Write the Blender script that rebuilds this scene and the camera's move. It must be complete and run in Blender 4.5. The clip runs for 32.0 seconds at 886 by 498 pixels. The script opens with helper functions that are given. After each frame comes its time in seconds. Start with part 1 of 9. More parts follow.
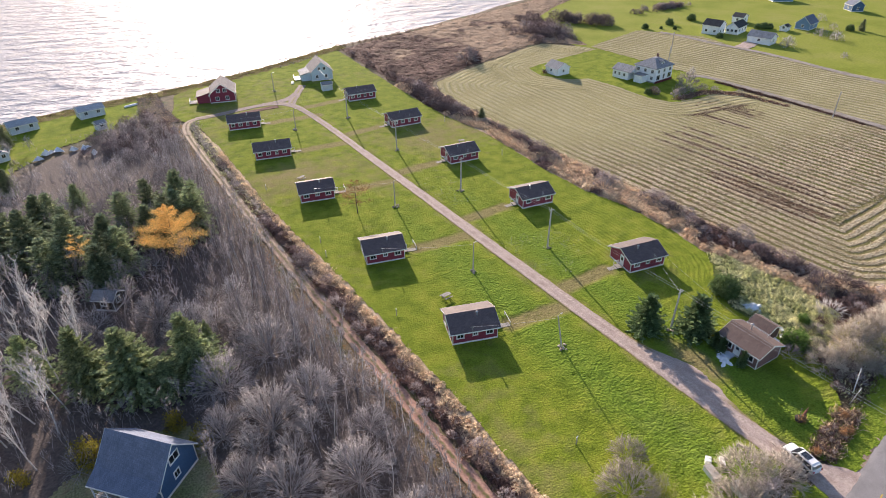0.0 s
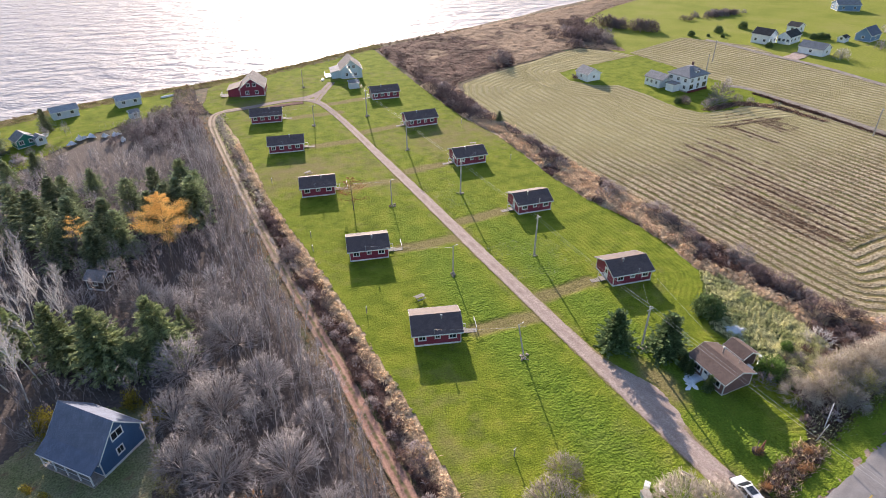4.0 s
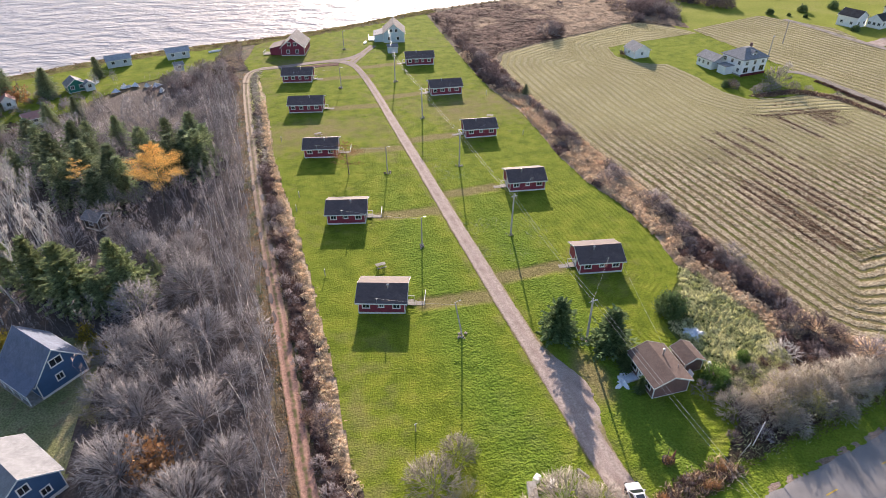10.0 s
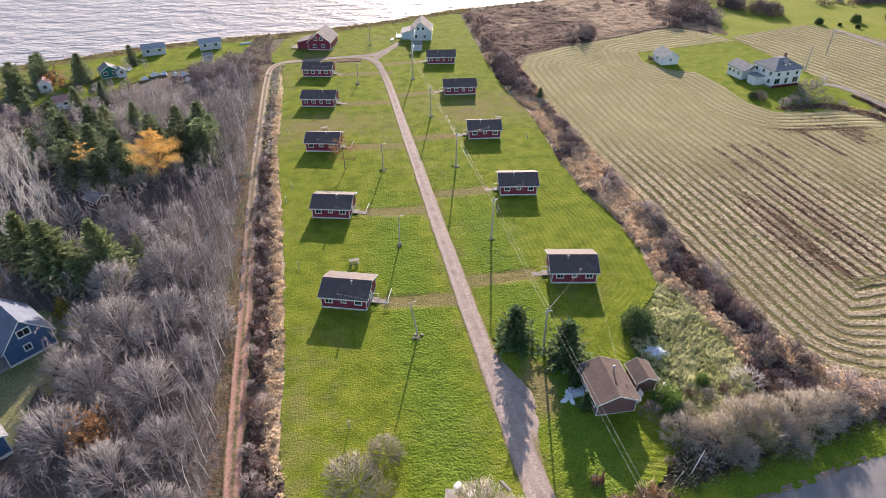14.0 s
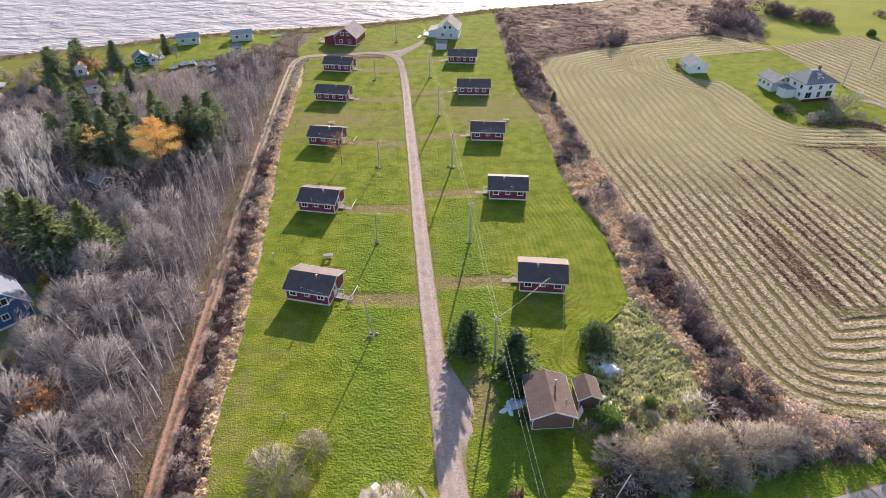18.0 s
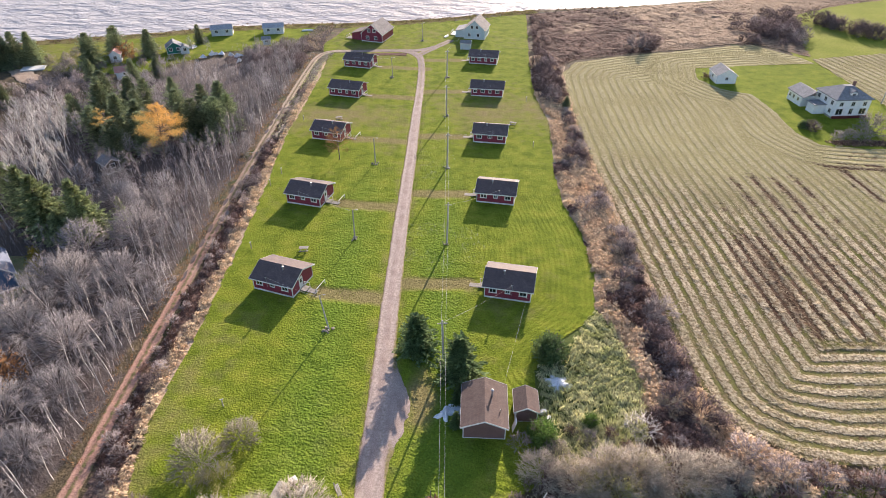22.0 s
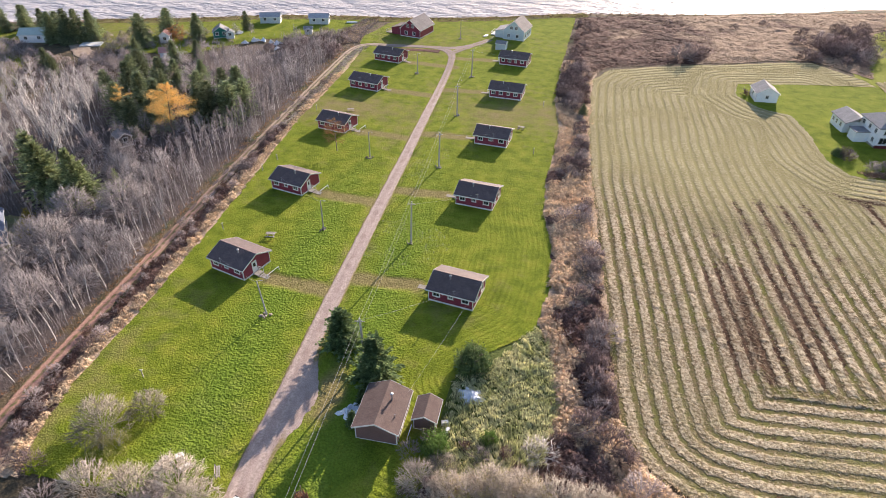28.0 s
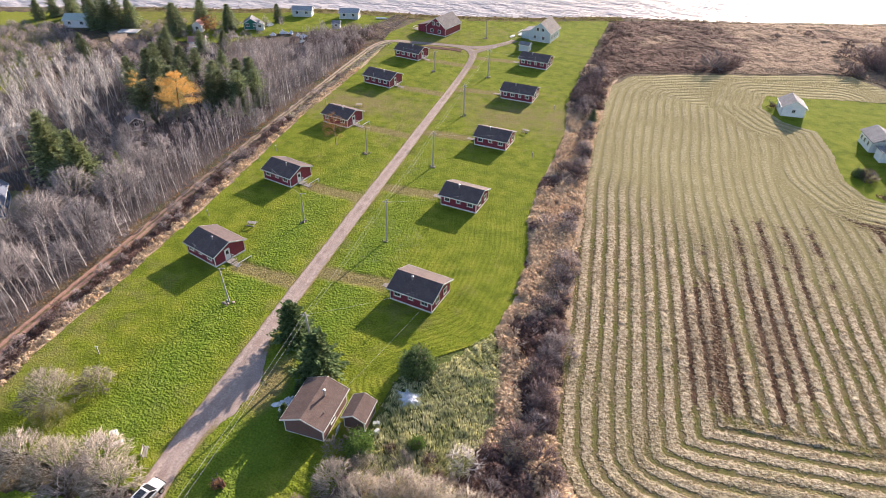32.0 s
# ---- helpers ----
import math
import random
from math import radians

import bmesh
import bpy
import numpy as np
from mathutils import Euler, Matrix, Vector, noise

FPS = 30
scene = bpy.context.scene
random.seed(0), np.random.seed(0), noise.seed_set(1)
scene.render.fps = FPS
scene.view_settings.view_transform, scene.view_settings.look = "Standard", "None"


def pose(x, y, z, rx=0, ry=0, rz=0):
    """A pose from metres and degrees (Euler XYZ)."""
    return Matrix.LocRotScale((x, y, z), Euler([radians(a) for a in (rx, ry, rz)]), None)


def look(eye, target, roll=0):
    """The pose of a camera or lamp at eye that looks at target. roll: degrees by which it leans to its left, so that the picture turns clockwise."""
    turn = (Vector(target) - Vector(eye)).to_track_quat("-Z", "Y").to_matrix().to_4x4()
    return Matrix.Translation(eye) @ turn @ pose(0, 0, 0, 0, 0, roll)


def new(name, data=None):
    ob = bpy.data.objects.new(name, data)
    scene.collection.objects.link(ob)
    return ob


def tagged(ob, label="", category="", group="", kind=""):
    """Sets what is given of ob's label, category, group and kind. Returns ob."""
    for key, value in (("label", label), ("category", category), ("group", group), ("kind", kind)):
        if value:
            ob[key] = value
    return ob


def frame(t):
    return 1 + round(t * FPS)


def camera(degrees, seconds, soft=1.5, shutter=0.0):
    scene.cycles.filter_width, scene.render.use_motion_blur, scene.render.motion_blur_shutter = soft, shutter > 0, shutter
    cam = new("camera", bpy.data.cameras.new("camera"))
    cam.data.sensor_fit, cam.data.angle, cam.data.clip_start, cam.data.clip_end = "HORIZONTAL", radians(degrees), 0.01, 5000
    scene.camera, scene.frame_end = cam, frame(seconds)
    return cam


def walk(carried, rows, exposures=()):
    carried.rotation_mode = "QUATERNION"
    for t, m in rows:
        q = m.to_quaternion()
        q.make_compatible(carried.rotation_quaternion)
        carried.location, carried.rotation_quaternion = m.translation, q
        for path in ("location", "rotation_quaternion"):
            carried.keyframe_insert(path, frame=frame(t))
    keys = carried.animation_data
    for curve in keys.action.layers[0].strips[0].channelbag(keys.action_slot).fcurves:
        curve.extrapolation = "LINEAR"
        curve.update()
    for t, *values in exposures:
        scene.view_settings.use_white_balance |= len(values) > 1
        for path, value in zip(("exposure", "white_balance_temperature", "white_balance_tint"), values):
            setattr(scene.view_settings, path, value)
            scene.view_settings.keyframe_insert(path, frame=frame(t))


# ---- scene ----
# ---- camera and its way: seconds, place, turn ----
cam = camera(72.4, 32.0, soft=0.8)
ROWS = [
    (0.0, -63.07, 13.95, 63.52, 57.96, 0.87, -29.25),
    (0.5, -61.51, 13.16, 63.50, 57.99, 0.88, -28.46),
    (1.0, -59.96, 12.38, 63.48, 58.00, 0.86, -27.68),
    (1.5, -58.41, 11.62, 63.46, 58.03, 0.87, -26.89),
    (2.0, -56.84, 10.90, 63.43, 58.04, 0.85, -26.11),
    (2.5, -55.23, 10.14, 63.39, 58.08, 0.85, -25.32),
    (3.0, -53.64, 9.45, 63.37, 58.10, 0.83, -24.52),
    (3.5, -52.05, 8.75, 63.33, 58.13, 0.83, -23.74),
    (5.5, -45.58, 6.38, 63.10, 58.16, 0.77, -20.63),
    (6.0, -43.93, 5.83, 63.10, 57.98, 0.77, -19.85),
    (6.5, -42.28, 5.31, 63.07, 57.76, 0.75, -19.05),
    (7.0, -40.61, 4.80, 63.03, 57.48, 0.74, -18.27),
    (7.5, -38.95, 4.36, 63.01, 57.14, 0.71, -17.48),
    (8.0, -37.29, 3.93, 63.00, 56.77, 0.71, -16.72),
    (8.5, -35.62, 3.49, 62.99, 56.40, 0.69, -15.95),
    (9.0, -33.98, 3.09, 62.96, 56.04, 0.66, -15.17),
    (9.5, -32.33, 2.72, 62.94, 55.68, 0.63, -14.40),
    (10.0, -30.68, 2.37, 62.95, 55.47, 0.62, -13.64),
    (10.5, -29.00, 2.05, 62.93, 55.47, 0.60, -12.90),
    (11.0, -27.33, 1.73, 62.90, 55.47, 0.59, -12.16),
    (11.5, -25.67, 1.46, 62.91, 55.44, 0.56, -11.42),
    (12.0, -24.04, 1.25, 62.92, 55.42, 0.51, -10.67),
    (12.5, -22.30, 0.97, 62.89, 55.43, 0.52, -9.90),
    (13.0, -20.61, 0.76, 62.87, 55.42, 0.51, -9.15),
    (13.5, -18.92, 0.57, 62.86, 55.42, 0.48, -8.41),
    (14.0, -17.23, 0.43, 62.83, 55.41, 0.46, -7.67),
    (14.5, -15.51, 0.31, 62.84, 55.39, 0.43, -6.93),
    (16.5, -8.69, -0.07, 63.02, 55.28, 0.31, -3.88),
    (17.0, -6.95, -0.08, 63.03, 55.27, 0.30, -3.14),
    (17.5, -5.23, -0.09, 63.04, 55.25, 0.27, -2.38),
    (18.0, -3.49, -0.08, 63.07, 55.24, 0.23, -1.64),
    (18.5, -1.74, -0.06, 63.07, 55.24, 0.20, -0.88),
    (19.0, 0.00, 0.00, 63.04, 55.23, 0.17, -0.12),
    (19.5, 1.72, 0.10, 63.04, 55.23, 0.14, 0.67),
    (20.0, 3.42, 0.21, 63.00, 55.22, 0.11, 1.42),
    (20.5, 5.11, 0.35, 62.97, 55.22, 0.06, 2.17),
    (21.0, 6.83, 0.51, 62.95, 55.22, 0.01, 2.91),
    (21.5, 8.53, 0.70, 62.90, 55.21, -0.03, 3.66),
    (22.0, 10.24, 0.90, 62.88, 55.21, -0.06, 4.41),
    (22.5, 11.94, 1.13, 62.86, 55.19, -0.11, 5.17),
    (23.0, 13.64, 1.37, 62.83, 55.19, -0.15, 5.92),
    (23.5, 15.21, 1.63, 62.83, 55.17, -0.20, 6.63),
    (24.0, 16.89, 1.93, 62.80, 55.17, -0.23, 7.37),
    (24.5, 18.56, 2.25, 62.79, 55.16, -0.28, 8.12),
    (25.0, 20.24, 2.59, 62.76, 55.15, -0.34, 8.86),
    (25.5, 21.90, 2.96, 62.75, 55.13, -0.38, 9.61),
    (27.5, 28.41, 4.70, 62.80, 54.99, -0.60, 12.60),
    (28.0, 30.05, 5.20, 62.77, 54.97, -0.65, 13.35),
    (28.5, 31.68, 5.72, 62.77, 54.95, -0.69, 14.09),
    (29.0, 33.30, 6.26, 62.75, 54.93, -0.73, 14.84),
    (29.5, 34.91, 6.83, 62.73, 54.91, -0.76, 15.59),
    (30.0, 36.50, 7.43, 62.74, 54.88, -0.81, 16.33),
    (30.5, 38.07, 8.02, 62.75, 54.85, -0.85, 17.08),
    (31.0, 39.65, 8.65, 62.74, 54.83, -0.88, 17.82),
    (31.5, 41.21, 9.28, 62.75, 54.79, -0.92, 18.56),
    (32.0, 42.77, 9.95, 62.73, 54.76, -0.96, 19.30),
]
walk(cam, [(t, pose(x, y, z, rx, ry, rz)) for t, x, y, z, rx, ry, rz in ROWS], [(0.0, 0.81, 6350, 20), (5.0, 0.85, 6350, 20), (7.0, 0.93, 6350, 20), (8.2, 0.93, 6350, 20), (9.4, 0.85, 6400, 20), (12.0, 0.83, 6400, 20), (22.0, 0.9, 6450, 20), (32.0, 0.88, 6550, 22)])

# ---- sky and sun ----
SUN_AZ, SUN_EL = radians(12.0), radians(17.5)
world = bpy.data.worlds.new("sky")
scene.world = world
world.use_nodes = True
wn = world.node_tree
sky = wn.nodes.new("ShaderNodeTexSky")
sky.sky_type, sky.sun_disc = "NISHITA", False
sky.sun_elevation, sky.sun_rotation = SUN_EL, SUN_AZ
sky.air_density, sky.dust_density, sky.ozone_density = 1.0, 1.0, 1.0
wn.nodes["Background"].inputs["Strength"].default_value = 0.118
haze = wn.nodes.new("ShaderNodeHueSaturation")
haze.inputs["Saturation"].default_value = 1.1
wn.links.new(sky.outputs[0], haze.inputs["Color"])
wn.links.new(haze.outputs[0], wn.nodes["Background"].inputs["Color"])
sun = new("sun", bpy.data.lights.new("sun", "SUN"))
sun.data.energy, sun.data.angle, sun.data.color = 5.5, radians(0.6), (1.0, 0.88, 0.72)
sun.matrix_world = look((60, 300, 100), (60 - math.sin(SUN_AZ) * math.cos(SUN_EL), 300 - math.cos(SUN_AZ) * math.cos(SUN_EL), 100 - math.sin(SUN_EL)))

# ---- materials ----
def nodes_of(name):
    m = bpy.data.materials.new(name)
    m.use_nodes = True
    t = m.node_tree
    return m, t.nodes, t.links, t.nodes["Principled BSDF"]


def mat(name, cols, scale=1.0, fine=12.0, amount=0.35, rough=0.85, bump=0.3, spec=0.25, metal=0.0, rnd=0.0, island=0.0, stretch=(1, 1, 1), detail=5.0, spots=None, trans=0.0, bdist=0.0):
    """cols: two or three colours laid out by a coarse noise; fine: grain; spots: (colour, scale, threshold)."""
    m, N, L, P = nodes_of(name)
    co = N.new("ShaderNodeTexCoord")
    mp = N.new("ShaderNodeMapping")
    mp.inputs["Scale"].default_value = stretch
    L.new(co.outputs["Object"], mp.inputs["Vector"])
    n1 = N.new("ShaderNodeTexNoise")
    n1.inputs["Scale"].default_value, n1.inputs["Detail"].default_value, n1.inputs["Roughness"].default_value = scale, detail, 0.6
    L.new(mp.outputs[0], n1.inputs["Vector"])
    ramp = N.new("ShaderNodeValToRGB")
    els = ramp.color_ramp.elements
    els[0].position, els[1].position = 0.34, 0.66
    els[0].color, els[1].color = (*cols[0], 1), (*cols[-1], 1)
    for i, c in enumerate(cols[1:-1]):
        e = els.new(0.34 + 0.32 * (i + 1) / (len(cols) - 1))
        e.color = (*c, 1)
    L.new(n1.outputs["Fac"], ramp.inputs["Fac"])
    col = ramp.outputs["Color"]
    n2 = N.new("ShaderNodeTexNoise")
    n2.inputs["Scale"].default_value, n2.inputs["Detail"].default_value = fine, 4.0
    L.new(mp.outputs[0], n2.inputs["Vector"])
    if spots:
        n3 = N.new("ShaderNodeTexNoise")
        n3.inputs["Scale"].default_value, n3.inputs["Detail"].default_value = spots[1], 5.0
        L.new(mp.outputs[0], n3.inputs["Vector"])
        rg = N.new("ShaderNodeMapRange")
        rg.inputs["From Min"].default_value, rg.inputs["From Max"].default_value = spots[2], spots[2] + 0.12
        L.new(n3.outputs["Fac"], rg.inputs["Value"])
        mx = N.new("ShaderNodeMix")
        mx.data_type = "RGBA"
        L.new(rg.outputs[0], mx.inputs["Factor"])
        L.new(col, mx.inputs["A"])
        mx.inputs["B"].default_value = (*spots[0], 1)
        col = mx.outputs["Result"]
    mr = N.new("ShaderNodeMapRange")
    mr.inputs["From Min"].default_value, mr.inputs["From Max"].default_value = 0.3, 0.7
    mr.inputs["To Min"].default_value, mr.inputs["To Max"].default_value = 1 - amount, 1 + amount
    L.new(n2.outputs["Fac"], mr.inputs["Value"])
    val = mr.outputs[0]
    for kind, k in (("obj", rnd), ("isl", island)):
        if k:
            src = N.new("ShaderNodeObjectInfo") if kind == "obj" else N.new("ShaderNodeNewGeometry")
            out = src.outputs["Random"] if kind == "obj" else src.outputs["Random Per Island"]
            m2 = N.new("ShaderNodeMapRange")
            m2.inputs["To Min"].default_value, m2.inputs["To Max"].default_value = 1 - k, 1 + k
            L.new(out, m2.inputs["Value"])
            mu = N.new("ShaderNodeMath")
            mu.operation = "MULTIPLY"
            L.new(val, mu.inputs[0])
            L.new(m2.outputs[0], mu.inputs[1])
            val = mu.outputs[0]
    hsv = N.new("ShaderNodeHueSaturation")
    L.new(val, hsv.inputs["Value"])
    L.new(col, hsv.inputs["Color"])
    L.new(hsv.outputs[0], P.inputs["Base Color"])
    P.inputs["Roughness"].default_value, P.inputs["Metallic"].default_value = rough, metal
    P.inputs["Specular IOR Level"].default_value = spec
    if bump:
        b = N.new("ShaderNodeBump")
        b.inputs["Strength"].default_value, b.inputs["Distance"].default_value = bump, bdist or 0.6 / fine
        L.new(n2.outputs["Fac"], b.inputs["Height"])
        L.new(b.outputs[0], P.inputs["Normal"])
    if trans:
        tr = N.new("ShaderNodeBsdfTranslucent")
        L.new(hsv.outputs[0], tr.inputs["Color"])
        ms = N.new("ShaderNodeMixShader")
        ms.inputs[0].default_value = trans
        L.new(P.outputs[0], ms.inputs[1])
        L.new(tr.outputs[0], ms.inputs[2])
        L.new(ms.outputs[0], N["Material Output"].inputs["Surface"])
    return m


def attr_mix(m, attr, colour, noise_scale=0.0, low=0.35, high=0.65):
    """Lays another surface colour over a material where the mesh's own attribute says so."""
    N, L = m.node_tree.nodes, m.node_tree.links
    P = N["Principled BSDF"]
    old = P.inputs["Base Color"].links[0].from_socket
    a = N.new("ShaderNodeAttribute")
    a.attribute_name = attr
    f = a.outputs["Fac"]
    if noise_scale:
        co = N.new("ShaderNodeTexCoord")
        n = N.new("ShaderNodeTexNoise")
        n.inputs["Scale"].default_value, n.inputs["Detail"].default_value = noise_scale, 6.0
        L.new(co.outputs["Object"], n.inputs["Vector"])
        ad = N.new("ShaderNodeMath")
        ad.operation = "ADD"
        L.new(f, ad.inputs[0])
        L.new(n.outputs["Fac"], ad.inputs[1])
        sb = N.new("ShaderNodeMath")
        sb.operation = "SUBTRACT"
        L.new(ad.outputs[0], sb.inputs[0])
        sb.inputs[1].default_value = 0.5
        f = sb.outputs[0]
    r = N.new("ShaderNodeMapRange")
    r.inputs["From Min"].default_value, r.inputs["From Max"].default_value = low, high
    L.new(f, r.inputs["Value"])
    mx = N.new("ShaderNodeMix")
    mx.data_type = "RGBA"
    L.new(r.outputs[0], mx.inputs["Factor"])
    L.new(old, mx.inputs["A"])
    n2 = N.new("ShaderNodeTexNoise")
    n2.inputs["Scale"].default_value, n2.inputs["Detail"].default_value = 3.0, 5.0
    co2 = N.new("ShaderNodeTexCoord")
    L.new(co2.outputs["Object"], n2.inputs["Vector"])
    h = N.new("ShaderNodeHueSaturation")
    h.inputs["Color"].default_value = (*colour, 1)
    v = N.new("ShaderNodeMapRange")
    v.inputs["From Min"].default_value, v.inputs["From Max"].default_value = 0.3, 0.7
    v.inputs["To Min"].default_value, v.inputs["To Max"].default_value = 0.7, 1.3
    L.new(n2.outputs["Fac"], v.inputs["Value"])
    L.new(v.outputs[0], h.inputs["Value"])
    L.new(h.outputs[0], mx.inputs["B"])
    L.new(mx.outputs["Result"], P.inputs["Base Color"])
    return m


def siding(name, col, pitch=0.14, rough=0.6, rnd=0.06):
    """Painted clapboard: fine weathering and a bump line at each board's lower edge."""
    m = mat(name, [tuple(c * 0.92 for c in col), col, tuple(min(c * 1.08, 0.93) for c in col)], 0.8, 9.0, 0.07, rough, 0.05, 0.35, rnd=rnd)
    N, L = m.node_tree.nodes, m.node_tree.links
    co = N.new("ShaderNodeTexCoord")
    sp = N.new("ShaderNodeSeparateXYZ")
    L.new(co.outputs["Object"], sp.inputs[0])
    dv = N.new("ShaderNodeMath")
    dv.operation = "DIVIDE"
    L.new(sp.outputs["Z"], dv.inputs[0])
    dv.inputs[1].default_value = pitch
    fr = N.new("ShaderNodeMath")
    fr.operation = "FRACT"
    L.new(dv.outputs[0], fr.inputs[0])
    b = N.new("ShaderNodeBump")
    b.inputs["Strength"].default_value, b.inputs["Distance"].default_value, b.invert = 0.8, 0.02, True
    L.new(fr.outputs[0], b.inputs["Height"])
    L.new(b.outputs[0], N["Principled BSDF"].inputs["Normal"])
    return m


def shingle(name, cols, rough=0.85):
    """Asphalt shingles: courses and tabs from a brick pattern over blotchy granules."""
    m = mat(name, cols, 0.7, 25.0, 0.3, rough, 0.2, 0.35, rnd=0.07)
    N, L = m.node_tree.nodes, m.node_tree.links
    P = N["Principled BSDF"]
    old = P.inputs["Base Color"].links[0].from_socket
    co = N.new("ShaderNodeTexCoord")
    br = N.new("ShaderNodeTexBrick")
    br.inputs["Scale"].default_value = 1.0
    br.inputs["Brick Width"].default_value, br.inputs["Row Height"].default_value, br.inputs["Mortar Size"].default_value = 0.33, 0.15, 0.012
    br.inputs["Color1"].default_value, br.inputs["Color2"].default_value, br.inputs["Mortar"].default_value = (1.1, 1.1, 1.1, 1), (0.82, 0.82, 0.82, 1), (0.5, 0.5, 0.5, 1)
    L.new(co.outputs["Object"], br.inputs["Vector"])
    mx = N.new("ShaderNodeMix")
    mx.data_type, mx.blend_type = "RGBA", "MULTIPLY"
    mx.inputs["Factor"].default_value = 0.8
    L.new(old, mx.inputs["A"])
    L.new(br.outputs["Color"], mx.inputs["B"])
    L.new(mx.outputs["Result"], P.inputs["Base Color"])
    return m


def chain(N, L, op, a, b=None, clamp=False):
    """One math node; a and b are sockets or numbers."""
    n = N.new("ShaderNodeMath")
    n.operation, n.use_clamp = op, clamp
    for i, v in enumerate((a, b)):
        if v is None:
            continue
        if isinstance(v, (int, float)):
            n.inputs[i].default_value = v
        else:
            L.new(v, n.inputs[i])
    return n.outputs[0]


def attr_of(N, name):
    a = N.new("ShaderNodeAttribute")
    a.attribute_name = name
    return a.outputs["Fac"]


def noise_of(N, L, scale, detail=4.0, rough=0.55, stretch=(1, 1, 1), turn=0.0):
    co, mp, n = N.new("ShaderNodeTexCoord"), N.new("ShaderNodeMapping"), N.new("ShaderNodeTexNoise")
    mp.inputs["Scale"].default_value, mp.inputs["Rotation"].default_value = stretch, (0, 0, turn)
    n.inputs["Scale"].default_value, n.inputs["Detail"].default_value, n.inputs["Roughness"].default_value = scale, detail, rough
    L.new(co.outputs["Object"], mp.inputs["Vector"])
    L.new(mp.outputs[0], n.inputs["Vector"])
    return n.outputs["Fac"]


def ramp_of(N, L, fac, low, high):
    r = N.new("ShaderNodeMapRange")
    r.interpolation_type = "SMOOTHSTEP"
    r.inputs["From Min"].default_value, r.inputs["From Max"].default_value = low, high
    L.new(fac, r.inputs["Value"])
    return r.outputs[0]


def mix_of(N, L, fac, a, b):
    m = N.new("ShaderNodeMix")
    m.data_type = "RGBA"
    L.new(fac, m.inputs["Factor"])
    for key, v in (("A", a), ("B", b)):
        if isinstance(v, tuple):
            m.inputs[key].default_value = (*v, 1)
        else:
            L.new(v, m.inputs[key])
    return m.outputs["Result"]


def lawn_relief(m):
    """Leafy humps where the grass grows rank, a fine nap elsewhere, and faint arcs that the mower left."""
    N, L = m.node_tree.nodes, m.node_tree.links
    co, wob, vm, vo = N.new("ShaderNodeTexCoord"), N.new("ShaderNodeTexNoise"), N.new("ShaderNodeVectorMath"), N.new("ShaderNodeTexVoronoi")
    wob.inputs["Scale"].default_value = 1.1
    vm.operation = "MULTIPLY_ADD"
    L.new(co.outputs["Object"], wob.inputs["Vector"])
    L.new(wob.outputs["Color"], vm.inputs[0])
    vm.inputs[1].default_value = (0.9, 0.9, 0.0)
    L.new(co.outputs["Object"], vm.inputs[2])
    vo.feature = "SMOOTH_F1"
    vo.inputs["Scale"].default_value = 2.9
    L.new(vm.outputs[0], vo.inputs["Vector"])
    hump = chain(N, L, "MULTIPLY", chain(N, L, "ADD", chain(N, L, "MULTIPLY", chain(N, L, "SUBTRACT", 1.0, vo.outputs["Distance"]), 0.65), chain(N, L, "MULTIPLY", noise_of(N, L, 2.6, 3.0, 0.5), 0.8)), chain(N, L, "ADD", 0.34, chain(N, L, "MULTIPLY", attr_of(N, "lush"), 1.7)))
    nap = chain(N, L, "MULTIPLY", noise_of(N, L, 4.2, 3.5, 0.6), 0.85)
    wave = chain(N, L, "SINE", chain(N, L, "MULTIPLY", attr_of(N, "rim"), 60.0 * 6.2832 / 0.95))
    arcs = chain(N, L, "MULTIPLY", chain(N, L, "MULTIPLY", wave, 0.16), attr_of(N, "mow"))
    h = chain(N, L, "ADD", chain(N, L, "ADD", hump, nap), arcs)
    b = N.new("ShaderNodeBump")
    b.inputs["Strength"].default_value, b.inputs["Distance"].default_value = 0.85, 0.24
    L.new(h, b.inputs["Height"])
    P = N["Principled BSDF"]
    L.new(b.outputs[0], P.inputs["Normal"])
    return m


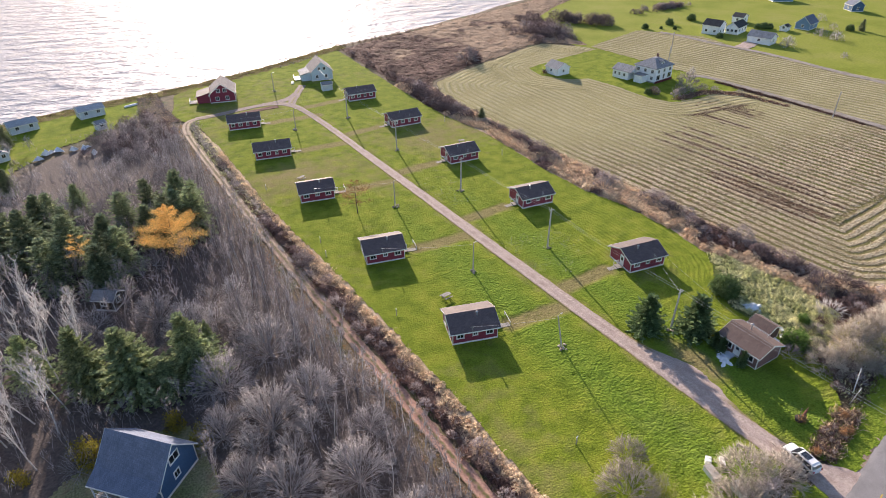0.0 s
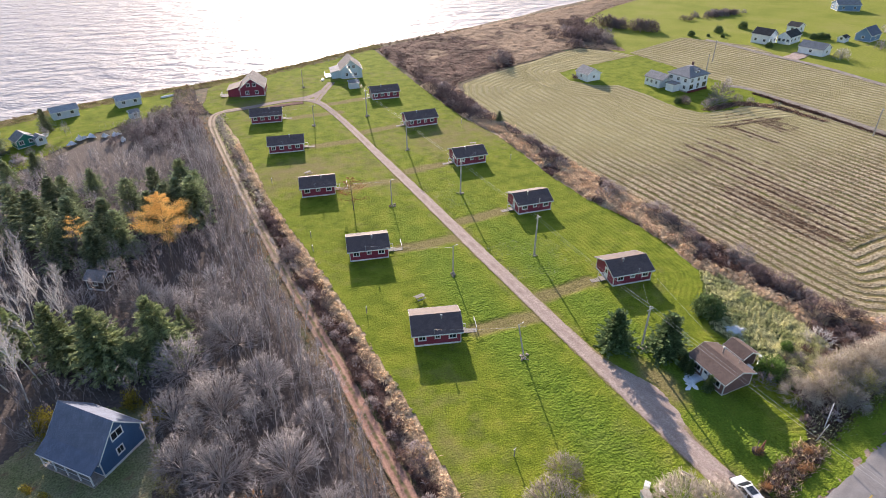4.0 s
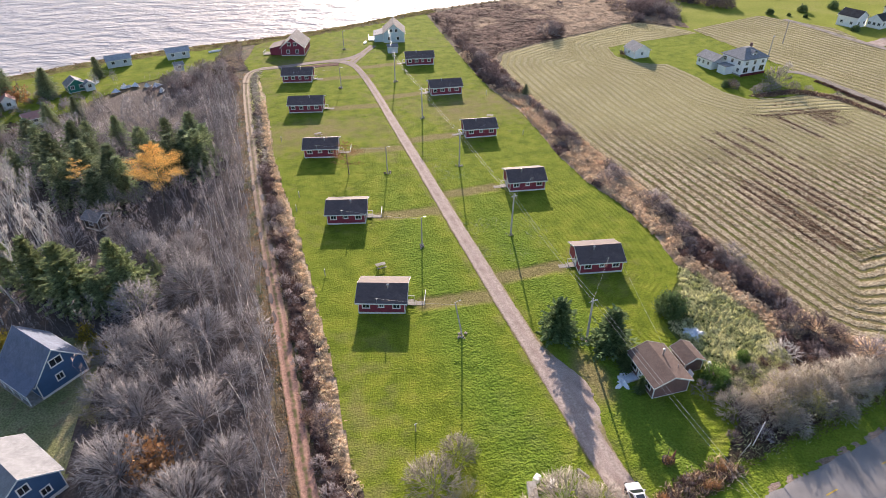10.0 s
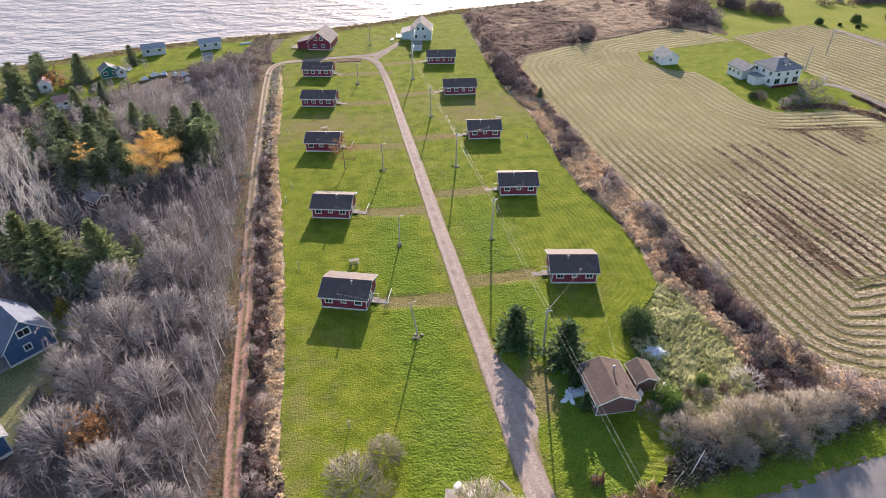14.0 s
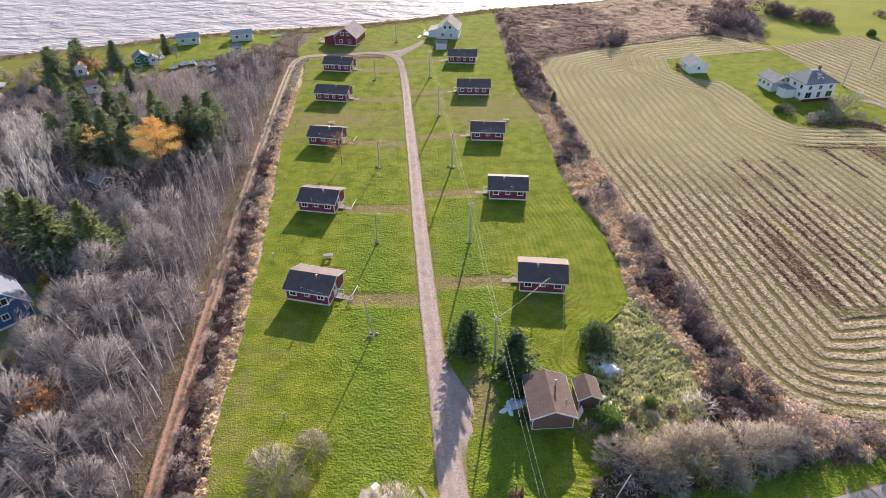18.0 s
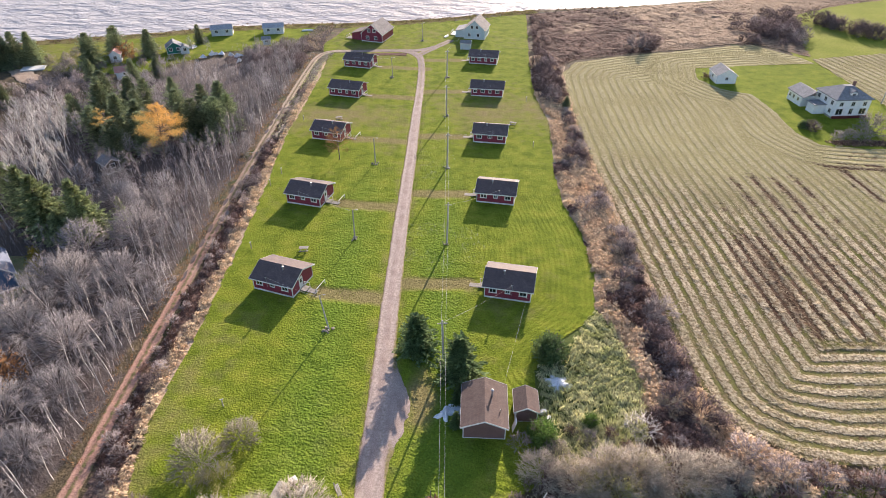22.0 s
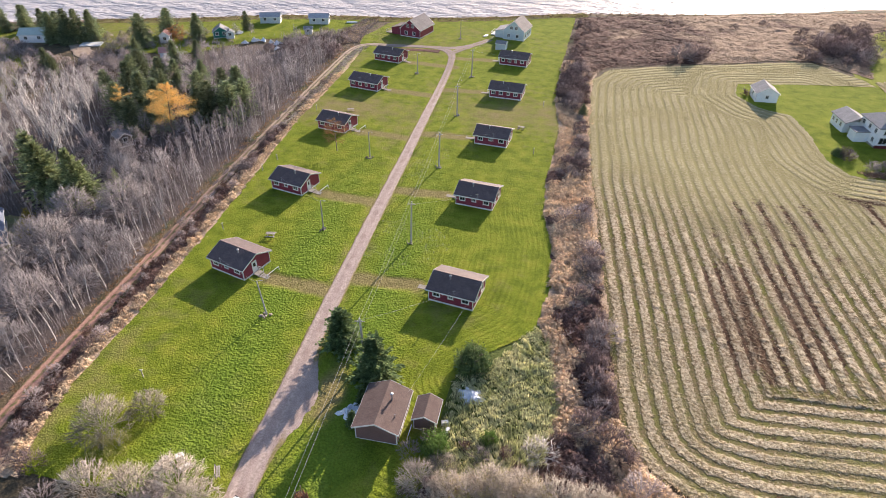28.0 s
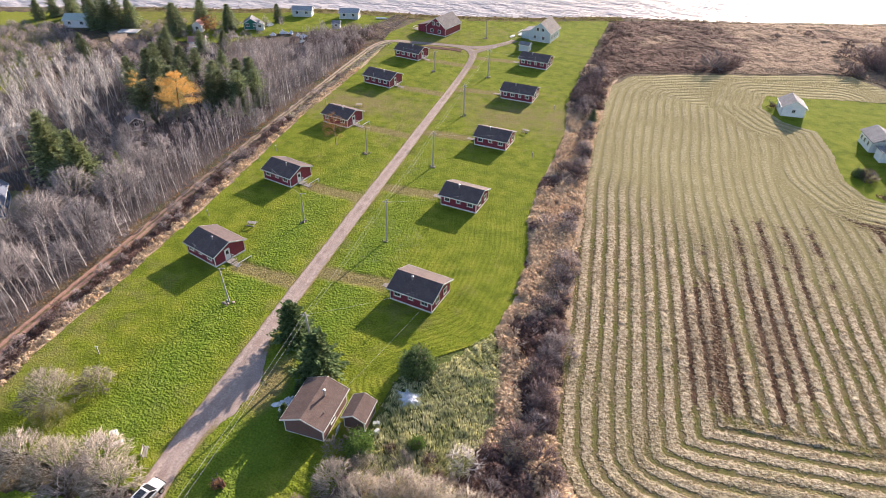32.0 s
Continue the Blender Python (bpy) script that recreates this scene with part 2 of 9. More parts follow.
def hay_material():
    """Swaths of cut hay, row by row along the mesh's phase, with stubble, green regrowth or bare soil between them."""
    m, N, L, P = nodes_of("mown_hay")
    ph = chain(N, L, "ADD", chain(N, L, "MULTIPLY", attr_of(N, "phase"), 128.0), chain(N, L, "MULTIPLY", chain(N, L, "SUBTRACT", noise_of(N, L, 1.3, 5.0), 0.5), 0.5))
    u = chain(N, L, "MULTIPLY", chain(N, L, "ABSOLUTE", chain(N, L, "SUBTRACT", chain(N, L, "FRACT", ph), 0.5)), 2.0)
    row = N.new("ShaderNodeTexWhiteNoise")
    row.noise_dimensions = "1D"
    L.new(chain(N, L, "FLOOR", chain(N, L, "ADD", ph, 0.5)), row.inputs["W"])
    north = attr_of(N, "north")
    lump = noise_of(N, L, 1.9, 4.0, 0.6)
    edge = chain(N, L, "ADD", u, chain(N, L, "MULTIPLY", chain(N, L, "SUBTRACT", lump, 0.5), 1.0))
    swath = chain(N, L, "SUBTRACT", 1.0, ramp_of(N, L, edge, 0.46, 0.8))
    # hay: pale straw over stalks whose shade is painted in as the darker colour
    straw = mix_of(N, L, ramp_of(N, L, noise_of(N, L, 2.1, 5.0, 0.72), 0.38, 0.6), (0.225, 0.165, 0.1), (0.63, 0.54, 0.385))
    straw = mix_of(N, L, chain(N, L, "MULTIPLY", north, 0.75), straw, mix_of(N, L, ramp_of(N, L, noise_of(N, L, 1.8, 5.0, 0.72), 0.4, 0.62), (0.27, 0.25, 0.13), (0.6, 0.545, 0.385)))
    # stubble between
    gap = mix_of(N, L, ramp_of(N, L, noise_of(N, L, 0.28, 5.0, 0.65), 0.4, 0.6), (0.15, 0.15, 0.045), (0.2, 0.155, 0.085))
    gap = mix_of(N, L, ramp_of(N, L, noise_of(N, L, 2.6, 3.0), 0.45, 0.65), gap, (0.105, 0.1, 0.035))
    gap = mix_of(N, L, chain(N, L, "MULTIPLY", north, 0.9), gap, (0.335, 0.302, 0.15))
    # bare wet soil where the tractor turned, plus painted tree shade, each gap by its own measure
    bare = chain(N, L, "MULTIPLY", attr_of(N, "patch"), chain(N, L, "ADD", 0.25, chain(N, L, "MULTIPLY", row.outputs["Value"], 1.25)))
    bare = ramp_of(N, L, chain(N, L, "ADD", bare, chain(N, L, "MULTIPLY", chain(N, L, "SUBTRACT", noise_of(N, L, 0.35, 6.0, 0.75), 0.5), 1.7)), 0.5, 0.7)
    soil = mix_of(N, L, ramp_of(N, L, noise_of(N, L, 0.9, 6.0, 0.7), 0.35, 0.65), (0.028, 0.017, 0.013), (0.14, 0.085, 0.055))
    gap = mix_of(N, L, bare, gap, soil)
    cover = chain(N, L, "MULTIPLY", swath, chain(N, L, "SUBTRACT", 1.0, chain(N, L, "MULTIPLY", north, 0.45)))
    even = chain(N, L, "ADD", attr_of(N, "seam"), chain(N, L, "MULTIPLY", ramp_of(N, L, noise_of(N, L, 0.11, 4.0), 0.42, 0.62), chain(N, L, "ADD", 0.34, chain(N, L, "MULTIPLY", north, 0.4))), True)
    cover = chain(N, L, "ADD", chain(N, L, "MULTIPLY", cover, chain(N, L, "SUBTRACT", 1.0, even)), chain(N, L, "MULTIPLY", ramp_of(N, L, lump, 0.42, 0.66), chain(N, L, "MULTIPLY", even, 0.6)))
    thin = ramp_of(N, L, chain(N, L, "ADD", attr_of(N, "patch"), chain(N, L, "MULTIPLY", chain(N, L, "SUBTRACT", noise_of(N, L, 1.0, 5.0, 0.7), 0.5), 2.2)), 0.72, 1.2)
    cover = chain(N, L, "MULTIPLY", cover, chain(N, L, "SUBTRACT", 1.0, chain(N, L, "MULTIPLY", thin, 0.35)))
    col = mix_of(N, L, cover, gap, straw)
    big = noise_of(N, L, 0.05, 4.0)
    hsv = N.new("ShaderNodeHueSaturation")
    L.new(col, hsv.inputs["Color"])
    L.new(chain(N, L, "ADD", 0.82, chain(N, L, "MULTIPLY", big, 0.36)), hsv.inputs["Value"])
    L.new(hsv.outputs[0], P.inputs["Base Color"])
    P.inputs["Roughness"].default_value, P.inputs["Specular IOR Level"].default_value = 1.0, 0.02
    b = N.new("ShaderNodeBump")
    b.inputs["Strength"].default_value, b.inputs["Distance"].default_value = 1.0, 0.36
    L.new(chain(N, L, "ADD", chain(N, L, "MULTIPLY", cover, chain(N, L, "ADD", 0.5, chain(N, L, "MULTIPLY", lump, 1.2))), chain(N, L, "MULTIPLY", noise_of(N, L, 5.0, 3.0), 0.3)), b.inputs["Height"])
    L.new(b.outputs[0], P.inputs["Normal"])
    return m


M_BASE = mat("rough_ground", [(0.055, 0.045, 0.03), (0.11, 0.085, 0.05), (0.17, 0.125, 0.07)], 0.25, 3.0, 0.4, 0.95, 0.8, spots=((0.06, 0.08, 0.025), 0.12, 0.56))
M_LAWN = mat("mown_grass", [(0.124, 0.167, 0.016), (0.177, 0.225, 0.022), (0.236, 0.262, 0.032)], 0.3, 5.0, 0.32, 1.0, 1.0, 0.06, bdist=0.3)
attr_mix(M_LAWN, "dry", (0.24, 0.203, 0.085), 0.35, 0.28, 0.85)
attr_mix(M_LAWN, "lush", (0.13, 0.215, 0.026), 0.0, 0.2, 0.8)
lawn_relief(M_LAWN)
M_PASTURE = mat("pasture_grass", [(0.19, 0.225, 0.03), (0.235, 0.262, 0.042), (0.26, 0.27, 0.06)], 0.05, 1.5, 0.2, 1.0, 0.3, 0.05)
M_HAY = hay_material()
M_REEDDARK = mat("dark_reeds", [(0.1, 0.055, 0.045), (0.19, 0.12, 0.095)], 0.3, 3.0, 0.25, 0.95, 0.0, 0.1, island=0.4)
M_GRAVEL = mat("gravel", [(0.33, 0.25, 0.215), (0.4, 0.312, 0.27), (0.46, 0.365, 0.318)], 0.5, 8.0, 0.25, 0.95, 0.5, 0.2)
M_DIRT = mat("red_dirt", [(0.2, 0.145, 0.11), (0.29, 0.21, 0.165), (0.33, 0.26, 0.2)], 0.18, 5.0, 0.35, 0.95, 0.6, 0.2)
attr_mix(M_DIRT, "red", (0.4, 0.235, 0.18), 0.35, 0.25, 0.85)
attr_mix(M_GRAVEL, "worn", (0.44, 0.352, 0.302), 0.7, 0.2, 0.6)
attr_mix(M_GRAVEL, "muddy", (0.27, 0.215, 0.195), 0.25, 0.3, 0.8)
attr_mix(M_GRAVEL, "edge", (0.24, 0.2, 0.085), 1.2, 0.35, 0.75)
attr_mix(M_DIRT, "pale", (0.42, 0.33, 0.25), 0.6, 0.3, 0.6)
attr_mix(M_DIRT, "weeds", (0.13, 0.12, 0.05), 1.5)
M_LANE = mat("lane_gravel", [(0.2, 0.17, 0.145), (0.27, 0.235, 0.205), (0.32, 0.28, 0.245)], 0.4, 8.0, 0.25, 0.95, 0.5, 0.2)
M_ROAD = mat("asphalt", [(0.215, 0.2, 0.195), (0.275, 0.258, 0.252)], 0.4, 15.0, 0.25, 0.9, 0.4, 0.3)
M_YELLOW = mat("road_paint", [(0.55, 0.36, 0.03), (0.65, 0.45, 0.06)], 2.0, 20.0, 0.2, 0.7, 0.1)
M_MARSH = mat("dead_reeds", [(0.05, 0.026, 0.022), (0.085, 0.045, 0.036), (0.15, 0.09, 0.07)], 0.08, 0.9, 0.45, 0.95, 0.9, 0.1, detail=8.0)
attr_mix(M_MARSH, "tan", (0.29, 0.203, 0.135), 0.12, 0.4, 0.6)
M_SHOREGRASS = mat("shore_grass", [(0.12, 0.11, 0.045), (0.2, 0.18, 0.075), (0.25, 0.2, 0.11)], 0.3, 3.0, 0.4, 1.0, 0.8, 0.0)
M_YARDGRASS = mat("leaf_strewn_grass", [(0.19, 0.205, 0.085), (0.26, 0.255, 0.125), (0.33, 0.29, 0.175)], 0.25, 4.0, 0.4, 1.0, 0.8, 0.05, spots=((0.2, 0.13, 0.075), 0.5, 0.58))
M_SOIL = mat("bare_soil", [(0.1, 0.05, 0.04), (0.17, 0.095, 0.075)], 0.5, 5.0, 0.35, 0.95, 0.6, 0.1)
M_RED = siding("red_clapboard", (0.25, 0.04, 0.068))
M_WHITE = mat("white_paint", [(0.72, 0.72, 0.7), (0.82, 0.82, 0.8)], 1.5, 20.0, 0.06, 0.5, 0.05, 0.4)
M_WHITESIDE = siding("white_clapboard", (0.88, 0.9, 0.92), rnd=0.01)
M_GREYSIDE = siding("grey_clapboard", (0.62, 0.66, 0.7))
M_PALE = siding("pale_blue_clapboard", (0.6, 0.7, 0.74))
M_BLUE = siding("blue_clapboard", (0.062, 0.13, 0.245))
M_BLUESOFT = siding("dusty_blue_siding", (0.16, 0.27, 0.42))
M_BROWNSIDE = siding("brown_clapboard", (0.19, 0.11, 0.1))
M_GREEN = siding("green_siding", (0.025, 0.19, 0.145))
M_ROOF = shingle("dark_shingles", [(0.122, 0.091, 0.088), (0.168, 0.126, 0.12)], 0.75)
M_ROOFBROWN = shingle("brown_shingles", [(0.15, 0.1, 0.085), (0.19, 0.135, 0.115)])
M_ROOFGREY = shingle("grey_shingles", [(0.25, 0.25, 0.26), (0.33, 0.33, 0.34)])
M_ROOFWORN = shingle("worn_shingles", [(0.17, 0.155, 0.155), (0.225, 0.205, 0.205)])
M_ROOFPALE = shingle("pale_shingles", [(0.4, 0.415, 0.44), (0.48, 0.495, 0.52)])
M_ROOFBLUE = shingle("slate_blue_shingles", [(0.14, 0.165, 0.225), (0.19, 0.215, 0.285)])
M_ROOFBLACK = shingle("black_shingles", [(0.035, 0.037, 0.042), (0.06, 0.062, 0.068)])
M_ROOFGREEN = mat("pale_green_metal", [(0.4, 0.5, 0.45), (0.48, 0.56, 0.52)], 0.5, 6.0, 0.1, 0.45, 0.05, 0.4)
M_ROOFRED = mat("faded_red_roofing", [(0.45, 0.22, 0.19), (0.55, 0.3, 0.26)], 0.6, 8.0, 0.15, 0.7, 0.1)
M_GLASS = mat("window_glass", [(0.02, 0.025, 0.03), (0.035, 0.04, 0.05)], 1.0, 3.0, 0.2, 0.06, 0.0, 0.9)
M_METAL = mat("galvanised_metal", [(0.5, 0.5, 0.5), (0.65, 0.65, 0.66)], 4.0, 30.0, 0.15, 0.4, 0.05, 0.5, metal=0.8)
M_CONC = mat("concrete", [(0.32, 0.3, 0.28), (0.42, 0.4, 0.37)], 1.2, 14.0, 0.2, 0.9, 0.2)
M_OLDWOOD = mat("weathered_wood", [(0.28, 0.25, 0.22), (0.42, 0.39, 0.35)], 2.0, 18.0, 0.3, 0.85, 0.3, stretch=(1, 1, 0.2))
M_POLE = mat("pole_wood", [(0.42, 0.39, 0.36), (0.56, 0.53, 0.5)], 1.0, 10.0, 0.2, 0.85, 0.2, stretch=(3, 3, 0.3))
M_DARKWOOD = mat("dark_wood", [(0.07, 0.055, 0.045), (0.12, 0.095, 0.075)], 2.0, 15.0, 0.3, 0.85, 0.3)
M_WIRE = mat("wire", [(0.55, 0.55, 0.54), (0.65, 0.65, 0.64)], 3.0, 20.0, 0.1, 0.5, 0.0, 0.5)
M_STONE = mat("field_stone", [(0.22, 0.18, 0.14), (0.42, 0.36, 0.29)], 1.5, 9.0, 0.3, 0.9, 0.4, rnd=0.2, island=0.35)
M_TARP = mat("tarpaulin", [(0.68, 0.72, 0.79), (0.85, 0.87, 0.9)], 1.2, 8.0, 0.1, 0.5, 0.2, 0.4)
M_BLACK = mat("black_rubber", [(0.015, 0.015, 0.016), (0.03, 0.03, 0.03)], 3.0, 20.0, 0.2, 0.7, 0.1)
M_CARPAINT = mat("white_car_paint", [(0.75, 0.76, 0.77), (0.8, 0.8, 0.8)], 0.5, 5.0, 0.03, 0.2, 0.0, 0.6)
M_BARK = mat("bark", [(0.12, 0.1, 0.085), (0.22, 0.19, 0.165)], 1.5, 9.0, 0.3, 0.95, 0.5, rnd=0.15)
M_BIRCH = mat("birch_bark", [(0.58, 0.55, 0.52), (0.78, 0.75, 0.71)], 1.5, 9.0, 0.3, 0.85, 0.3, rnd=0.12)
M_TWIG = mat("bare_twigs", [(0.35, 0.315, 0.305), (0.51, 0.47, 0.455)], 0.4, 3.0, 0.2, 0.95, 0.0, 0.1, rnd=0.3, island=0.3)
M_TWIGRED = mat("reddish_twigs", [(0.315, 0.272, 0.262), (0.455, 0.4, 0.385)], 0.4, 3.0, 0.2, 0.95, 0.0, 0.1, rnd=0.25, island=0.3)
M_TWIGPALE = mat("pale_twigs", [(0.5, 0.46, 0.43), (0.68, 0.63, 0.59)], 0.4, 3.0, 0.2, 0.95, 0.0, 0.1, rnd=0.15, island=0.3)
M_TWIGTAN = mat("tan_twigs", [(0.32, 0.275, 0.225), (0.46, 0.41, 0.34)], 0.4, 3.0, 0.2, 0.95, 0.0, 0.1, rnd=0.25, island=0.3)
M_TWIGDARK = mat("dark_twigs", [(0.165, 0.122, 0.115), (0.265, 0.2, 0.19)], 0.4, 3.0, 0.2, 0.95, 0.0, 0.1, rnd=0.25, island=0.3)
M_TWIGGREY = mat("grey_brown_twigs", [(0.3, 0.25, 0.24), (0.43, 0.37, 0.355)], 0.4, 3.0, 0.2, 0.95, 0.0, 0.1, rnd=0.25, island=0.3)
M_TWIGWILLOW = mat("willow_twigs", [(0.34, 0.305, 0.295), (0.48, 0.44, 0.425)], 0.4, 3.0, 0.2, 0.95, 0.0, 0.1, rnd=0.15, island=0.25)
M_THICKET = mat("thicket_twigs", [(0.3, 0.258, 0.25), (0.46, 0.405, 0.39)], 0.1, 1.0, 0.3, 0.95, 0.0, 0.1, island=0.45)
M_MARGIN = mat("straw_margin", [(0.075, 0.045, 0.038), (0.12, 0.078, 0.065), (0.18, 0.125, 0.1)], 0.16, 2.0, 0.45, 0.95, 0.9, 0.1)
attr_mix(M_MARGIN, "straw", (0.52, 0.395, 0.275), 0.5, 0.42, 0.6)
attr_mix(M_MARGIN, "rank", (0.11, 0.14, 0.04), 0.3)
M_NEEDLE = mat("spruce_needles", [(0.225, 0.275, 0.15), (0.385, 0.43, 0.25)], 0.5, 3.0, 0.3, 0.9, 0.0, 0.1, rnd=0.3, island=0.4, trans=0.35)
M_FIR = mat("fir_needles", [(0.1, 0.155, 0.062), (0.2, 0.265, 0.11)], 0.5, 3.0, 0.3, 0.9, 0.0, 0.1, rnd=0.2, island=0.4, trans=0.25)
M_PALEFIR = mat("pale_fir_needles", [(0.28, 0.34, 0.165), (0.5, 0.545, 0.28)], 0.5, 3.0, 0.3, 0.9, 0.0, 0.1, rnd=0.2, island=0.4, trans=0.42)
M_BRIGHTFIR = mat("bright_fir_needles", [(0.12, 0.2, 0.05), (0.22, 0.33, 0.09)], 0.5, 3.0, 0.3, 0.9, 0.0, 0.1, rnd=0.15, island=0.4, trans=0.3)
M_LARCH = mat("larch_needles", [(0.68, 0.42, 0.13), (0.84, 0.58, 0.22)], 0.4, 3.0, 0.2, 0.9, 0.0, 0.15, island=0.35, trans=0.3)
M_RUST = mat("rusty_leaves", [(0.36, 0.19, 0.09), (0.5, 0.29, 0.14)], 0.4, 3.0, 0.25, 0.9, 0.0, 0.15, rnd=0.2, island=0.4, trans=0.25)
M_YLEAF = mat("yellow_leaves", [(0.3, 0.25, 0.04), (0.42, 0.34, 0.06)], 0.5, 3.0, 0.25, 0.9, 0.0, 0.15, rnd=0.2, island=0.4, trans=0.25)
M_OLIVE = mat("olive_leaves", [(0.3, 0.29, 0.11), (0.46, 0.42, 0.18)], 0.5, 3.0, 0.25, 0.9, 0.0, 0.15, rnd=0.25, island=0.4, trans=0.3)
M_STRAW = mat("straw_grass", [(0.66, 0.505, 0.335), (0.84, 0.685, 0.475)], 0.3, 3.0, 0.25, 0.95, 0.0, 0.1, rnd=0.15, island=0.4, trans=0.35)
M_FERN = mat("withered_fern", [(0.77, 0.59, 0.41), (0.91, 0.76, 0.56)], 0.3, 3.0, 0.2, 0.95, 0.0, 0.1, island=0.3, trans=0.5)
M_PALEREED = mat("pale_reeds", [(0.26, 0.183, 0.12), (0.37, 0.27, 0.18)], 0.3, 3.0, 0.25, 0.95, 0.0, 0.1, island=0.4, trans=0.2)
M_PUDDLE = mat("puddle_water", [(0.12, 0.09, 0.075), (0.16, 0.12, 0.1)], 0.5, 3.0, 0.1, 0.05, 0.0, 0.6)
M_DEADLEAF = mat("dead_brush", [(0.13, 0.078, 0.066), (0.26, 0.17, 0.14)], 0.4, 3.0, 0.25, 0.95, 0.0, 0.1, rnd=0.3, island=0.4, trans=0.15)
M_HAYSTRAW = mat("cut_hay", [(0.48, 0.41, 0.285), (0.66, 0.58, 0.425)], 0.3, 3.0, 0.25, 1.0, 0.0, 0.0, island=0.4, trans=0.25)
M_GRASSBLADE = mat("tall_grass", [(0.49, 0.51, 0.235), (0.84, 0.8, 0.5)], 0.3, 3.0, 0.25, 0.95, 0.0, 0.1, rnd=0.1, island=0.45, trans=0.45)
M_CLOVER = mat("pale_clover", [(0.4, 0.44, 0.27), (0.62, 0.64, 0.46)], 0.3, 3.0, 0.25, 0.95, 0.0, 0.1, island=0.4, trans=0.25)
M_TUFT = mat("grass_tuft", [(0.12, 0.18, 0.012), (0.22, 0.28, 0.03)], 0.3, 3.0, 0.25, 0.95, 0.0, 0.1, island=0.45, trans=0.25)


def sea_material():
    m, N, L, P = nodes_of("sea_water")
    a = N.new("ShaderNodeAttribute")
    a.attribute_name = "surf"
    mx = N.new("ShaderNodeMix")
    mx.data_type = "RGBA"
    # pale body colour A carries the reflected sky and glare; specular stays low
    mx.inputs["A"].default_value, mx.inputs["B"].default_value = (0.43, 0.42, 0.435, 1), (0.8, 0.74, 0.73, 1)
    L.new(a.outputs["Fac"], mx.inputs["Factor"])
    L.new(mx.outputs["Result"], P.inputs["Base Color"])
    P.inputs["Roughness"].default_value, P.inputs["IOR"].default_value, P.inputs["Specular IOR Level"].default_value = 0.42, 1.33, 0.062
    co = N.new("ShaderNodeTexCoord")
    mp = N.new("ShaderNodeMapping")
    mp.inputs["Scale"].default_value, mp.inputs["Rotation"].default_value = (0.62, 1.0, 1.0), (0, 0, radians(14))
    L.new(co.outputs["Object"], mp.inputs["Vector"])
    prev = None
    for sc, d, st in ((0.17, 2.3, 1.0), (0.6, 0.6, 0.9), (2.0, 0.1, 0.4)):
        n = N.new("ShaderNodeTexNoise")
        n.inputs["Scale"].default_value, n.inputs["Detail"].default_value = sc, 4.0
        L.new(mp.outputs[0], n.inputs["Vector"])
        b = N.new("ShaderNodeBump")
        b.inputs["Strength"].default_value, b.inputs["Distance"].default_value = st, d
        L.new(n.outputs["Fac"], b.inputs["Height"])
        if prev:
            L.new(prev.outputs[0], b.inputs["Normal"])
        prev = b
    L.new(prev.outputs[0], P.inputs["Normal"])
    return m


M_SEA = sea_material()

# ---- building blocks ----
def mesh_of(name, verts, faces, material, smooth=False):
    me = bpy.data.meshes.new(name)
    me.from_pydata([tuple(v) for v in verts], [], faces)
    me.materials.append(material)
    if smooth:
        me.polygons.foreach_set("use_smooth", [True] * len(me.polygons))
    me.update()
    return me


def thing(name, m=None, label="", category="", group="", kind=""):
    ob = new(name)
    ob.empty_display_size = 0.3
    if m is not None:
        ob.matrix_basis = m
    return tagged(ob, label, category, group, kind)


def part(name, bm, material, parent, label=""):
    me = bpy.data.meshes.new(name)
    bm.to_mesh(me)
    bm.free()
    me.materials.append(material)
    ob = new(name, me)
    ob.parent = parent
    return tagged(ob, label)


def piece(name, me, parent, m=None, label=""):
    ob = new(name, me)
    ob.parent = parent
    if m is not None:
        ob.matrix_basis = m
    return tagged(ob, label)


def box(bm, x0, x1, y0, y1, z0, z1, bevel=0.0):
    v = [bm.verts.new((x, y, z)) for z in (z0, z1) for x, y in ((x0, y0), (x1, y0), (x1, y1), (x0, y1))]
    fs = [(3, 2, 1, 0), (4, 5, 6, 7), (0, 1, 5, 4), (1, 2, 6, 5), (2, 3, 7, 6), (3, 0, 4, 7)]
    faces = [bm.faces.new([v[i] for i in f]) for f in fs]
    if bevel:
        bmesh.ops.bevel(bm, geom=list({e for f in faces for e in f.edges}), offset=bevel, segments=1, affect="EDGES")
    return bm


def boxes(*dims, bevel=0.0):
    bm = bmesh.new()
    for d in dims:
        box(bm, *d, bevel=bevel)
    return bm


def tube(points, radii, sides=5):
    """verts and faces of a tapered tube along points."""
    vs, fs = [], []
    pts = [Vector(p) for p in points]
    for i, p in enumerate(pts):
        d = (pts[min(i + 1, len(pts) - 1)] - pts[max(i - 1, 0)]).normalized()
        a = d.orthogonal().normalized()
        b = d.cross(a)
        for k in range(sides):
            an = 2 * math.pi * k / sides
            vs.append(p + (a * math.cos(an) + b * math.sin(an)) * radii[i])
    for i in range(len(pts) - 1):
        for k in range(sides):
            k2 = (k + 1) % sides
            fs.append((i * sides + k, i * sides + k2, (i + 1) * sides + k2, (i + 1) * sides + k))
    fs.append(tuple(range(sides))[::-1])
    fs.append(tuple((len(pts) - 1) * sides + k for k in range(sides)))
    return vs, fs


def tubes(name, lines, material, sides=5):
    V, F = [], []
    for pts, rad in lines:
        v, f = tube(pts, rad, sides)
        o = len(V)
        V += v
        F += [tuple(i + o for i in q) for q in f]
    return mesh_of(name, V, F, material)


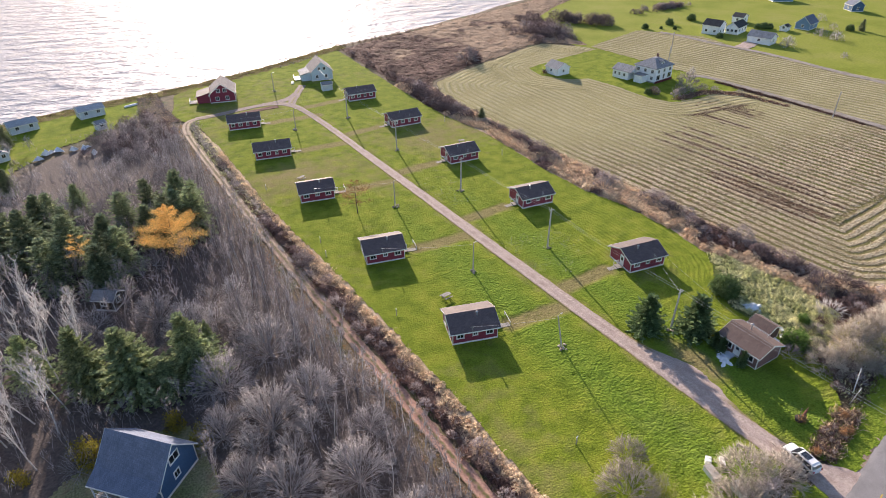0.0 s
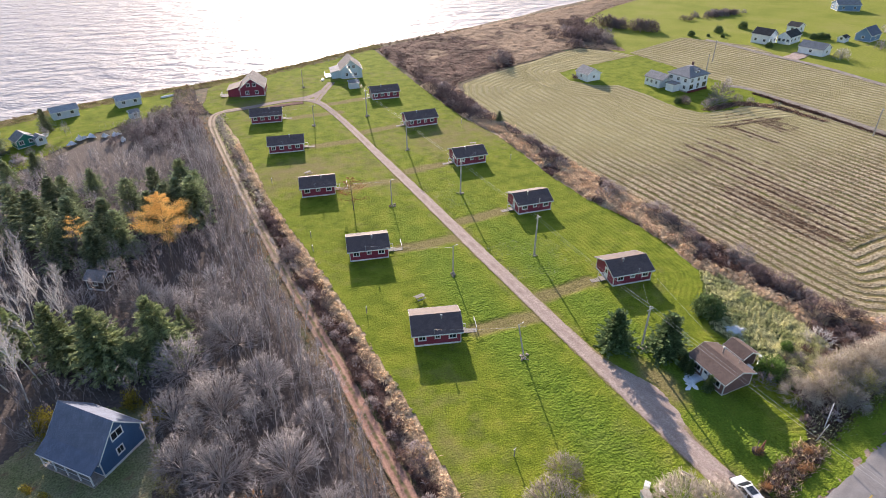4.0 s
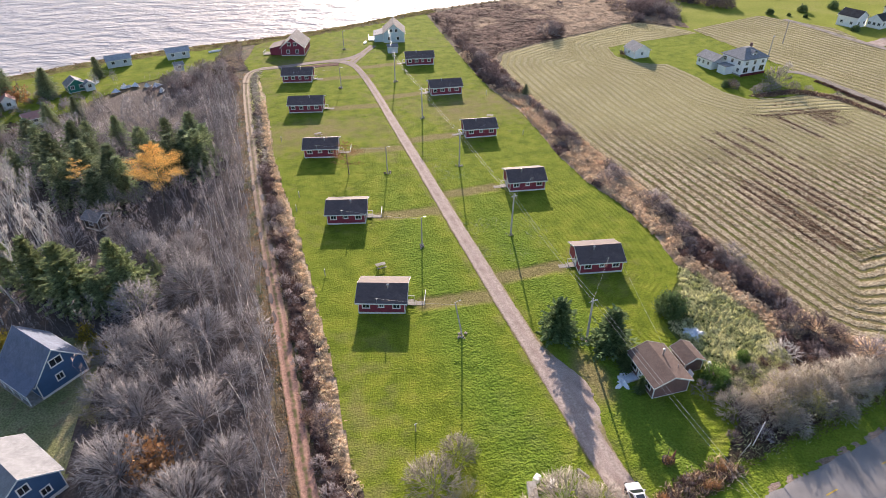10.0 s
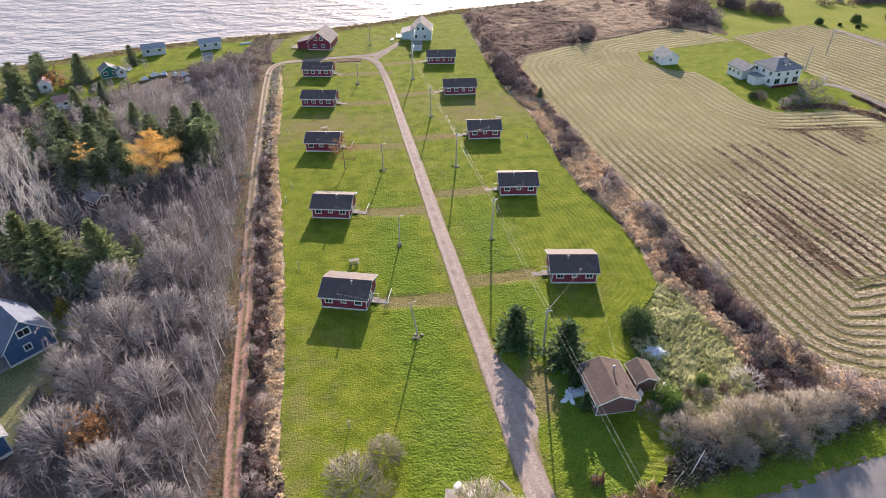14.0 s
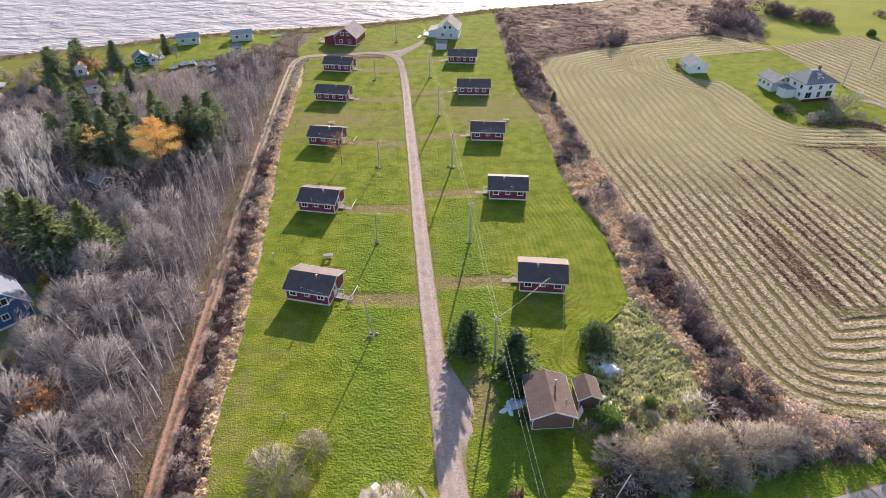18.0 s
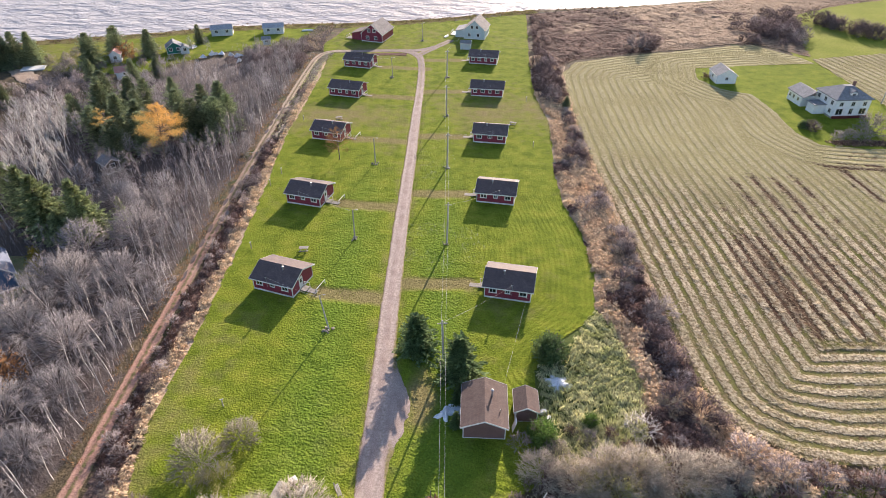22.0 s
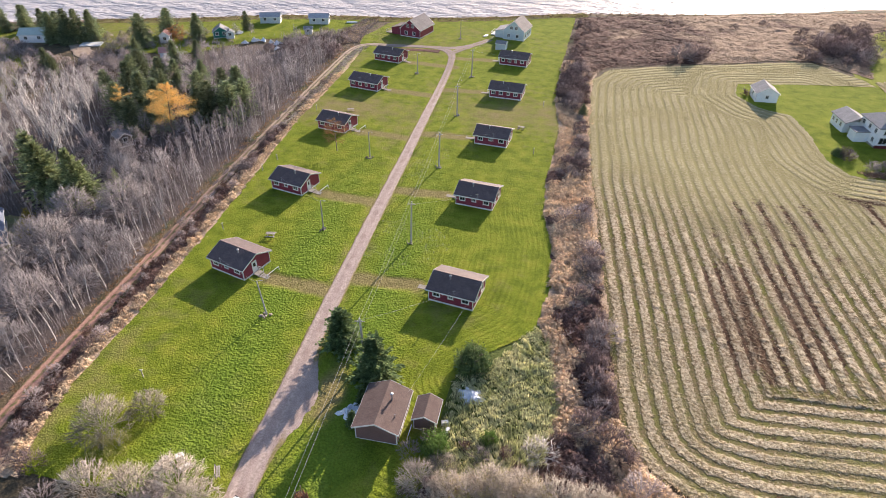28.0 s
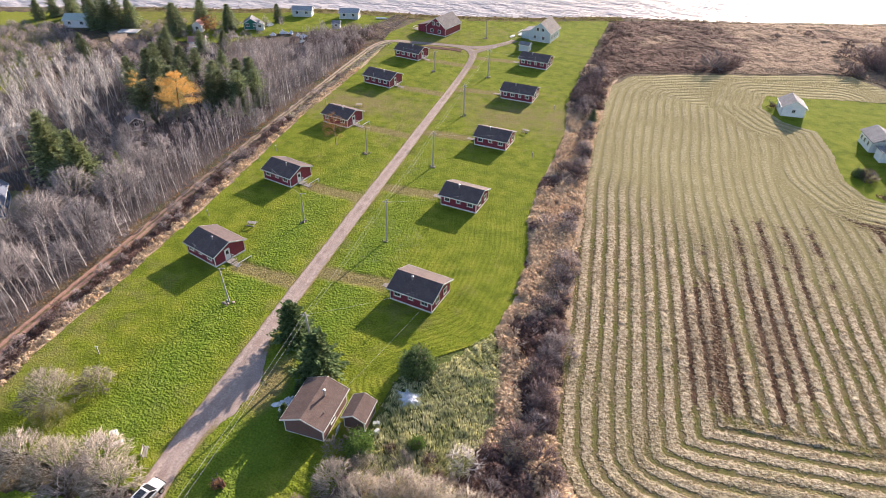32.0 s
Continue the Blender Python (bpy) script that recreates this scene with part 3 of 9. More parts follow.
def extrude_profile(bm, prof, y0, y1):
    """A closed xz outline swept from y0 to y1."""
    a = [bm.verts.new((x, y0, z)) for x, z in prof]
    b = [bm.verts.new((x, y1, z)) for x, z in prof]
    bm.faces.new(a)
    bm.faces.new(b[::-1])
    n = len(prof)
    for i in range(n):
        j = (i + 1) % n
        bm.faces.new((a[j], a[i], b[i], b[j]))
    bmesh.ops.recalc_face_normals(bm, faces=bm.faces)
    return bm


# ---- lattice noise and plan shapes ----
_lat = np.random.RandomState(7).rand(256, 256)


def vnoise(x, y, scale):
    x, y = np.asarray(x) * scale + 100.3, np.asarray(y) * scale + 57.7
    i, j = np.floor(x).astype(int), np.floor(y).astype(int)
    u, v = x - i, y - j
    u, v = u * u * (3 - 2 * u), v * v * (3 - 2 * v)
    a, b = _lat[i % 256, j % 256], _lat[(i + 1) % 256, j % 256]
    c, d = _lat[i % 256, (j + 1) % 256], _lat[(i + 1) % 256, (j + 1) % 256]
    return (a * (1 - u) + b * u) * (1 - v) + (c * (1 - u) + d * u) * v


def fbm(x, y, scale, octaves=4):
    s, k, w = 0, 0, 1.0
    for o in range(octaves):
        s, k, w = s + w * vnoise(x, y, scale * 2 ** o), k + w, w * 0.55
    return s / k


def inside(x, y, poly):
    r = np.zeros(np.shape(x), bool)
    for (x0, y0), (x1, y1) in zip(poly, poly[1:] + poly[:1]):
        if y0 != y1:
            r ^= ((y0 > y) != (y1 > y)) & (x < (x1 - x0) * (y - y0) / (y1 - y0) + x0)
    return r


def dist_line(x, y, line):
    d = np.full(np.shape(x), 1e9)
    for (x0, y0), (x1, y1) in zip(line, line[1:]):
        dx, dy = x1 - x0, y1 - y0
        t = np.clip(((x - x0) * dx + (y - y0) * dy) / (dx * dx + dy * dy + 1e-9), 0, 1)
        d = np.minimum(d, np.hypot(x - x0 - t * dx, y - y0 - t * dy))
    return d


def grid_sheet(name, xs, ys, keep, height, material, attrs=()):
    """One sheet over the cells of a grid that keep() accepts; attrs: (name, function of x, y)."""
    X, Y = np.meshgrid(xs, ys)
    cx, cy = (X[:-1, :-1] + X[1:, 1:]) / 2, (Y[:-1, :-1] + Y[1:, 1:]) / 2
    k = keep(cx, cy)
    idx = np.arange(X.size).reshape(X.shape)
    q = np.stack([idx[:-1, :-1], idx[:-1, 1:], idx[1:, 1:], idx[1:, :-1]], -1)[k]
    used = np.unique(q)
    remap = np.zeros(X.size, int)
    remap[used] = np.arange(len(used))
    x, y = X.ravel()[used], Y.ravel()[used]
    z = height(x, y)
    q = remap[q]
    me = bpy.data.meshes.new(name)
    me.vertices.add(len(x))
    me.vertices.foreach_set("co", np.stack([x, y, z], -1).astype(np.float32).ravel())
    me.loops.add(q.size)
    me.loops.foreach_set("vertex_index", q.astype(np.int32).ravel())
    me.polygons.add(len(q))
    me.polygons.foreach_set("loop_start", (np.arange(len(q)) * 4).astype(np.int32))
    me.polygons.foreach_set("use_smooth", np.ones(len(q), bool))
    me.update(calc_edges=True)
    me.materials.append(material)
    for an, fn in attrs:
        a = me.attributes.new(an, "FLOAT", "POINT")
        a.data.foreach_set("value", np.clip(fn(x, y), 0, 1).astype(np.float32))
    me.validate()
    return new(name, me)


def spaced(lo, hi, step):
    return np.linspace(lo, hi, int(round((hi - lo) / step)) + 1)

# ---- the plan: shore, lawns, drives, field ----
SHORE = [(-900, 60), (-400, 130), (-155, 211), (-112, 226), (-96, 235), (-63, 243), (-40, 245.5), (-7, 256), (19, 269), (29, 273), (77, 286), (130, 307), (200, 333), (400, 410), (1000, 640)]
DRIVE = [(1.2, 30), (-0.6, 36), (-1.5, 41.6), (-2.1, 52.2), (-3.4, 67.1), (-4.5, 84.1), (-5.9, 107.3), (-7.0, 128.1), (-8.3, 147.8), (-9.6, 172.7), (-11.2, 192), (-13.0, 204), (-18.1, 209.3), (-27.7, 208.9), (-35.2, 207.4), (-42.9, 207.0)]
SPUR = [(-13.5, 205), (-11.2, 209.5), (-7.5, 216.5), (-3.6, 223.4)]
TRACK = [(-42.9, 207.0), (-46.4, 204.0), (-47.5, 196.4), (-46.1, 168.5), (-44.1, 137.7), (-43.2, 122.7), (-40.8, 95), (-38.7, 72.5), (-37.7, 58.3), (-36.1, 42.5), (-34.5, 22)]
LAWN = [(-27.5, 36), (-29.6, 41), (-31.5, 50.6), (-32.2, 69.8), (-33.7, 86), (-36.3, 112.2), (-39.4, 137.7), (-41.3, 177.8), (-43.5, 201), (-47, 207), (-48.5, 216), (-45, 235), (-40, 240), (-7, 249.5), (8, 256), (20, 263), (24.5, 262), (24.0, 240), (23.3, 204.5), (23.5, 172.3), (26.4, 151.2), (26.1, 133.9), (25.6, 122.1), (26.6, 109.4), (29.0, 98.5), (29.8, 85.6), (28.7, 76), (26, 71.5), (21.5, 67.5), (18.5, 62), (18.5, 44), (12, 38.5), (3, 36.5)]
LAWN_SHORE = [(-50, 239), (-63, 237), (-96, 228), (-112, 220), (-155, 205), (-170, 198), (-172, 178), (-130, 180), (-112, 178), (-101, 179), (-95, 183), (-90, 192), (-80, 203), (-66, 210), (-56, 221)]
FIELD_EDGE = [(150, 66), (122, 59), (100, 54), (78, 50.5), (58, 49), (49.5, 50.5), (44.5, 53.5), (41.8, 58), (40.6, 66), (39.6, 76), (38.6, 92), (37.0, 109), (35.4, 125), (33.8, 148), (33.4, 172), (33.4, 190), (38, 201), (54, 209), (73, 215.5), (89, 222), (103, 226)]
FIELD = FIELD_EDGE[1:] + [(114, 212), (116, 206), (96, 203), (76, 198.5), (74, 188), (78.5, 180), (86, 176), (88, 163), (88, 149), (91, 142.5), (100, 141), (112, 141), (119, 139.5), (121.5, 120), (122, 95)]
HOUSE_LAWN = [(114, 212), (116, 206), (96, 203), (76, 198.5), (74, 188), (78.5, 180), (86, 176), (88, 163), (88, 149), (91, 142.5), (112, 142), (119, 140.5), (121, 150), (121, 175), (118, 200)]
FIELD_FAR = [(118, 210), (122, 160), (126, 140), (127, 95), (127, 62), (230, 82), (190, 100), (169, 120), (163, 168), (168, 198), (154, 221)]
HOUSE_LANE = [(118, 160), (122.5, 156), (123.2, 144.6), (124.4, 124), (124.8, 95), (125, 40)]
MARSH = [(25.5, 264), (25, 205), (27, 186), (32, 190), (37, 203), (54, 211), (73, 217.5), (89, 224), (104, 228), (118, 214), (122, 232), (128, 255), (136, 272), (165, 292), (230, 322), (230, 336), (165, 312), (128, 298), (77, 281), (40, 270)]
ROAD = [(-400, -48), (-60, 14.5), (-10, 25.6), (1, 28.0), (37, 35.3), (120, 52), (500, 128)]
FOREST = [(-38.4, 40), (-40.2, 58.5), (-41.4, 72.5), (-43.5, 95), (-45.9, 122), (-46.9, 138), (-48.9, 168), (-50.5, 190), (-54, 203), (-64, 206), (-80, 196), (-94, 184), (-100, 160), (-112, 140), (-128, 118), (-135, 60), (-120, 30), (-40, 22)]
SHORE_XY = np.array(SHORE)


def past_shore(x, y):
    """Metres beyond the water's edge, negative on land."""
    wob = (fbm(x, y, 0.05) - 0.5) * 5
    d = dist_line(x, y, SHORE)
    return np.where(y > np.interp(x, SHORE_XY[:, 0], SHORE_XY[:, 1]), d, -d) + wob


def ground_z(x, y):
    s = past_shore(x, y)
    z = -0.14 + (fbm(x, y, 0.4, 3) - 0.5) * 0.16
    near = np.clip((s + 2.5) / 5.0, 0, 1)
    return z - near * 1.9 - np.clip(s / 60, 0, 1) * 4


core_x, core_y = spaced(-180, 240, 2.0), spaced(-10, 330, 2.0)
far = np.array([12.0, 30, 60, 110, 200, 400, 800, 1600, 3200])
gx = np.concatenate([core_x[0] - far[::-1], core_x, core_x[-1] + far])
gy = np.concatenate([core_y[0] - far[::-1], core_y, core_y[-1] + far])
ground = grid_sheet("ground", gx, gy, lambda x, y: x == x, ground_z, M_BASE, [("sand", lambda x, y: np.clip(1 - np.abs(past_shore(x, y) + 0.5) / 4.5, 0, 1)), ("dead", lambda x, y: inside(x, y, FOREST))])
attr_mix(M_BASE, "sand", (0.2, 0.14, 0.1), 0.3, 0.3, 0.6)
attr_mix(M_BASE, "dead", (0.125, 0.1, 0.088), 0.4, 0.2, 0.7)
tagged(ground, "rough autumn ground of dead grass and leaf litter", "ground", kind="structure")

sx = np.concatenate([-far[::-1] * 1.2 - 200, spaced(-200, 220, 2.0), spaced(224, 400, 6.0), far * 1.2 + 400])
sy = np.concatenate([spaced(150, 345, 2.0), spaced(349, 460, 6.0), far * 1.2 + 460])
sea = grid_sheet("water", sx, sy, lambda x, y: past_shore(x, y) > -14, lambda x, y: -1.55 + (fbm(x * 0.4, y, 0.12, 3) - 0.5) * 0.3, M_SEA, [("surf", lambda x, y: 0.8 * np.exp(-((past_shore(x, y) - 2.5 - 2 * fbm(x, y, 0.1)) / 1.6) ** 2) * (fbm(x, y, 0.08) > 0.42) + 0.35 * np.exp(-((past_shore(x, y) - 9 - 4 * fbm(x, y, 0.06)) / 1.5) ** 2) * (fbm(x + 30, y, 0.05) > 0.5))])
tagged(sea, "wind-rippled grey sea glittering in low sun", "sea", kind="structure")


def ragged(poly, amp=0.9, scale=0.35):
    return lambda x, y: inside(x + (fbm(x, y, scale) - 0.5) * amp * 2, y + (fbm(x + 71, y - 33, scale) - 0.5) * amp * 2, poly)


def grown(poly, d, amp=0.6, scale=0.15):
    """A plan outline widened by d metres, so that neighbouring sheets overlap."""
    own = ragged(poly, amp, scale)
    return lambda x, y: own(x, y) | (dist_line(x, y, poly + poly[:1]) < d)


def band(line, half, amp=0.35):
    return lambda x, y: dist_line(x, y, line) < half + (fbm(x, y, 0.5) - 0.5) * 2 * amp


def bounds(poly, step, pad=2):
    a = np.array(poly)
    return spaced(a[:, 0].min() - pad, a[:, 0].max() + pad, step), spaced(a[:, 1].min() - pad, a[:, 1].max() + pad, step)


CABINS = [(-27.0, 77.2, -15.5, 7.4, 6.3, 3, 1), (11.1, 78.0, -8.0, 7.5, 6.3, 3, 0), (-29.6, 105.2, -12.0, 7.4, 6.3, 3, 1), (8.9, 108.5, -6.5, 7.6, 6.3, 3, 0), (-32.4, 136.2, -11.0, 7.6, 6.3, 3, 1), (7.2, 137.3, -5.0, 7.8, 6.3, 3, 0), (-35.0, 165.7, -11.0, 9.0, 6.3, 4, 1), (5.4, 168.4, -4.0, 9.0, 6.3, 4, 0), (-36.1, 191.2, -11.0, 8.8, 6.3, 4, 1), (3.7, 197.4, -6.5, 8.9, 6.3, 4, 0)]


def cabin_pose(c):
    return pose(c[0], c[1], 0, 0, 0, c[2])


def door_spot(c, out=2.6):
    return cabin_pose(c) @ Vector((c[3] + out if c[6] else -out, c[4] * 0.42, 0))


def dry_of(x, y):
    """Worn paths from the drive to each door, thin grass in the middle of the plots and beside the drive."""
    d = np.zeros_like(x)
    for c in CABINS:
        p = door_spot(c, 3.2)
        k = np.interp(p.y, [a[1] for a in DRIVE[:10]], [a[0] for a in DRIVE[:10]])
        dl = dist_line(x, y, [(p.x, p.y), (k, p.y - 0.8)])
        d = np.maximum(d, 1.3 - dl * 0.45)
    d = np.maximum(d, 0.4 - np.abs(dist_line(x, y, DRIVE[:12]) - 2.0) * 0.2)
    worn = np.exp(-((x + 26) / 14) ** 2 - ((y - 152) / 11) ** 2) * 0.45 + np.exp(-((x - 14) / 10) ** 2 - ((y - 155) / 8) ** 2) * 0.33
    low = np.exp(-((x + 8) / 7) ** 2 - ((y - 46) / 9) ** 2) * 0.22 + 0.12 * np.clip((-17 - x) / 8, 0, 1) * np.clip((80 - y) / 14, 0, 1) + np.exp(-((x + 30) / 3.0) ** 2) * np.clip((90 - y) / 60, 0, 1) * 0.4
    north = np.clip((y - 120) / 40, 0, 1) * (0.14 + 0.45 * np.clip(fbm(x, y, 0.05, 3) - 0.4, 0, 1))
    d = np.maximum(d, 1.0 * np.exp(-((x - 3.2) / 2.6) ** 2 - ((y - 55.5) / 7) ** 2))
    return np.maximum(d, worn + low + north + 0.14 + 0.75 * (fbm(x, y, 0.05, 4) - 0.5))


def lush_of(x, y):
    k = np.interp(y, [a[1] for a in DRIVE[:10]], [a[0] for a in DRIVE[:10]])
    a = np.exp(-((x - k + 9) / 6.5) ** 2) + np.exp(-((x - k - 8) / 6) ** 2)
    return a * np.clip((150 - y) / 60, 0, 1) * 0.62


def rim_of(x, y):
    """Distance from the lawn's eastern edge, which the mower followed."""
    return (dist_line(x, y, LAWN[16:30]) + (fbm(x, y, 0.12) - 0.5) * 0.9) / 60


def mow_of(x, y):
    return np.clip((k_east(x, y) - 7) / 8, 0, 1) * np.clip((118 - y) / 25, 0, 1) * np.clip(3 * (fbm(x, y, 0.07) - 0.3), 0, 1)


def k_east(x, y):
    return x - np.interp(y, [a[1] for a in DRIVE[:10]], [a[0] for a in DRIVE[:10]])


def lawn_z(x, y):
    return 0.05 - 0.13 * np.exp(-(dist_line(x, y, DRIVE) / 1.7) ** 4) - 0.1 * np.exp(-(dist_line(x, y, SPUR) / 1.6) ** 4) + (fbm(x, y, 0.9, 3) - 0.5) * 0.1 + (fbm(x + 9, y, 1.4, 2) - 0.5) * (0.05 + 0.2 * lush_of(x, y))


lawn = grid_sheet("lawn", *bounds(LAWN, 0.34), ragged(LAWN, 0.5), lawn_z, M_LAWN, [("dry", dry_of), ("lush", lambda x, y: lush_of(x, y) - 1.6 * np.clip(dry_of(x, y) - 0.35, 0, 1)), ("mow", mow_of), ("rim", rim_of)])
tagged(lawn, "bright green mown lawn with worn tan patches", "lawn", kind="structure")
lawn_b = grid_sheet("shore_lawn", *bounds(LAWN_SHORE, 0.8), ragged(LAWN_SHORE, 1.5, 0.15), lambda x, y: 0.0 + (fbm(x, y, 0.8, 3) - 0.5) * 0.1, M_LAWN, [("dry", lambda x, y: 0.26 + 0.2 * np.clip((-95 - x) / 30, 0, 1) + (fbm(x, y, 0.08) - 0.5) * 0.4), ("lush", lambda x, y: 0 * x)])
tagged(lawn_b, "green lawn along the low shore", "lawn", kind="structure")
lawn_c = grid_sheet("house_lawn", *bounds(HOUSE_LAWN, 0.6, 3), grown(HOUSE_LAWN, 1.1), lambda x, y: -0.02 + (fbm(x, y, 0.8, 3) - 0.5) * 0.1, M_LAWN, [("dry", lambda x, y: 0.05 + 0 * x), ("lush", lambda x, y: 0 * x)])
tagged(lawn_c, "green lawn round the white farmhouse", "lawn", kind="structure")


def smooth_line(line, step):
    """Points at even steps along a rounded polyline, with the sideways direction at each."""
    p = np.array(line, float)
    for _ in range(3):
        q = np.empty((2 * len(p), 2))
        q[0::2][:-1], q[1::2][:-1] = 0.75 * p[:-1] + 0.25 * p[1:], 0.25 * p[:-1] + 0.75 * p[1:]
        p = np.concatenate([p[:1], q[:-2], p[-1:]])
    s = np.concatenate([[0], np.cumsum(np.hypot(*np.diff(p, axis=0).T))])
    u = np.arange(0, s[-1], step)
    c = np.stack([np.interp(u, s, p[:, 0]), np.interp(u, s, p[:, 1])], 1)
    d = np.gradient(c, axis=0)
    d /= np.hypot(d[:, 0], d[:, 1])[:, None] + 1e-9
    return c, np.stack([d[:, 1], -d[:, 0]], 1)


def ribbon(name, line, left, right, material, height, attrs=(), step=0.35, across=14, amp=0.25):
    """A lane with uneven edges along a polyline; left and right: half widths, by place along it."""
    c, n = smooth_line(line, step)
    x, y = c[:, 0], c[:, 1]
    wl = left(x, y) + (fbm(x, y, 0.35) - 0.5) * 2 * amp + (fbm(x, y, 1.5) - 0.5) * amp
    wr = right(x, y) + (fbm(x + 50, y, 0.35) - 0.5) * 2 * amp + (fbm(x + 50, y, 1.5) - 0.5) * amp
    f = np.linspace(0, 1, across + 1)[None, :]
    off = -wl[:, None] * (1 - f) + wr[:, None] * f
    X, Y = x[:, None] + n[:, :1] * off, y[:, None] + n[:, 1:] * off
    idx = np.arange(X.size).reshape(X.shape)
    q = np.stack([idx[:-1, :-1], idx[:-1, 1:], idx[1:, 1:], idx[1:, :-1]], -1).reshape(-1, 4)
    X, Y, O = X.ravel(), Y.ravel(), off.ravel()
    Z = height(X, Y, O) - 0.07 * np.isin(np.arange(X.size) % (across + 1), (0, across))
    me = bpy.data.meshes.new(name)
    me.from_pydata(np.stack([X, Y, Z], 1).tolist(), [], q.tolist())
    me.polygons.foreach_set("use_smooth", np.ones(len(q), bool))
    me.materials.append(material)
    for an, fn in attrs:
        at = me.attributes.new(an, "FLOAT", "POINT")
        at.data.foreach_set("value", np.clip(fn(X, Y, O), 0, 1).astype(np.float32))
    me.update()
    return new(name, me)


half = lambda x, y: 1.5 - 0.32 * np.clip((y - 90) / 90, 0, 1) + 2.2 * np.clip((34.5 - y) / 4, 0, 1) + 0.3 * np.clip((62 - y) / 15, 0, 1) + 0.4 * np.exp(-((y - 206) / 4) ** 2)
bulge = lambda x, y: half(x, y) + 2.6 * np.exp(-((y - 54.0) / 6.0) ** 2) * (x > -6)
drive = ribbon("drive", DRIVE, half, bulge, M_GRAVEL, lambda x, y, o: 0.1 + (fbm(x, y, 0.8, 3) - 0.5) * 0.06 - 0.025 * np.exp(-((np.abs(o) - 0.75) / 0.25) ** 2), [("worn", lambda x, y, o: 0.75 * np.exp(-((np.abs(o) - 0.8) / 0.4) ** 2)), ("muddy", lambda x, y, o: 0.7 * np.clip((y - 150) / 45, 0, 1)), ("edge", lambda x, y, o: np.clip((np.abs(o) - half(x, y) + 0.45) / 0.5, 0, 1) * (y > 37) * (1 - (o > 0) * np.exp(-((y - 54.5) / 7) ** 4)) + 0.55 * np.exp(-(o / 0.3) ** 2) * np.clip((y - 120) / 50, 0, 1))])
spur = ribbon("drive_spur", SPUR, lambda x, y: 1.5 + 0 * x, lambda x, y: 1.3 + 0 * x, M_GRAVEL, lambda x, y, o: 0.085 + (fbm(x, y, 0.8, 3) - 0.5) * 0.05, [("muddy", lambda x, y, o: 0.75 + 0 * x), ("edge", lambda x, y, o: 0.3 + 0.4 * np.exp(-(o / 0.35) ** 2) + 0.5 * np.clip(np.abs(o) - 0.9, 0, 1))])
fork = ribbon("drive_fork", [(-21.5, 209.4), (-16.5, 209.6), (-12.2, 211.2), (-8.6, 215.4)], lambda x, y: 1.3 + 0 * x, lambda x, y: 1.6 + 0 * x, M_GRAVEL, lambda x, y, o: 0.094 + (fbm(x, y, 0.8, 3) - 0.5) * 0.05, [("muddy", lambda x, y, o: 0.75 + 0 * x)])
tagged(fork, "gravel fork between the loop and the shore house", "gravel drive", kind="structure")
tagged(spur, "gravel spur towards the shore house", "gravel drive", kind="structure")
tagged(drive, "pale pinkish gravel drive between the cabins", "gravel drive", kind="structure")
rut = lambda o: np.exp(-((np.abs(o) - 0.6) / 0.34) ** 2)
track = ribbon("dirt_track", TRACK, lambda x, y: 1.15 + 0 * x, lambda x, y: 1.1 + 0 * x, M_DIRT, lambda x, y, o: 0.05 - 0.09 * rut(o) + (fbm(x, y, 0.9, 3) - 0.5) * 0.12, [("red", lambda x, y, o: 0.68 * np.clip((112 - y) / 40, 0, 1) + 0.17), ("weeds", lambda x, y, o: 0.62 - 0.5 * rut(o)), ("pale", lambda x, y, o: np.clip((y - 75) / 70, 0, 1) * 0.6 * rut(o) + 0.25 * np.clip((y - 120) / 50, 0, 1))], amp=0.35)
track_head = ribbon("track_head", [(-36.5, 207.5), (-42.9, 207.1), (-45.9, 204.6), (-47.1, 199.5), (-47.3, 194)], lambda x, y: 1.15 + 0 * x, lambda x, y: 1.15 + 0 * x, M_DIRT, lambda x, y, o: 0.11 + (fbm(x, y, 0.9, 3) - 0.5) * 0.06, [("pale", lambda x, y, o: 0.55 * rut(o) + 0.2), ("weeds", lambda x, y, o: 0.5 - 0.45 * rut(o))])
tagged(track_head, "pale head of the dirt track at the loop", "dirt track", kind="structure")
tagged(track, "rutted reddish dirt track beside the woods", "dirt track", kind="structure")
shoulder = ribbon("road_shoulder", [(-120, 3), (-60, 14.5), (-10, 25.6), (1, 28.0), (37, 35.3), (120, 52), (240, 76)], lambda x, y: 4.2 + 0 * x, lambda x, y: 4.2 + 0 * x, M_DIRT, lambda x, y, o: 0.05 + (fbm(x, y, 0.6, 3) - 0.5) * 0.06, step=0.8, amp=0.3)
tagged(shoulder, "narrow dirt shoulder of the road", "road shoulder", kind="structure")
road = ribbon("road", [(-120, 3), (-60, 14.5), (-10, 25.6), (1, 28.0), (37, 35.3), (120, 52), (240, 76)], lambda x, y: 3.1 + 0 * x, lambda x, y: 3.1 + 0 * x, M_ROAD, lambda x, y, o: 0.16 - 0.02 * np.abs(o), step=1.0, amp=0.06)
tagged(road, "worn grey asphalt public road", "road", kind="structure")
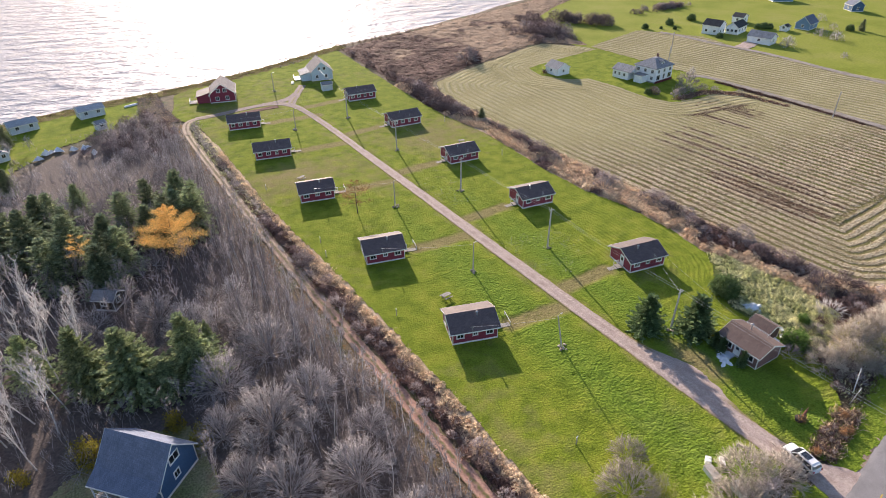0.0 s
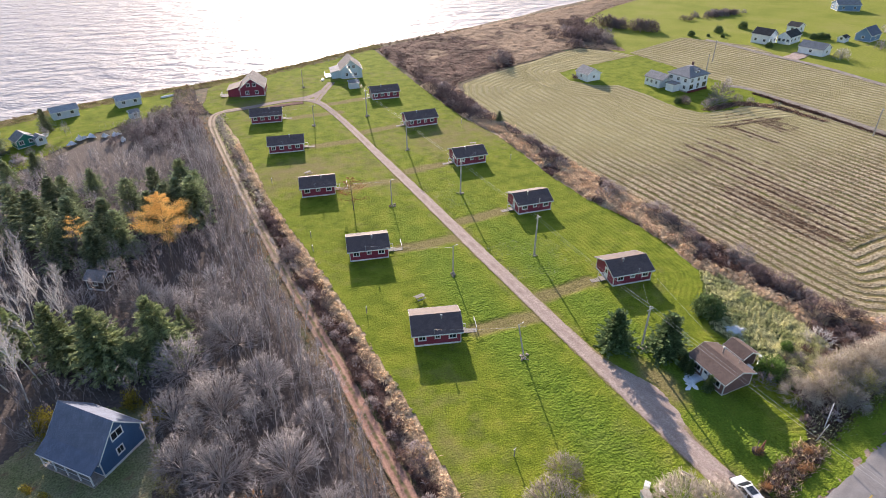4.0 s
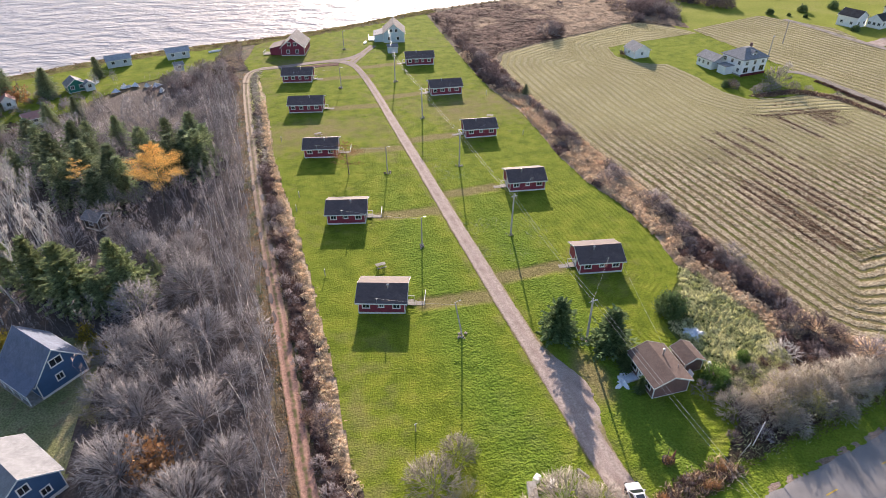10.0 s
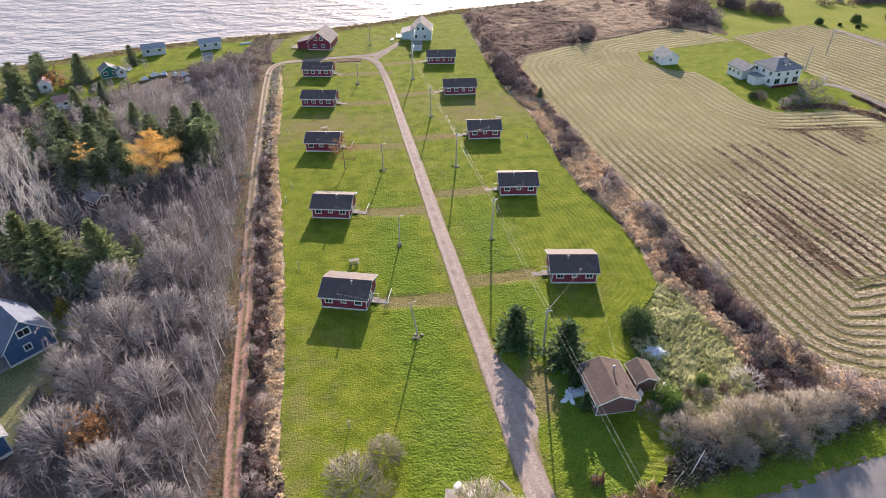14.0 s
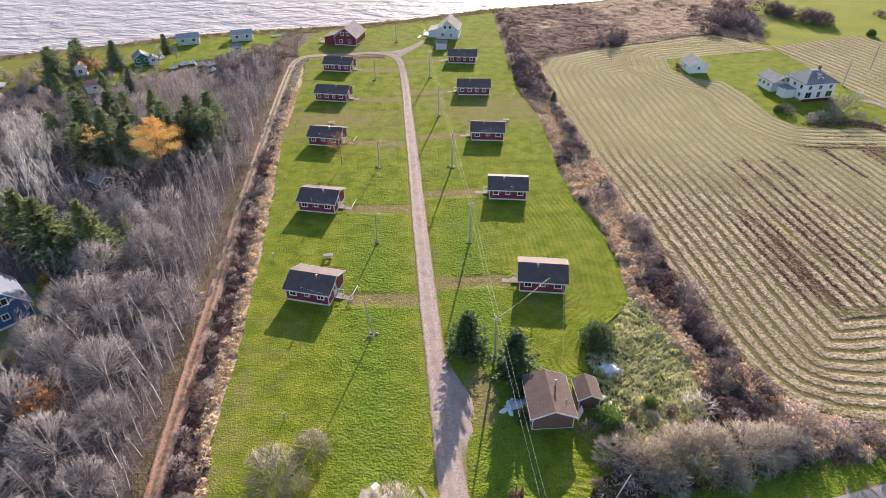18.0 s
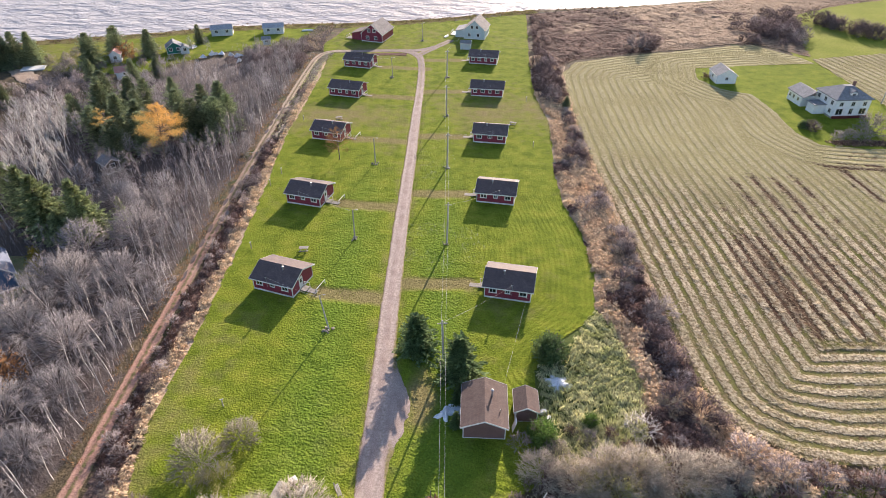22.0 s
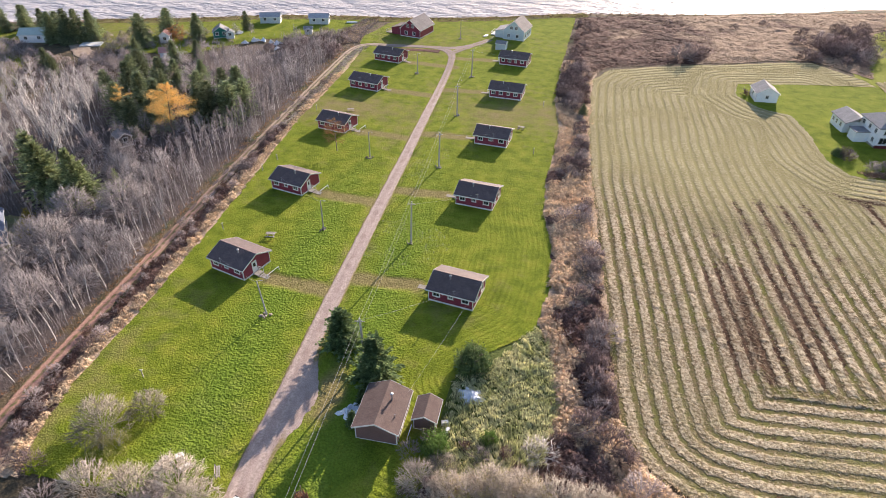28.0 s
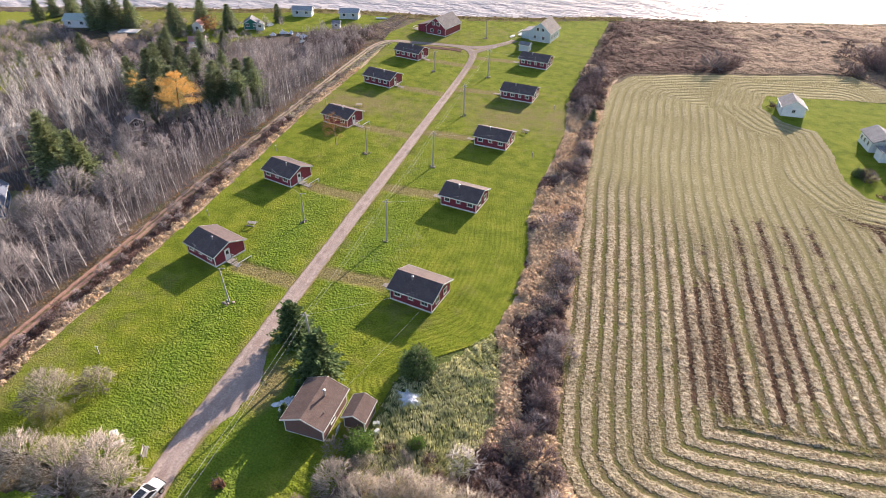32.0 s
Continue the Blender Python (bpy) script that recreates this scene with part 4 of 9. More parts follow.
verge = grid_sheet("road_verge", *bounds([(-60, 10), (130, 60)], 0.36, 8), lambda x, y: (np.abs(dist_line(x, y, ROAD) - 5.2) < 2.2 + (fbm(x, y, 0.4) - 0.5) * 1.6) & (y > np.interp(x, [a[0] for a in ROAD], [a[1] for a in ROAD])) & ~band(DRIVE, 2.4)(x, y), lambda x, y: 0.06 + (fbm(x, y, 0.9, 3) - 0.5) * 0.14, M_LAWN, [("dry", lambda x, y: 0.15 + 0 * x), ("lush", lambda x, y: 0.4 + 0 * x)])
tagged(verge, "grass verge beside the road", "verge", kind="structure")
lane = ribbon("house_lane", HOUSE_LANE, lambda x, y: 1.4 + 0 * x, lambda x, y: 1.4 + 0 * x, M_LANE, lambda x, y, o: 0.1 + 0 * x, step=1.0)
tagged(lane, "narrow gravel lane to the farmhouse", "gravel lane", kind="structure")


RANK = [(15.5, 46), (16, 65), (19.5, 69.8), (24.5, 74), (28.2, 78), (30.8, 72), (32.4, 62), (32, 52), (26, 48.5)]

def line_x(line, y):
    pts = sorted(line, key=lambda p: p[1])
    return np.interp(y, [p[1] for p in pts], [p[0] for p in pts])


LAWN_EAST = [(18.5, 44), (18.5, 62), (21.5, 67.5), (26, 71.5), (28.7, 76), (29.8, 85.6), (29.0, 98.5), (26.6, 109.4), (25.6, 122.1), (26.1, 133.9), (26.4, 151.2), (23.5, 172.3), (23.3, 204.5)]


def fern(x, y):
    """How much cream fern grows at a spot of the hedgerow, against dark weeds and shrubs."""
    d = x - line_x(LAWN_EAST, y)
    f = fbm(x + 200, y, 0.17, 3) + 0.035
    f = f + np.where((y > 81) & (y < 114), np.where(d < 4.2, 0.13, -0.06), 0.0)
    f = f + 0.2 * np.exp(-((x - 33.2) / 2.6) ** 2 - ((y - 64) / 4.5) ** 2) + 0.14 * np.exp(-((x - 34) / 2) ** 2 - ((y - 70) / 2.5) ** 2)
    return f - np.where(((y < 81) & (d > 8)) | (y < 56), 0.07, 0.0)


EAST_MARGIN = [(17, 48), (17, 64), (20, 68.5), (24.5, 73), (27.5, 77.4), (28.3, 85.6), (27.5, 98.5), (25.4, 109.4), (24.4, 122.1), (24.9, 133.9), (25.2, 151.2), (22.3, 172.3), (22.1, 206), (34, 204), (34, 172), (34.4, 148), (36, 125), (37.6, 109), (39.2, 92), (40.2, 76), (41.2, 66), (42.4, 58), (45, 53), (50, 49.8), (58, 48.5), (78, 50), (100, 53), (100, 47), (58, 42), (19.5, 40)]
margin = grid_sheet("field_margin", *bounds(EAST_MARGIN, 0.5), ragged(EAST_MARGIN, 0.6), lambda x, y: -0.05 + (fbm(x, y, 0.5, 3) - 0.5) * 0.14, M_MARGIN, [("straw", lambda x, y: 0.5 + 5.0 * (fern(x, y) - 0.49) + 0.5 * np.exp(-(dist_line(x, y, FIELD_EDGE[4:16]) / 1.2) ** 2)), ("rank", lambda x, y: 0.9 * inside(x, y, RANK))])
tagged(margin, "rough strip of dead straw-coloured growth beside the field", "field margin", kind="structure")
WEST_MARGIN = [(-26.4, 36), (-28.4, 41), (-30.3, 50.6), (-31, 69.8), (-32.5, 86), (-35.1, 112.2), (-38.2, 137.7), (-40.4, 177.8), (-44, 200), (-45.2, 196), (-44.2, 168), (-42.4, 137.7), (-41.5, 122.7), (-39.2, 95), (-37.1, 72.5), (-36.1, 58.3), (-34.6, 42.5), (-33.4, 32)]
margin_w = grid_sheet("track_margin", *bounds(WEST_MARGIN, 0.4), ragged(WEST_MARGIN, 0.5), lambda x, y: -0.05 + (fbm(x, y, 0.5, 3) - 0.5) * 0.14, M_MARGIN, [("straw", lambda x, y: 0.5 + 2.2 * (fbm(x - 20, y + 9, 0.14, 3) - 0.42) + 0.2 * (1.6 - dist_line(x, y, LAWN[:9])))])
tagged(margin_w, "strip of dead straw-coloured growth beside the dirt track", "track margin", kind="structure")


# the hay field: swaths of cut hay lie in rings that follow the field's edge
HOUSE_RIM = [(96, 203), (76, 198.5), (74, 188), (78.5, 180), (86, 176), (88, 163), (88, 149), (91, 142.5), (112, 141), (122, 139)]


def ring_of(x, y):
    wobble = (fbm(x, y, 0.045, 3) - 0.5) * 1.7
    side, south, rim = dist_line(x, y, FIELD_EDGE[7:]), dist_line(x, y, FIELD_EDGE[:11]), dist_line(x, y, HOUSE_RIM)
    r = np.where(south < 21.3 + wobble, np.minimum(south, side), side)
    return np.where(rim < 13 + 2 * wobble, rim + 0.6, r) + wobble


def seam_of(x, y):
    """The lines along which rows of two directions meet."""
    wobble = (fbm(x, y, 0.045, 3) - 0.5) * 1.7
    south, side, rim = dist_line(x, y, FIELD_EDGE[:11]), dist_line(x, y, FIELD_EDGE[7:]), dist_line(x, y, HOUSE_RIM)
    a = np.abs(rim - 13 - 2 * wobble) / 1.3
    b = np.where(side > 19, np.abs(south - 21.3 - wobble) / 0.7, 9.0)
    return np.exp(-np.minimum(a, b) ** 2)


SWATH = 2.2


def north_of(x, y):
    return np.clip((y - 104 + 0.25 * (x - 60) + 24 * (fbm(x, y, 0.04) - 0.5)) / 34, 0, 1)


def swath_of(x, y):
    ph = ring_of(x, y) / SWATH
    u = np.abs(ph - np.floor(ph) - 0.5) * 2
    return np.clip(2.3 - u * 3.0, 0, 1)


def soil_shade_of(x, y):
    # the spot at (95, 122) is soil together with tree shadow painted as soil colour
    return 1.2 * np.exp(-(np.abs(x - 63.3) / 9.0) ** 4 - (np.abs(y - 86) / 14.5) ** 4) + 0.45 * np.exp(-(np.abs(x - 67) / 14) ** 3 - (np.abs(y - 113) / 17) ** 3) + 0.62 * np.exp(-((x - 95) / 16) ** 2 - ((y - 122) / 11) ** 2) + 0.2 * np.exp(-((x - 80) / 14) ** 2 - ((y - 100) / 22) ** 2) + 0.45 * np.exp(-((x - 100) / 14) ** 2 - ((y - 132) / 9) ** 2) + 0.32 * np.clip((20 - dist_line(x, y, FIELD_EDGE[:8])) / 5, 0, 1)


def hay_z(x, y):
    sw = swath_of(x, y) * np.clip(dist_line(x, y, FIELD_EDGE) / 2, 0, 1)
    return 0.02 + sw * (0.06 + 0.34 * np.clip(fbm(x, y, 1.25, 2) - 0.2, 0, 1)) * (1 - 0.8 * north_of(x, y)) * (1 - 0.75 * (dist_line(x, y, FIELD_EDGE[:9]) < 20)) + (fbm(x, y, 0.2, 2) - 0.5) * 0.15


field = grid_sheet("hay_field", *bounds(FIELD, 0.31), ragged(FIELD, 0.7, 0.2), hay_z, M_HAY, [("phase", lambda x, y: ring_of(x, y) / SWATH / 128), ("patch", soil_shade_of), ("seam", seam_of), ("north", lambda x, y: np.maximum(north_of(x, y), 0.15 * np.clip((20 - dist_line(x, y, FIELD_EDGE[:8])) / 6, 0, 1) * (0.5 + fbm(x, y, 0.1))))])
tagged(field, "mown hay field with pale swaths in long curving rows", "hay field", kind="structure")
swath_far = lambda x, y: np.clip(1.2 - np.abs(((x * 0.97 + y * 0.24) / 2.6) % 1 - 0.5) * 3.6, 0, 1) * (0.5 + 0.7 * fbm(x, y, 0.3))
field_b = grid_sheet("far_hay_field", *bounds(FIELD_FAR, 0.7, 3), grown(FIELD_FAR, 1.2), lambda x, y: 0.02 + swath_far(x, y) * 0.15 + (fbm(x, y, 0.3, 2) - 0.5) * 0.1, M_HAY, [("phase", lambda x, y: ((x * 0.97 + y * 0.24) / 2.6 + 4) / 128), ("patch", lambda x, y: 0 * x), ("seam", lambda x, y: 0 * x), ("north", lambda x, y: 0.55 + 0.4 * fbm(x, y, 0.05))])
tagged(field_b, "mown hay field with straight pale swaths", "hay field", kind="structure")
def tan_of(x, y):
    return 0.26 + 0.42 * np.clip((x - 56) / 24, 0, 1) + 0.2 * np.exp(-((x - 43) / 7) ** 2 - ((y - 236) / 14) ** 2) + 0.25 * np.exp(-(dist_line(x, y, FIELD_EDGE[14:]) / 4) ** 2) + (fbm(x, y, 0.06, 3) - 0.5) * 0.55


marsh = grid_sheet("marsh", *bounds(MARSH, 0.6), ragged(MARSH, 1.5, 0.12), lambda x, y: fbm(x, y, 0.35, 4) * 1.1 * np.clip(dist_line(x, y, MARSH + MARSH[:1]) / 4, 0, 1) - 0.05, M_MARSH, [("tan", tan_of)])
tagged(marsh, "brown reed marsh of flattened dead stalks behind the shore", "marsh", kind="structure")
PASTURE = [(114, 208), (150, 212), (160, 196), (155, 168), (161, 118), (186, 94), (230, 76), (900, 220), (900, 560), (400, 395), (250, 335), (150, 296), (122, 272)]
pasture = grid_sheet("pasture", *bounds(PASTURE, 2.5, 6), grown(PASTURE, 3.0, 4, 0.04), lambda x, y: -0.06 + (fbm(x, y, 0.3, 2) - 0.5) * 0.15, M_PASTURE)
tagged(pasture, "wide smooth green pasture", "pasture", kind="structure")
CLEARING = [(-67, 82), (-65, 77), (-64.5, 70), (-65.5, 63), (-64.5, 56), (-67, 50), (-76, 50), (-86, 58), (-87, 72), (-82, 79), (-74, 83)]
clearing = grid_sheet("house_clearing", *bounds(CLEARING, 0.5), ragged(CLEARING, 0.9, 0.3), lambda x, y: -0.02 + (fbm(x, y, 0.8, 3) - 0.5) * 0.12, M_YARDGRASS)
tagged(clearing, "dull green leaf-strewn lawn round the blue house", "lawn", kind="structure")
yard = ribbon("yard", [(-96, 57), (-85, 60), (-77, 63), (-73, 62)], lambda x, y: 2.2 + 0 * x, lambda x, y: 2.2 + 0 * x, M_SOIL, lambda x, y, o: 0.06 + (fbm(x, y, 0.8, 3) - 0.5) * 0.08)
tagged(yard, "bare brown earth drive near the blue house", "dirt drive", kind="structure")
west_yard = ribbon("dirt_yard", [(-139, 180), (-134, 175), (-129, 171), (-120.5, 168), (-113, 166)], lambda x, y: 3.4 + 0 * x, lambda x, y: 2.4 + 0 * x, M_DIRT, lambda x, y, o: 0.08 + (fbm(x, y, 0.8, 3) - 0.5) * 0.08, [("pale", lambda x, y, o: 0.5 + 0 * x)], amp=0.9)
tagged(west_yard, "pale bare dirt yard among the western gardens", "dirt yard", kind="structure")
farm_lane = ribbon("farm_lane", [(160, 214), (162.5, 203), (163.2, 190), (164.2, 179), (166.6, 168.8), (167.1, 156.7), (166.2, 142.6), (165.8, 127.5), (168, 100), (174, 64)], lambda x, y: 1.5 + 0 * x, lambda x, y: 1.5 + 0 * x, M_LANE, lambda x, y, o: 0.2 + 0 * x, step=1.0)
tagged(farm_lane, "narrow grey lane past the far farm", "lane", kind="structure")
farm_yard = ribbon("farm_yard", [(165.5, 176), (172, 177.5), (178, 180)], lambda x, y: 3.0 + 0 * x, lambda x, y: 3.0 + 0 * x, M_GRAVEL, lambda x, y, o: 0.14 + 0 * x)
tagged(farm_yard, "gravel yard before the farm garage", "gravel yard", kind="structure")
PASTURE_W = [(-120, 122), (-135, 116), (-300, 60), (-420, 110), (-180, 190), (-165, 176), (-140, 160), (-128, 140)]
SHORE_BAND = [(x, y - 4.5) for x, y in SHORE[2:10]]
shore_grass = ribbon("shore_grass", SHORE_BAND, lambda x, y: 3.0 + 0 * x, lambda x, y: 4.0 + 0 * x, M_SHOREGRASS, lambda x, y, o: 0.0 + fbm(x, y, 0.6, 3) * 0.3 - 0.03 * np.abs(o), step=0.8, amp=1.0)
tagged(shore_grass, "rough olive grass above the shore", "rough grass", kind="structure")
soil = ribbon("bare_soil", [(-33, 203.6), (-28, 204.6), (-22, 205.4), (-17.5, 205.2)], lambda x, y: 1.3 * np.clip((x + 34) / 6, 0.2, 1), lambda x, y: 1.5 * np.clip((x + 34) / 6, 0.2, 1), M_SOIL, lambda x, y, o: 0.13 + (fbm(x, y, 1.0, 3) - 0.5) * 0.1)
tagged(soil, "patch of bare dark red soil beside the loop", "soil", kind="structure")
pasture_w = grid_sheet("west_pasture", *bounds(PASTURE_W, 1.5), ragged(PASTURE_W, 3, 0.06), lambda x, y: 0.03 + (fbm(x, y, 0.3, 2) - 0.5) * 0.12, M_PASTURE)
tagged(pasture_w, "green grass beyond the woods", "pasture", kind="structure")

# ---- houses ----
def window_part(parent, x, z, w, h, y=0.0, normal=-1, rot=None, panes=2, frame_mat=None):
    """A window on a wall: a white frame with sill and sashes of dark glass. rot: the pose of the wall's plane, whose -y faces out."""
    wf = boxes((x - w / 2 - 0.16, x + w / 2 + 0.16, -0.06, 0.02, z - 0.16, z), (x - w / 2 - 0.16, x + w / 2 + 0.16, -0.06, 0.02, z + h, z + h + 0.16),
               (x - w / 2 - 0.16, x - w / 2, -0.06, 0.02, z, z + h), (x + w / 2, x + w / 2 + 0.16, -0.06, 0.02, z, z + h))
    fr = part("window", wf, frame_mat or M_WHITE, parent, "white-framed window")
    if rot is not None:
        fr.matrix_basis = rot
    part("sill", boxes((x - w / 2 - 0.19, x + w / 2 + 0.19, -0.11, -0.062, z - 0.16, z - 0.1)), frame_mat or M_WHITE, fr)
    if panes > 1:
        part("sash_bar", boxes((x - 0.03, x + 0.03, -0.05, 0.0, z, z + h)), frame_mat or M_WHITE, fr)
    pw = w / panes
    for i in range(panes):
        a = x - w / 2 + i * pw + (0.032 if i else 0.0)
        b = x - w / 2 + (i + 1) * pw - (0.032 if i < panes - 1 else 0.0)
        part("pane", boxes((a, b, -0.03, -0.01, z, z + h)), M_GLASS, fr)
    return fr


def door_part(parent, rot, w=0.86, h=2.0, z=0.35, x=0.0):
    d = part("door", boxes((x - w / 2, x + w / 2, -0.05, 0.0, z, z + h)), M_WHITE, parent, "white panelled door")
    d.matrix_basis = rot
    part("door_frame", boxes((x - w / 2 - 0.12, x - w / 2 - 0.005, -0.07, 0.02, z, z + h + 0.12), (x + w / 2 + 0.005, x + w / 2 + 0.12, -0.07, 0.02, z, z + h + 0.12), (x - w / 2, x + w / 2, -0.07, 0.02, z + h + 0.005, z + h + 0.12)), M_WHITE, d)
    part("door_pane", boxes((x - 0.26, x + 0.26, -0.058, -0.052, z + 1.05, z + 1.75)), M_GLASS, d)
    part("handle", boxes((x + w / 2 - 0.12, x + w / 2 - 0.07, -0.11, -0.052, z + 0.95, z + 1.02)), M_METAL, d, "metal handle")
    return d


def gable_house(L, D, eave, rise, wall_mat, roof_mat, root, over=0.4, trim=M_WHITE, ridge_x=True, base=0.35, fascia=0.2):
    """Walls with gables and a two-slope roof. Ridge along x over x 0..L, y 0..D; or along y."""
    bm = bmesh.new()
    if ridge_x:
        prof = [(0, base), (D, base), (D, eave), (D / 2, eave + rise), (0, eave)]
        a = [bm.verts.new((0, y, z)) for y, z in prof]
        b = [bm.verts.new((L, y, z)) for y, z in prof]
    else:
        prof = [(0, base), (L, base), (L, eave), (L / 2, eave + rise), (0, eave)]
        a = [bm.verts.new((x, 0, z)) for x, z in prof]
        b = [bm.verts.new((x, D, z)) for x, z in prof]
    bm.faces.new(a)
    bm.faces.new(b[::-1])
    for i in range(5):
        j = (i + 1) % 5
        bm.faces.new((a[j], a[i], b[i], b[j]))
    bmesh.ops.recalc_face_normals(bm, faces=bm.faces)
    part("wall", bm, wall_mat, root)
    part("skirt", boxes((-0.03, L + 0.03, -0.03, D + 0.03, -0.25, base)), trim, root, "white base board")
    W = D if ridge_x else L
    S = L if ridge_x else D
    k = rise / (W / 2)
    th = 0.14
    for side in (0, 1):
        bm = bmesh.new()
        e = -over
        zr, ze = eave + rise + 0.02, eave - over * k + 0.02
        quad = [(e, ze), (W / 2, zr), (W / 2, zr + th), (e, ze + th)]
        if side:
            quad = [(W - u, z) for u, z in quad]
        lo, hi = -over, S + over
        if ridge_x:
            A = [bm.verts.new((lo, u, z)) for u, z in quad]
            B = [bm.verts.new((hi, u, z)) for u, z in quad]
        else:
            A = [bm.verts.new((u, lo, z)) for u, z in quad]
            B = [bm.verts.new((u, hi, z)) for u, z in quad]
        bm.faces.new(A)
        bm.faces.new(B[::-1])
        for i in range(4):
            j = (i + 1) % 4
            bm.faces.new((A[j], A[i], B[i], B[j]))
        bmesh.ops.recalc_face_normals(bm, faces=bm.faces)
        part("roof_slope", bm, roof_mat, root)
        # eave board and the two rake boards
        u0, u1 = (e - 0.03, e - 0.004) if not side else (W - e + 0.004, W - e + 0.03)
        zz = (ze - 0.06, ze + th + 0.01)
        part("fascia", boxes((lo, hi, u0, u1, *zz) if ridge_x else (u0, u1, lo, hi, *zz)), trim, root, "white fascia board")
        for end in (lo, hi):
            bm = bmesh.new()
            s0, s1 = (end - 0.03, end - 0.004) if end == lo else (end + 0.004, end + 0.03)
            pr = [(e, ze - 0.08), (W / 2, zr - 0.08), (W / 2, zr + th + 0.01), (e, ze + th + 0.01)]
            if side:
                pr = [(W - u, z) for u, z in pr]
            if ridge_x:
                A = [bm.verts.new((s0, u, z)) for u, z in pr]
                B = [bm.verts.new((s1, u, z)) for u, z in pr]
            else:
                A = [bm.verts.new((u, s0, z)) for u, z in pr]
                B = [bm.verts.new((u, s1, z)) for u, z in pr]
            bm.faces.new(A)
            bm.faces.new(B[::-1])
            for i in range(4):
                j = (i + 1) % 4
                bm.faces.new((A[j], A[i], B[i], B[j]))
            bmesh.ops.recalc_face_normals(bm, faces=bm.faces)
            part("rake_board", bm, trim, root, "white rake board")
    for x in (0, L):
        for y in (0, D):
            sx, sy = (-1 if x == 0 else 1), (-1 if y == 0 else 1)
            part("corner_board", boxes((min(x, x + sx * 0.03) - (0.1 if sx > 0 else 0), max(x, x + sx * 0.03) + (0.1 if sx < 0 else 0), min(y, y + sy * 0.03), max(y, y + sy * 0.03), base, eave - 0.02),
                                       (min(x, x + sx * 0.03), max(x, x + sx * 0.03), min(y, y + sy * 0.03) - (0.1 if sy > 0 else 0), max(y, y + sy * 0.03) + (0.1 if sy < 0 else 0), base, eave - 0.02)), trim, root)
    return k


def wall_pose(L, D, side, off=0.0):
    """The plane of a wall, -y facing out: s front, n back, w and e the ends."""
    return {"s": pose(0, -off, 0), "n": pose(L, D + off, 0, 0, 0, 180), "w": pose(-off, D, 0, 0, 0, -90), "e": pose(L + off, 0, 0, 0, 0, 90)}[side]


def chimney_pipe(root, x, y, z, h=0.9, r=0.11):
    pipe = piece("flue_pipe", tubes("flue_pipe", [([(x, y, z - 0.3), (x, y, z + h)], [r, r])], M_METAL, 8), root, None, "galvanised flue pipe")
    piece("cap", tubes("cap", [([(x, y, z + h + 0.01), (x, y, z + h + 0.1), (x, y, z + h + 0.22)], [r * 1.9, r * 1.9, 0.02])], M_METAL, 8), pipe)


CABIN_LABELS = {3: "red clapboard holiday cabin with white trim and dark shingle roof", 4: "longer red clapboard cabin with four front windows and white trim"}


